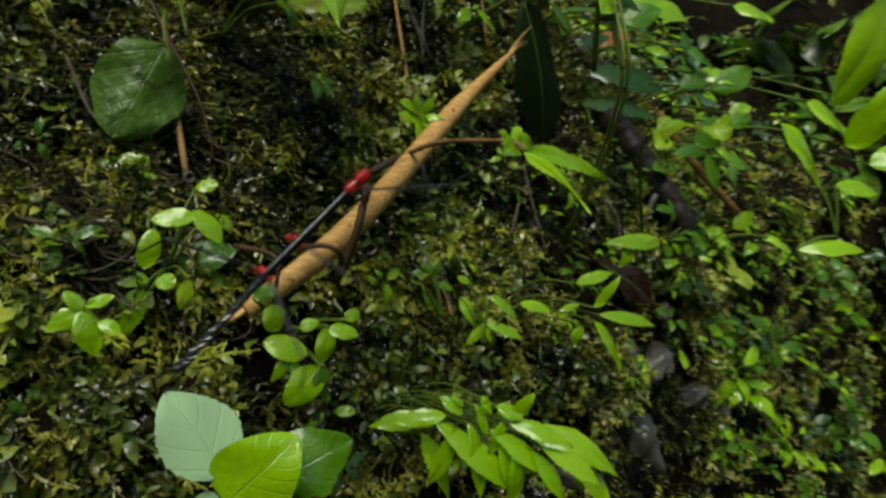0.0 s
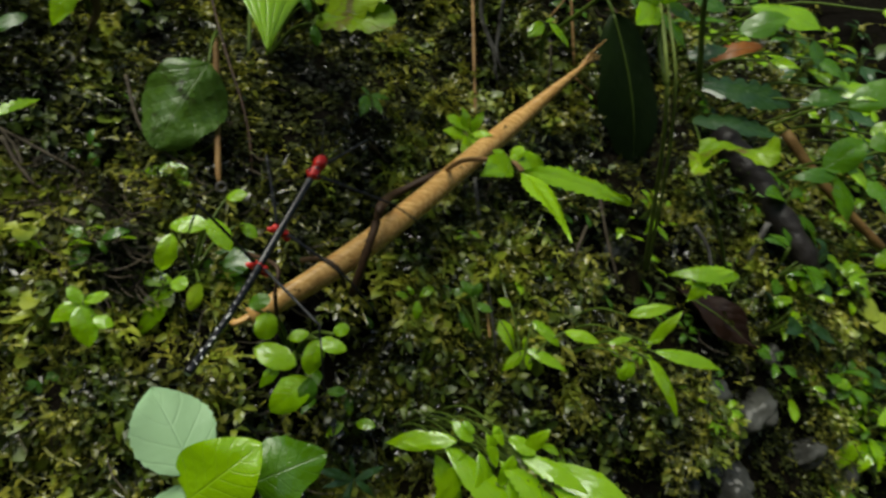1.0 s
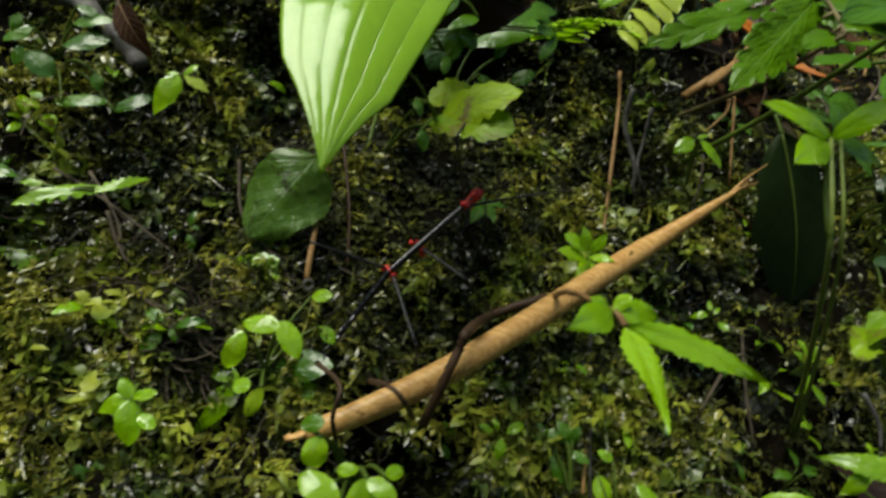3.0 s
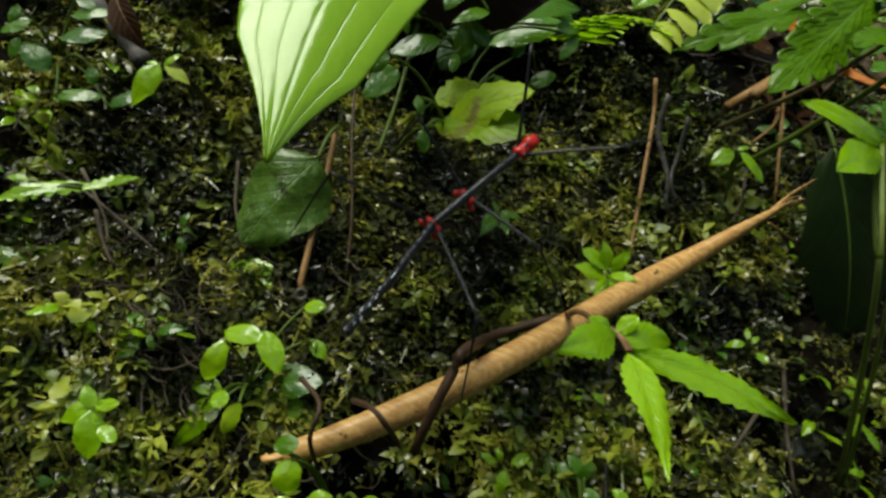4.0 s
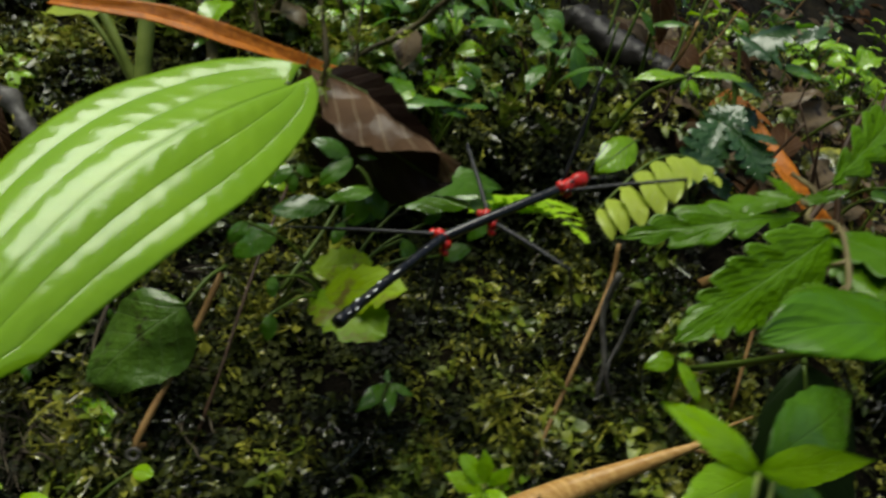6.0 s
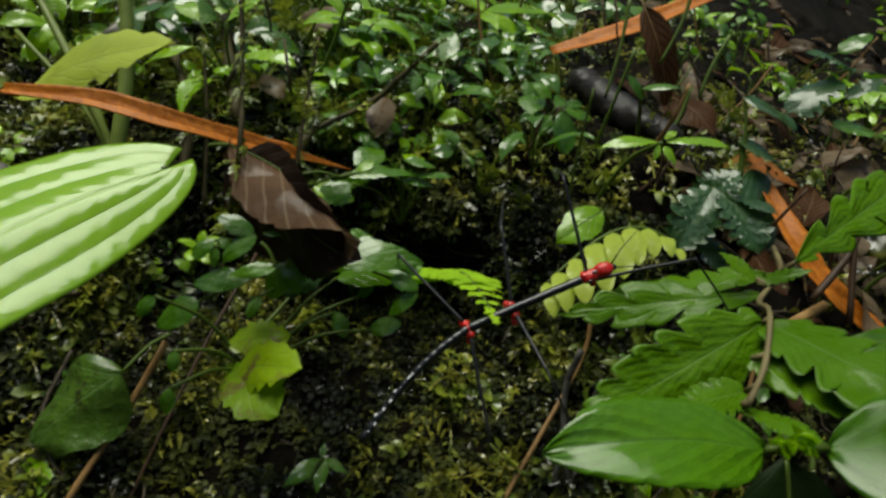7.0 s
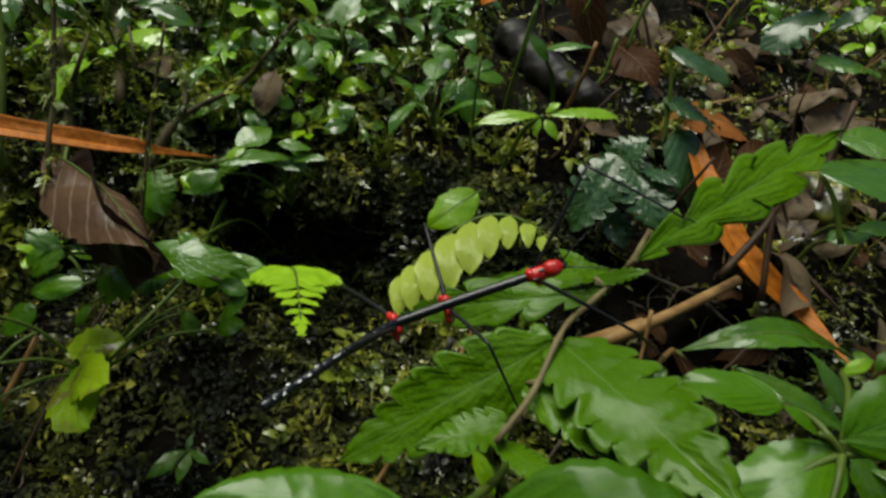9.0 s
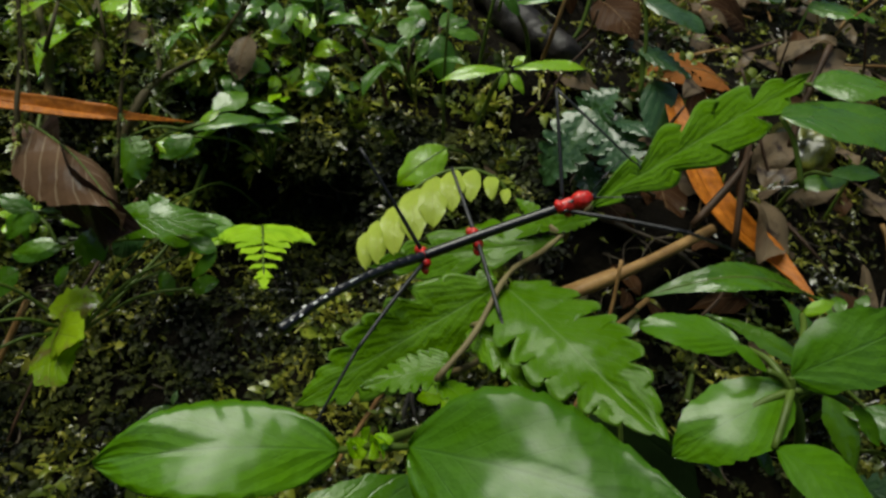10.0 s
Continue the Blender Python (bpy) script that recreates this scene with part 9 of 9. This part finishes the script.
    walk(legs["front", -1][1], [(0, pose(0.0632, -0.0228, 0.0164, 0.0, 53.0, -15.3)), (0.1, pose(0.0614, -0.0235, 0.0174, -3.4, 52.8, -19.5)), (0.2, pose(0.0582, -0.0252, 0.0183, -9.0, 56.3, -26.6)), (0.3, pose(0.0539, -0.0256, 0.0207, -14.6, 56.6, -33.3)), (0.4, pose(0.0484, -0.0229, 0.0253, -12.7, 48.1, -30.9)), (0.5, pose(0.0447, -0.0211, 0.0272, -9.1, 36.5, -25.8)), (0.6, pose(0.0510, -0.0302, 0.0155, -14.5, 34.7, -35.1)), (0.7, pose(0.0562, -0.0325, -0.0025, -25.1, 37.4, -54.6)), (0.8, pose(0.0551, -0.0327, -0.0050, -30.6, 36.5, -64.0)), (0.9, pose(0.0532, -0.0333, -0.0053, -33.3, 36.5, -68.6)), (1, pose(0.0519, -0.0336, -0.0061, -34.9, 37.7, -71.3)), (1.5, pose(0.0529, -0.0331, 0.0063, -26.7, 35.4, -58.4)), (2, pose(0.0491, -0.0184, 0.0283, -15.1, 27.5, -39.1)), (2.5, pose(0.0508, -0.0176, 0.0284, -10.6, 33.0, -29.7)), (3, pose(0.0526, -0.0176, 0.0278, -5.2, 38.1, -20.0)), (3.2, pose(0.0528, -0.0177, 0.0277, -5.0, 38.1, -19.6)), (3.7, pose(0.0589, -0.0233, 0.0200, -3.4, 28.1, -17.0)), (4.3, pose(0.0660, -0.0239, 0.0102, -0.2, 22.7, -10.2)), (4.5, pose(0.0674, -0.0222, 0.0105, 0.4, 20.7, -8.5)), (5, pose(0.0668, -0.0255, 0.0004, 5.0, 55.2, 1.9)), (5.5, pose(0.0534, -0.0320, 0.0096, 60.4, 80.5, 61.7)), (6, pose(0.0667, -0.0184, 0.0168, 0.3, 53.8, 1.2)), (6.2, pose(0.0669, -0.0182, 0.0168, 0.2, 53.4, 1.0)), (6.5, pose(0.0713, -0.0156, 0.0117, -18.2, 55.7, -22.0)), (6.9, pose(0.0754, -0.0106, 0.0033, -43.8, 51.1, -54.9)), (7.3, pose(0.0766, -0.0038, -0.0044, -57.6, 42.8, -74.6)), (7.4, pose(0.0760, -0.0008, -0.0083, -61.1, 23.4, -78.7)), (7.5, pose(0.0747, 0.0023, -0.0119, -62.9, 3.8, -81.7)), (7.75, pose(0.0730, 0.0094, -0.0121, -63.0, 6.2, -82.7)), (8, pose(0.0698, 0.0161, -0.0118, -63.1, 8.5, -83.8)), (8.25, pose(0.0726, -0.0066, -0.0161, -58.3, 38.9, -69.7)), (8.5, pose(0.0615, -0.0268, -0.0130, -30.7, 65.0, -34.9)), (8.75, pose(0.0639, -0.0252, -0.0123, -24.6, 64.0, -28.1)), (9, pose(0.0662, -0.0234, -0.0116, -19.0, 62.7, -21.9)), (9.25, pose(0.0673, -0.0211, -0.0134, -13.9, 58.5, -16.2)), (9.5, pose(0.0683, -0.0186, -0.0151, -10.1, 54.0, -11.7)), (9.75, pose(0.0702, -0.0210, -0.0052, -12.6, 49.3, -14.7)), (10, pose(0.0697, -0.0215, 0.0051, -14.5, 44.5, -17.2))])
    walk(legs["mid", 1][0], [(0, pose(0.0159, 0.0013, -0.0004, -0.0, -22.1, 82.5)), (0.1, pose(0.0159, 0.0013, -0.0004, -0.6, -24.0, 84.1)), (0.2, pose(0.0159, 0.0013, -0.0004, -2.3, -22.8, 88.2)), (0.3, pose(0.0159, 0.0013, -0.0004, -3.8, -21.7, 92.1)), (0.4, pose(0.0159, 0.0013, -0.0004, -4.4, -23.1, 93.7)), (0.5, pose(0.0159, 0.0013, -0.0004, -3.1, -23.7, 90.6)), (0.6, pose(0.0159, 0.0013, -0.0004, 3.6, -24.2, 74.0)), (0.7, pose(0.0159, 0.0013, -0.0004, 12.3, -23.2, 51.8)), (0.8, pose(0.0159, 0.0013, -0.0004, 16.3, -20.1, 41.1)), (0.9, pose(0.0159, 0.0013, -0.0004, 17.4, -15.9, 37.8)), (1, pose(0.0159, 0.0013, -0.0004, 17.3, -12.0, 38.4)), (1.5, pose(0.0159, 0.0013, -0.0004, 14.7, -28.6, 50.7)), (2, pose(0.0159, 0.0013, -0.0004, -6.1, -56.3, 90.0)), (2.5, pose(0.0159, 0.0013, -0.0004, -7.9, -50.9, 92.1)), (3, pose(0.0159, 0.0013, -0.0004, -7.8, -44.8, 91.9)), (3.2, pose(0.0159, 0.0013, -0.0004, -7.7, -44.4, 91.8)), (3.7, pose(0.0159, 0.0013, -0.0004, -3.8, -32.7, 86.1)), (4.3, pose(0.0159, 0.0013, -0.0004, -5.0, -20.1, 88.2)), (4.5, pose(0.0159, 0.0013, -0.0004, -6.1, -18.9, 91.3)), (5, pose(0.0159, 0.0013, -0.0004, -2.5, -10.9, 80.5)), (5.5, pose(0.0159, 0.0013, -0.0004, 0.1, -3.9, 66.5)), (6, pose(0.0159, 0.0013, -0.0004, -0.1, 8.5, 70.5)), (6.2, pose(0.0159, 0.0013, -0.0004, 0.5, 2.2, 74.4)), (6.5, pose(0.0159, 0.0013, -0.0004, 0.5, -7.3, 75.5)), (6.9, pose(0.0159, 0.0013, -0.0004, 0.8, -13.6, 73.0)), (7.3, pose(0.0159, 0.0013, -0.0004, 1.7, -19.7, 69.1)), (7.4, pose(0.0159, 0.0013, -0.0004, 2.8, -20.8, 65.9)), (7.5, pose(0.0159, 0.0013, -0.0004, 4.0, -21.8, 62.7)), (7.75, pose(0.0159, 0.0013, -0.0004, 1.1, -17.7, 70.3)), (8, pose(0.0159, 0.0013, -0.0004, -1.1, -13.3, 77.5)), (8.25, pose(0.0159, 0.0013, -0.0004, -2.1, -6.4, 81.7)), (8.5, pose(0.0159, 0.0013, -0.0004, -2.5, 0.6, 85.8)), (8.75, pose(0.0159, 0.0013, -0.0004, -2.5, 3.2, 85.7)), (9, pose(0.0159, 0.0013, -0.0004, -2.5, 5.8, 85.6)), (9.25, pose(0.0159, 0.0013, -0.0004, -2.0, 11.7, 90.8)), (9.5, pose(0.0159, 0.0013, -0.0004, -0.9, 17.5, 96.3)), (9.75, pose(0.0159, 0.0013, -0.0004, -2.4, 16.2, 91.4)), (10, pose(0.0159, 0.0013, -0.0004, -3.7, 14.8, 86.5))])
    walk(legs["mid", 1][1], [(0, pose(0.0192, 0.0263, 0.0098, 0.0, 61.9, 73.9)), (0.1, pose(0.0185, 0.0260, 0.0107, 1.2, 64.1, 75.3)), (0.2, pose(0.0167, 0.0264, 0.0101, 8.3, 68.2, 83.1)), (0.3, pose(0.0150, 0.0266, 0.0097, 18.5, 68.6, 94.1)), (0.4, pose(0.0143, 0.0263, 0.0103, 22.2, 62.5, 98.0)), (0.5, pose(0.0156, 0.0262, 0.0105, 19.2, 57.2, 94.6)), (0.6, pose(0.0227, 0.0251, 0.0107, 1.5, 67.2, 73.8)), (0.7, pose(0.0314, 0.0209, 0.0103, -61.4, 76.5, 6.4)), (0.8, pose(0.0351, 0.0181, 0.0089, -101.2, 75.0, -34.8)), (0.9, pose(0.0366, 0.0173, 0.0071, -123.6, 73.8, -58.0)), (1, pose(0.0368, 0.0178, 0.0053, -137.6, 72.9, -72.5)), (1.5, pose(0.0310, 0.0198, 0.0126, -49.0, 86.5, 15.4)), (2, pose(0.0159, 0.0164, 0.0222, 37.2, 57.7, 97.9)), (2.5, pose(0.0153, 0.0184, 0.0207, 35.7, 55.2, 96.1)), (3, pose(0.0153, 0.0206, 0.0188, 34.3, 53.9, 94.4)), (3.2, pose(0.0153, 0.0207, 0.0186, 34.1, 54.0, 94.2)), (3.7, pose(0.0175, 0.0241, 0.0143, 27.6, 66.5, 85.9)), (4.3, pose(0.0167, 0.0268, 0.0089, 27.4, 75.4, 85.4)), (4.5, pose(0.0153, 0.0270, 0.0084, 35.4, 74.5, 93.6)), (5, pose(0.0203, 0.0276, 0.0047, 0.4, 63.9, 57.6)), (5.5, pose(0.0267, 0.0262, 0.0015, -16.8, 49.0, 38.9)), (6, pose(0.0249, 0.0267, -0.0044, -75.4, 64.5, -34.9)), (6.2, pose(0.0232, 0.0275, -0.0014, -45.0, 67.3, -2.6)), (6.5, pose(0.0227, 0.0274, 0.0031, -2.8, 59.2, 41.9)), (6.9, pose(0.0236, 0.0266, 0.0060, 13.2, 47.6, 60.3)), (7.3, pose(0.0250, 0.0252, 0.0088, 22.5, 35.8, 72.8)), (7.4, pose(0.0263, 0.0245, 0.0093, 23.5, 50.3, 73.4)), (7.5, pose(0.0275, 0.0237, 0.0097, 25.2, 64.8, 74.6)), (7.75, pose(0.0246, 0.0257, 0.0079, 27.0, 62.9, 76.6)), (8, pose(0.0216, 0.0271, 0.0059, 28.5, 61.0, 78.3)), (8.25, pose(0.0198, 0.0280, 0.0026, 29.6, 62.5, 79.6)), (8.5, pose(0.0179, 0.0284, -0.0007, 30.8, 64.0, 80.9)), (8.75, pose(0.0179, 0.0284, -0.0019, 32.0, 65.5, 82.2)), (9, pose(0.0180, 0.0283, -0.0031, 33.4, 66.9, 83.7)), (9.25, pose(0.0155, 0.0279, -0.0059, 34.4, 66.0, 84.8)), (9.5, pose(0.0130, 0.0271, -0.0086, 35.3, 65.0, 85.9)), (9.75, pose(0.0153, 0.0274, -0.0080, 32.7, 64.9, 83.0)), (10, pose(0.0175, 0.0276, -0.0073, 30.1, 64.7, 80.1))])
    walk(legs["hind", -1][0], [(0, pose(0.0000, -0.0013, -0.0004, 0.0, -21.9, -114.3)), (0.1, pose(0.0000, -0.0013, -0.0004, 0.7, -22.0, -116.3)), (0.2, pose(0.0000, -0.0013, -0.0004, 2.8, -19.8, -121.9)), (0.3, pose(0.0000, -0.0013, -0.0004, 4.6, -16.5, -127.1)), (0.4, pose(0.0000, -0.0013, -0.0004, 4.7, -13.3, -127.4)), (0.5, pose(0.0000, -0.0013, -0.0004, 3.8, -12.0, -123.5)), (0.6, pose(0.0000, -0.0013, -0.0004, 2.4, -24.3, -116.7)), (0.7, pose(0.0000, -0.0013, -0.0004, 0.9, -36.1, -113.1)), (0.8, pose(0.0000, -0.0013, -0.0004, 2.1, -33.9, -115.1)), (0.9, pose(0.0000, -0.0013, -0.0004, 3.6, -30.5, -117.7)), (1, pose(0.0000, -0.0013, -0.0004, 4.5, -29.7, -119.6)), (1.5, pose(0.0000, -0.0013, -0.0004, 4.1, -27.2, -118.7)), (2, pose(0.0000, -0.0013, -0.0004, 4.2, -20.3, -118.8)), (2.5, pose(0.0000, -0.0013, -0.0004, 3.5, -21.3, -116.9)), (3, pose(0.0000, -0.0013, -0.0004, 2.8, -22.4, -115.1)), (3.2, pose(0.0000, -0.0013, -0.0004, 2.8, -22.4, -115.0)), (3.7, pose(0.0000, -0.0013, -0.0004, 3.2, -16.1, -115.9)), (4.3, pose(0.0000, -0.0013, -0.0004, 4.3, -10.9, -120.0)), (4.5, pose(0.0000, -0.0013, -0.0004, 4.6, -11.1, -121.6)), (5, pose(0.0000, -0.0013, -0.0004, 6.6, 23.8, -125.8)), (5.5, pose(0.0000, -0.0013, -0.0004, 6.1, 58.9, -129.6)), (6, pose(0.0000, -0.0013, -0.0004, 12.8, 60.0, -121.8)), (6.2, pose(0.0000, -0.0013, -0.0004, 26.4, 58.2, -105.8)), (6.5, pose(0.0000, -0.0013, -0.0004, 32.6, 41.8, -99.5)), (6.9, pose(0.0000, -0.0013, -0.0004, 32.0, 18.9, -103.9)), (7.3, pose(0.0000, -0.0013, -0.0004, 35.3, -12.2, -108.3)), (7.4, pose(0.0000, -0.0013, -0.0004, 41.8, -34.9, -121.7)), (7.5, pose(0.0000, -0.0013, -0.0004, 59.7, -55.0, -144.9)), (7.75, pose(0.0000, -0.0013, -0.0004, 55.5, -51.6, -139.6)), (8, pose(0.0000, -0.0013, -0.0004, 52.0, -48.1, -135.1)), (8.25, pose(0.0000, -0.0013, -0.0004, 52.7, -51.1, -135.9)), (8.5, pose(0.0000, -0.0013, -0.0004, 53.5, -54.2, -136.8)), (8.75, pose(0.0000, -0.0013, -0.0004, 53.7, -57.7, -137.1)), (9, pose(0.0000, -0.0013, -0.0004, 54.0, -61.3, -137.4)), (9.25, pose(0.0000, -0.0013, -0.0004, 52.3, -36.7, -131.5)), (9.5, pose(0.0000, -0.0013, -0.0004, 53.9, -11.9, -128.6)), (9.75, pose(0.0000, -0.0013, -0.0004, 55.0, -13.8, -134.3)), (10, pose(0.0000, -0.0013, -0.0004, 56.4, -15.6, -140.0))])
    walk(legs["hind", -1][1], [(0, pose(-0.0130, -0.0301, 0.0123, 0.0, 63.4, -136.7)), (0.1, pose(-0.0140, -0.0296, 0.0123, -0.7, 59.1, -137.5)), (0.2, pose(-0.0169, -0.0285, 0.0111, -4.6, 52.5, -142.0)), (0.3, pose(-0.0197, -0.0273, 0.0093, -8.5, 47.8, -146.9)), (0.4, pose(-0.0201, -0.0276, 0.0074, -11.0, 50.2, -150.2)), (0.5, pose(-0.0184, -0.0290, 0.0067, -10.4, 57.2, -149.4)), (0.6, pose(-0.0139, -0.0290, 0.0136, 0.5, 54.1, -136.5)), (0.7, pose(-0.0108, -0.0266, 0.0196, 5.9, 44.5, -129.9)), (0.8, pose(-0.0120, -0.0269, 0.0186, 4.8, 42.6, -131.4)), (0.9, pose(-0.0136, -0.0272, 0.0169, 2.8, 42.4, -134.4)), (1, pose(-0.0146, -0.0270, 0.0164, 1.1, 41.6, -137.0)), (1.5, pose(-0.0145, -0.0278, 0.0151, 2.7, 41.1, -134.6)), (2, pose(-0.0154, -0.0292, 0.0114, 4.6, 38.5, -131.6)), (2.5, pose(-0.0143, -0.0295, 0.0120, 4.7, 45.2, -131.5)), (3, pose(-0.0133, -0.0298, 0.0126, 4.7, 52.0, -131.6)), (3.2, pose(-0.0133, -0.0298, 0.0126, 4.7, 52.2, -131.6)), (3.7, pose(-0.0143, -0.0307, 0.0090, 4.0, 54.7, -132.5)), (4.3, pose(-0.0167, -0.0302, 0.0060, 0.7, 53.2, -136.5)), (4.5, pose(-0.0175, -0.0297, 0.0061, -0.5, 51.2, -138.0)), (5, pose(-0.0182, -0.0265, -0.0141, -1.3, 50.6, -139.0)), (5.5, pose(-0.0112, -0.0148, -0.0295, -0.7, 52.8, -138.3)), (6, pose(-0.0090, -0.0157, -0.0298, -176.3, 74.4, 45.4)), (6.2, pose(-0.0049, -0.0185, -0.0293, -168.8, 70.0, 53.2)), (6.5, pose(-0.0042, -0.0263, -0.0231, -162.1, 75.5, 60.2)), (6.9, pose(-0.0077, -0.0325, -0.0114, -121.7, 87.6, 100.6)), (7.3, pose(-0.0104, -0.0329, 0.0068, 5.3, 73.1, -132.7)), (7.4, pose(-0.0146, -0.0250, 0.0190, -58.0, 81.1, 161.7)), (7.5, pose(-0.0160, -0.0125, 0.0275, -111.8, 71.4, 105.7)), (7.75, pose(-0.0161, -0.0150, 0.0263, -112.3, 70.4, 105.2)), (8, pose(-0.0161, -0.0173, 0.0249, -112.7, 69.3, 104.8)), (8.25, pose(-0.0153, -0.0162, 0.0261, -110.8, 70.3, 106.8)), (8.5, pose(-0.0145, -0.0149, 0.0272, -108.7, 71.3, 109.0)), (8.75, pose(-0.0133, -0.0137, 0.0283, -107.1, 72.0, 110.7)), (9, pose(-0.0120, -0.0124, 0.0294, -105.3, 72.7, 112.6)), (9.25, pose(-0.0181, -0.0217, 0.0199, -2.2, 51.6, -144.4)), (9.5, pose(-0.0208, -0.0273, 0.0066, 14.9, 8.8, -127.3)), (9.75, pose(-0.0230, -0.0249, 0.0077, 14.1, 6.2, -132.2)), (10, pose(-0.0251, -0.0223, 0.0087, 13.6, 3.6, -137.1))])


motions()
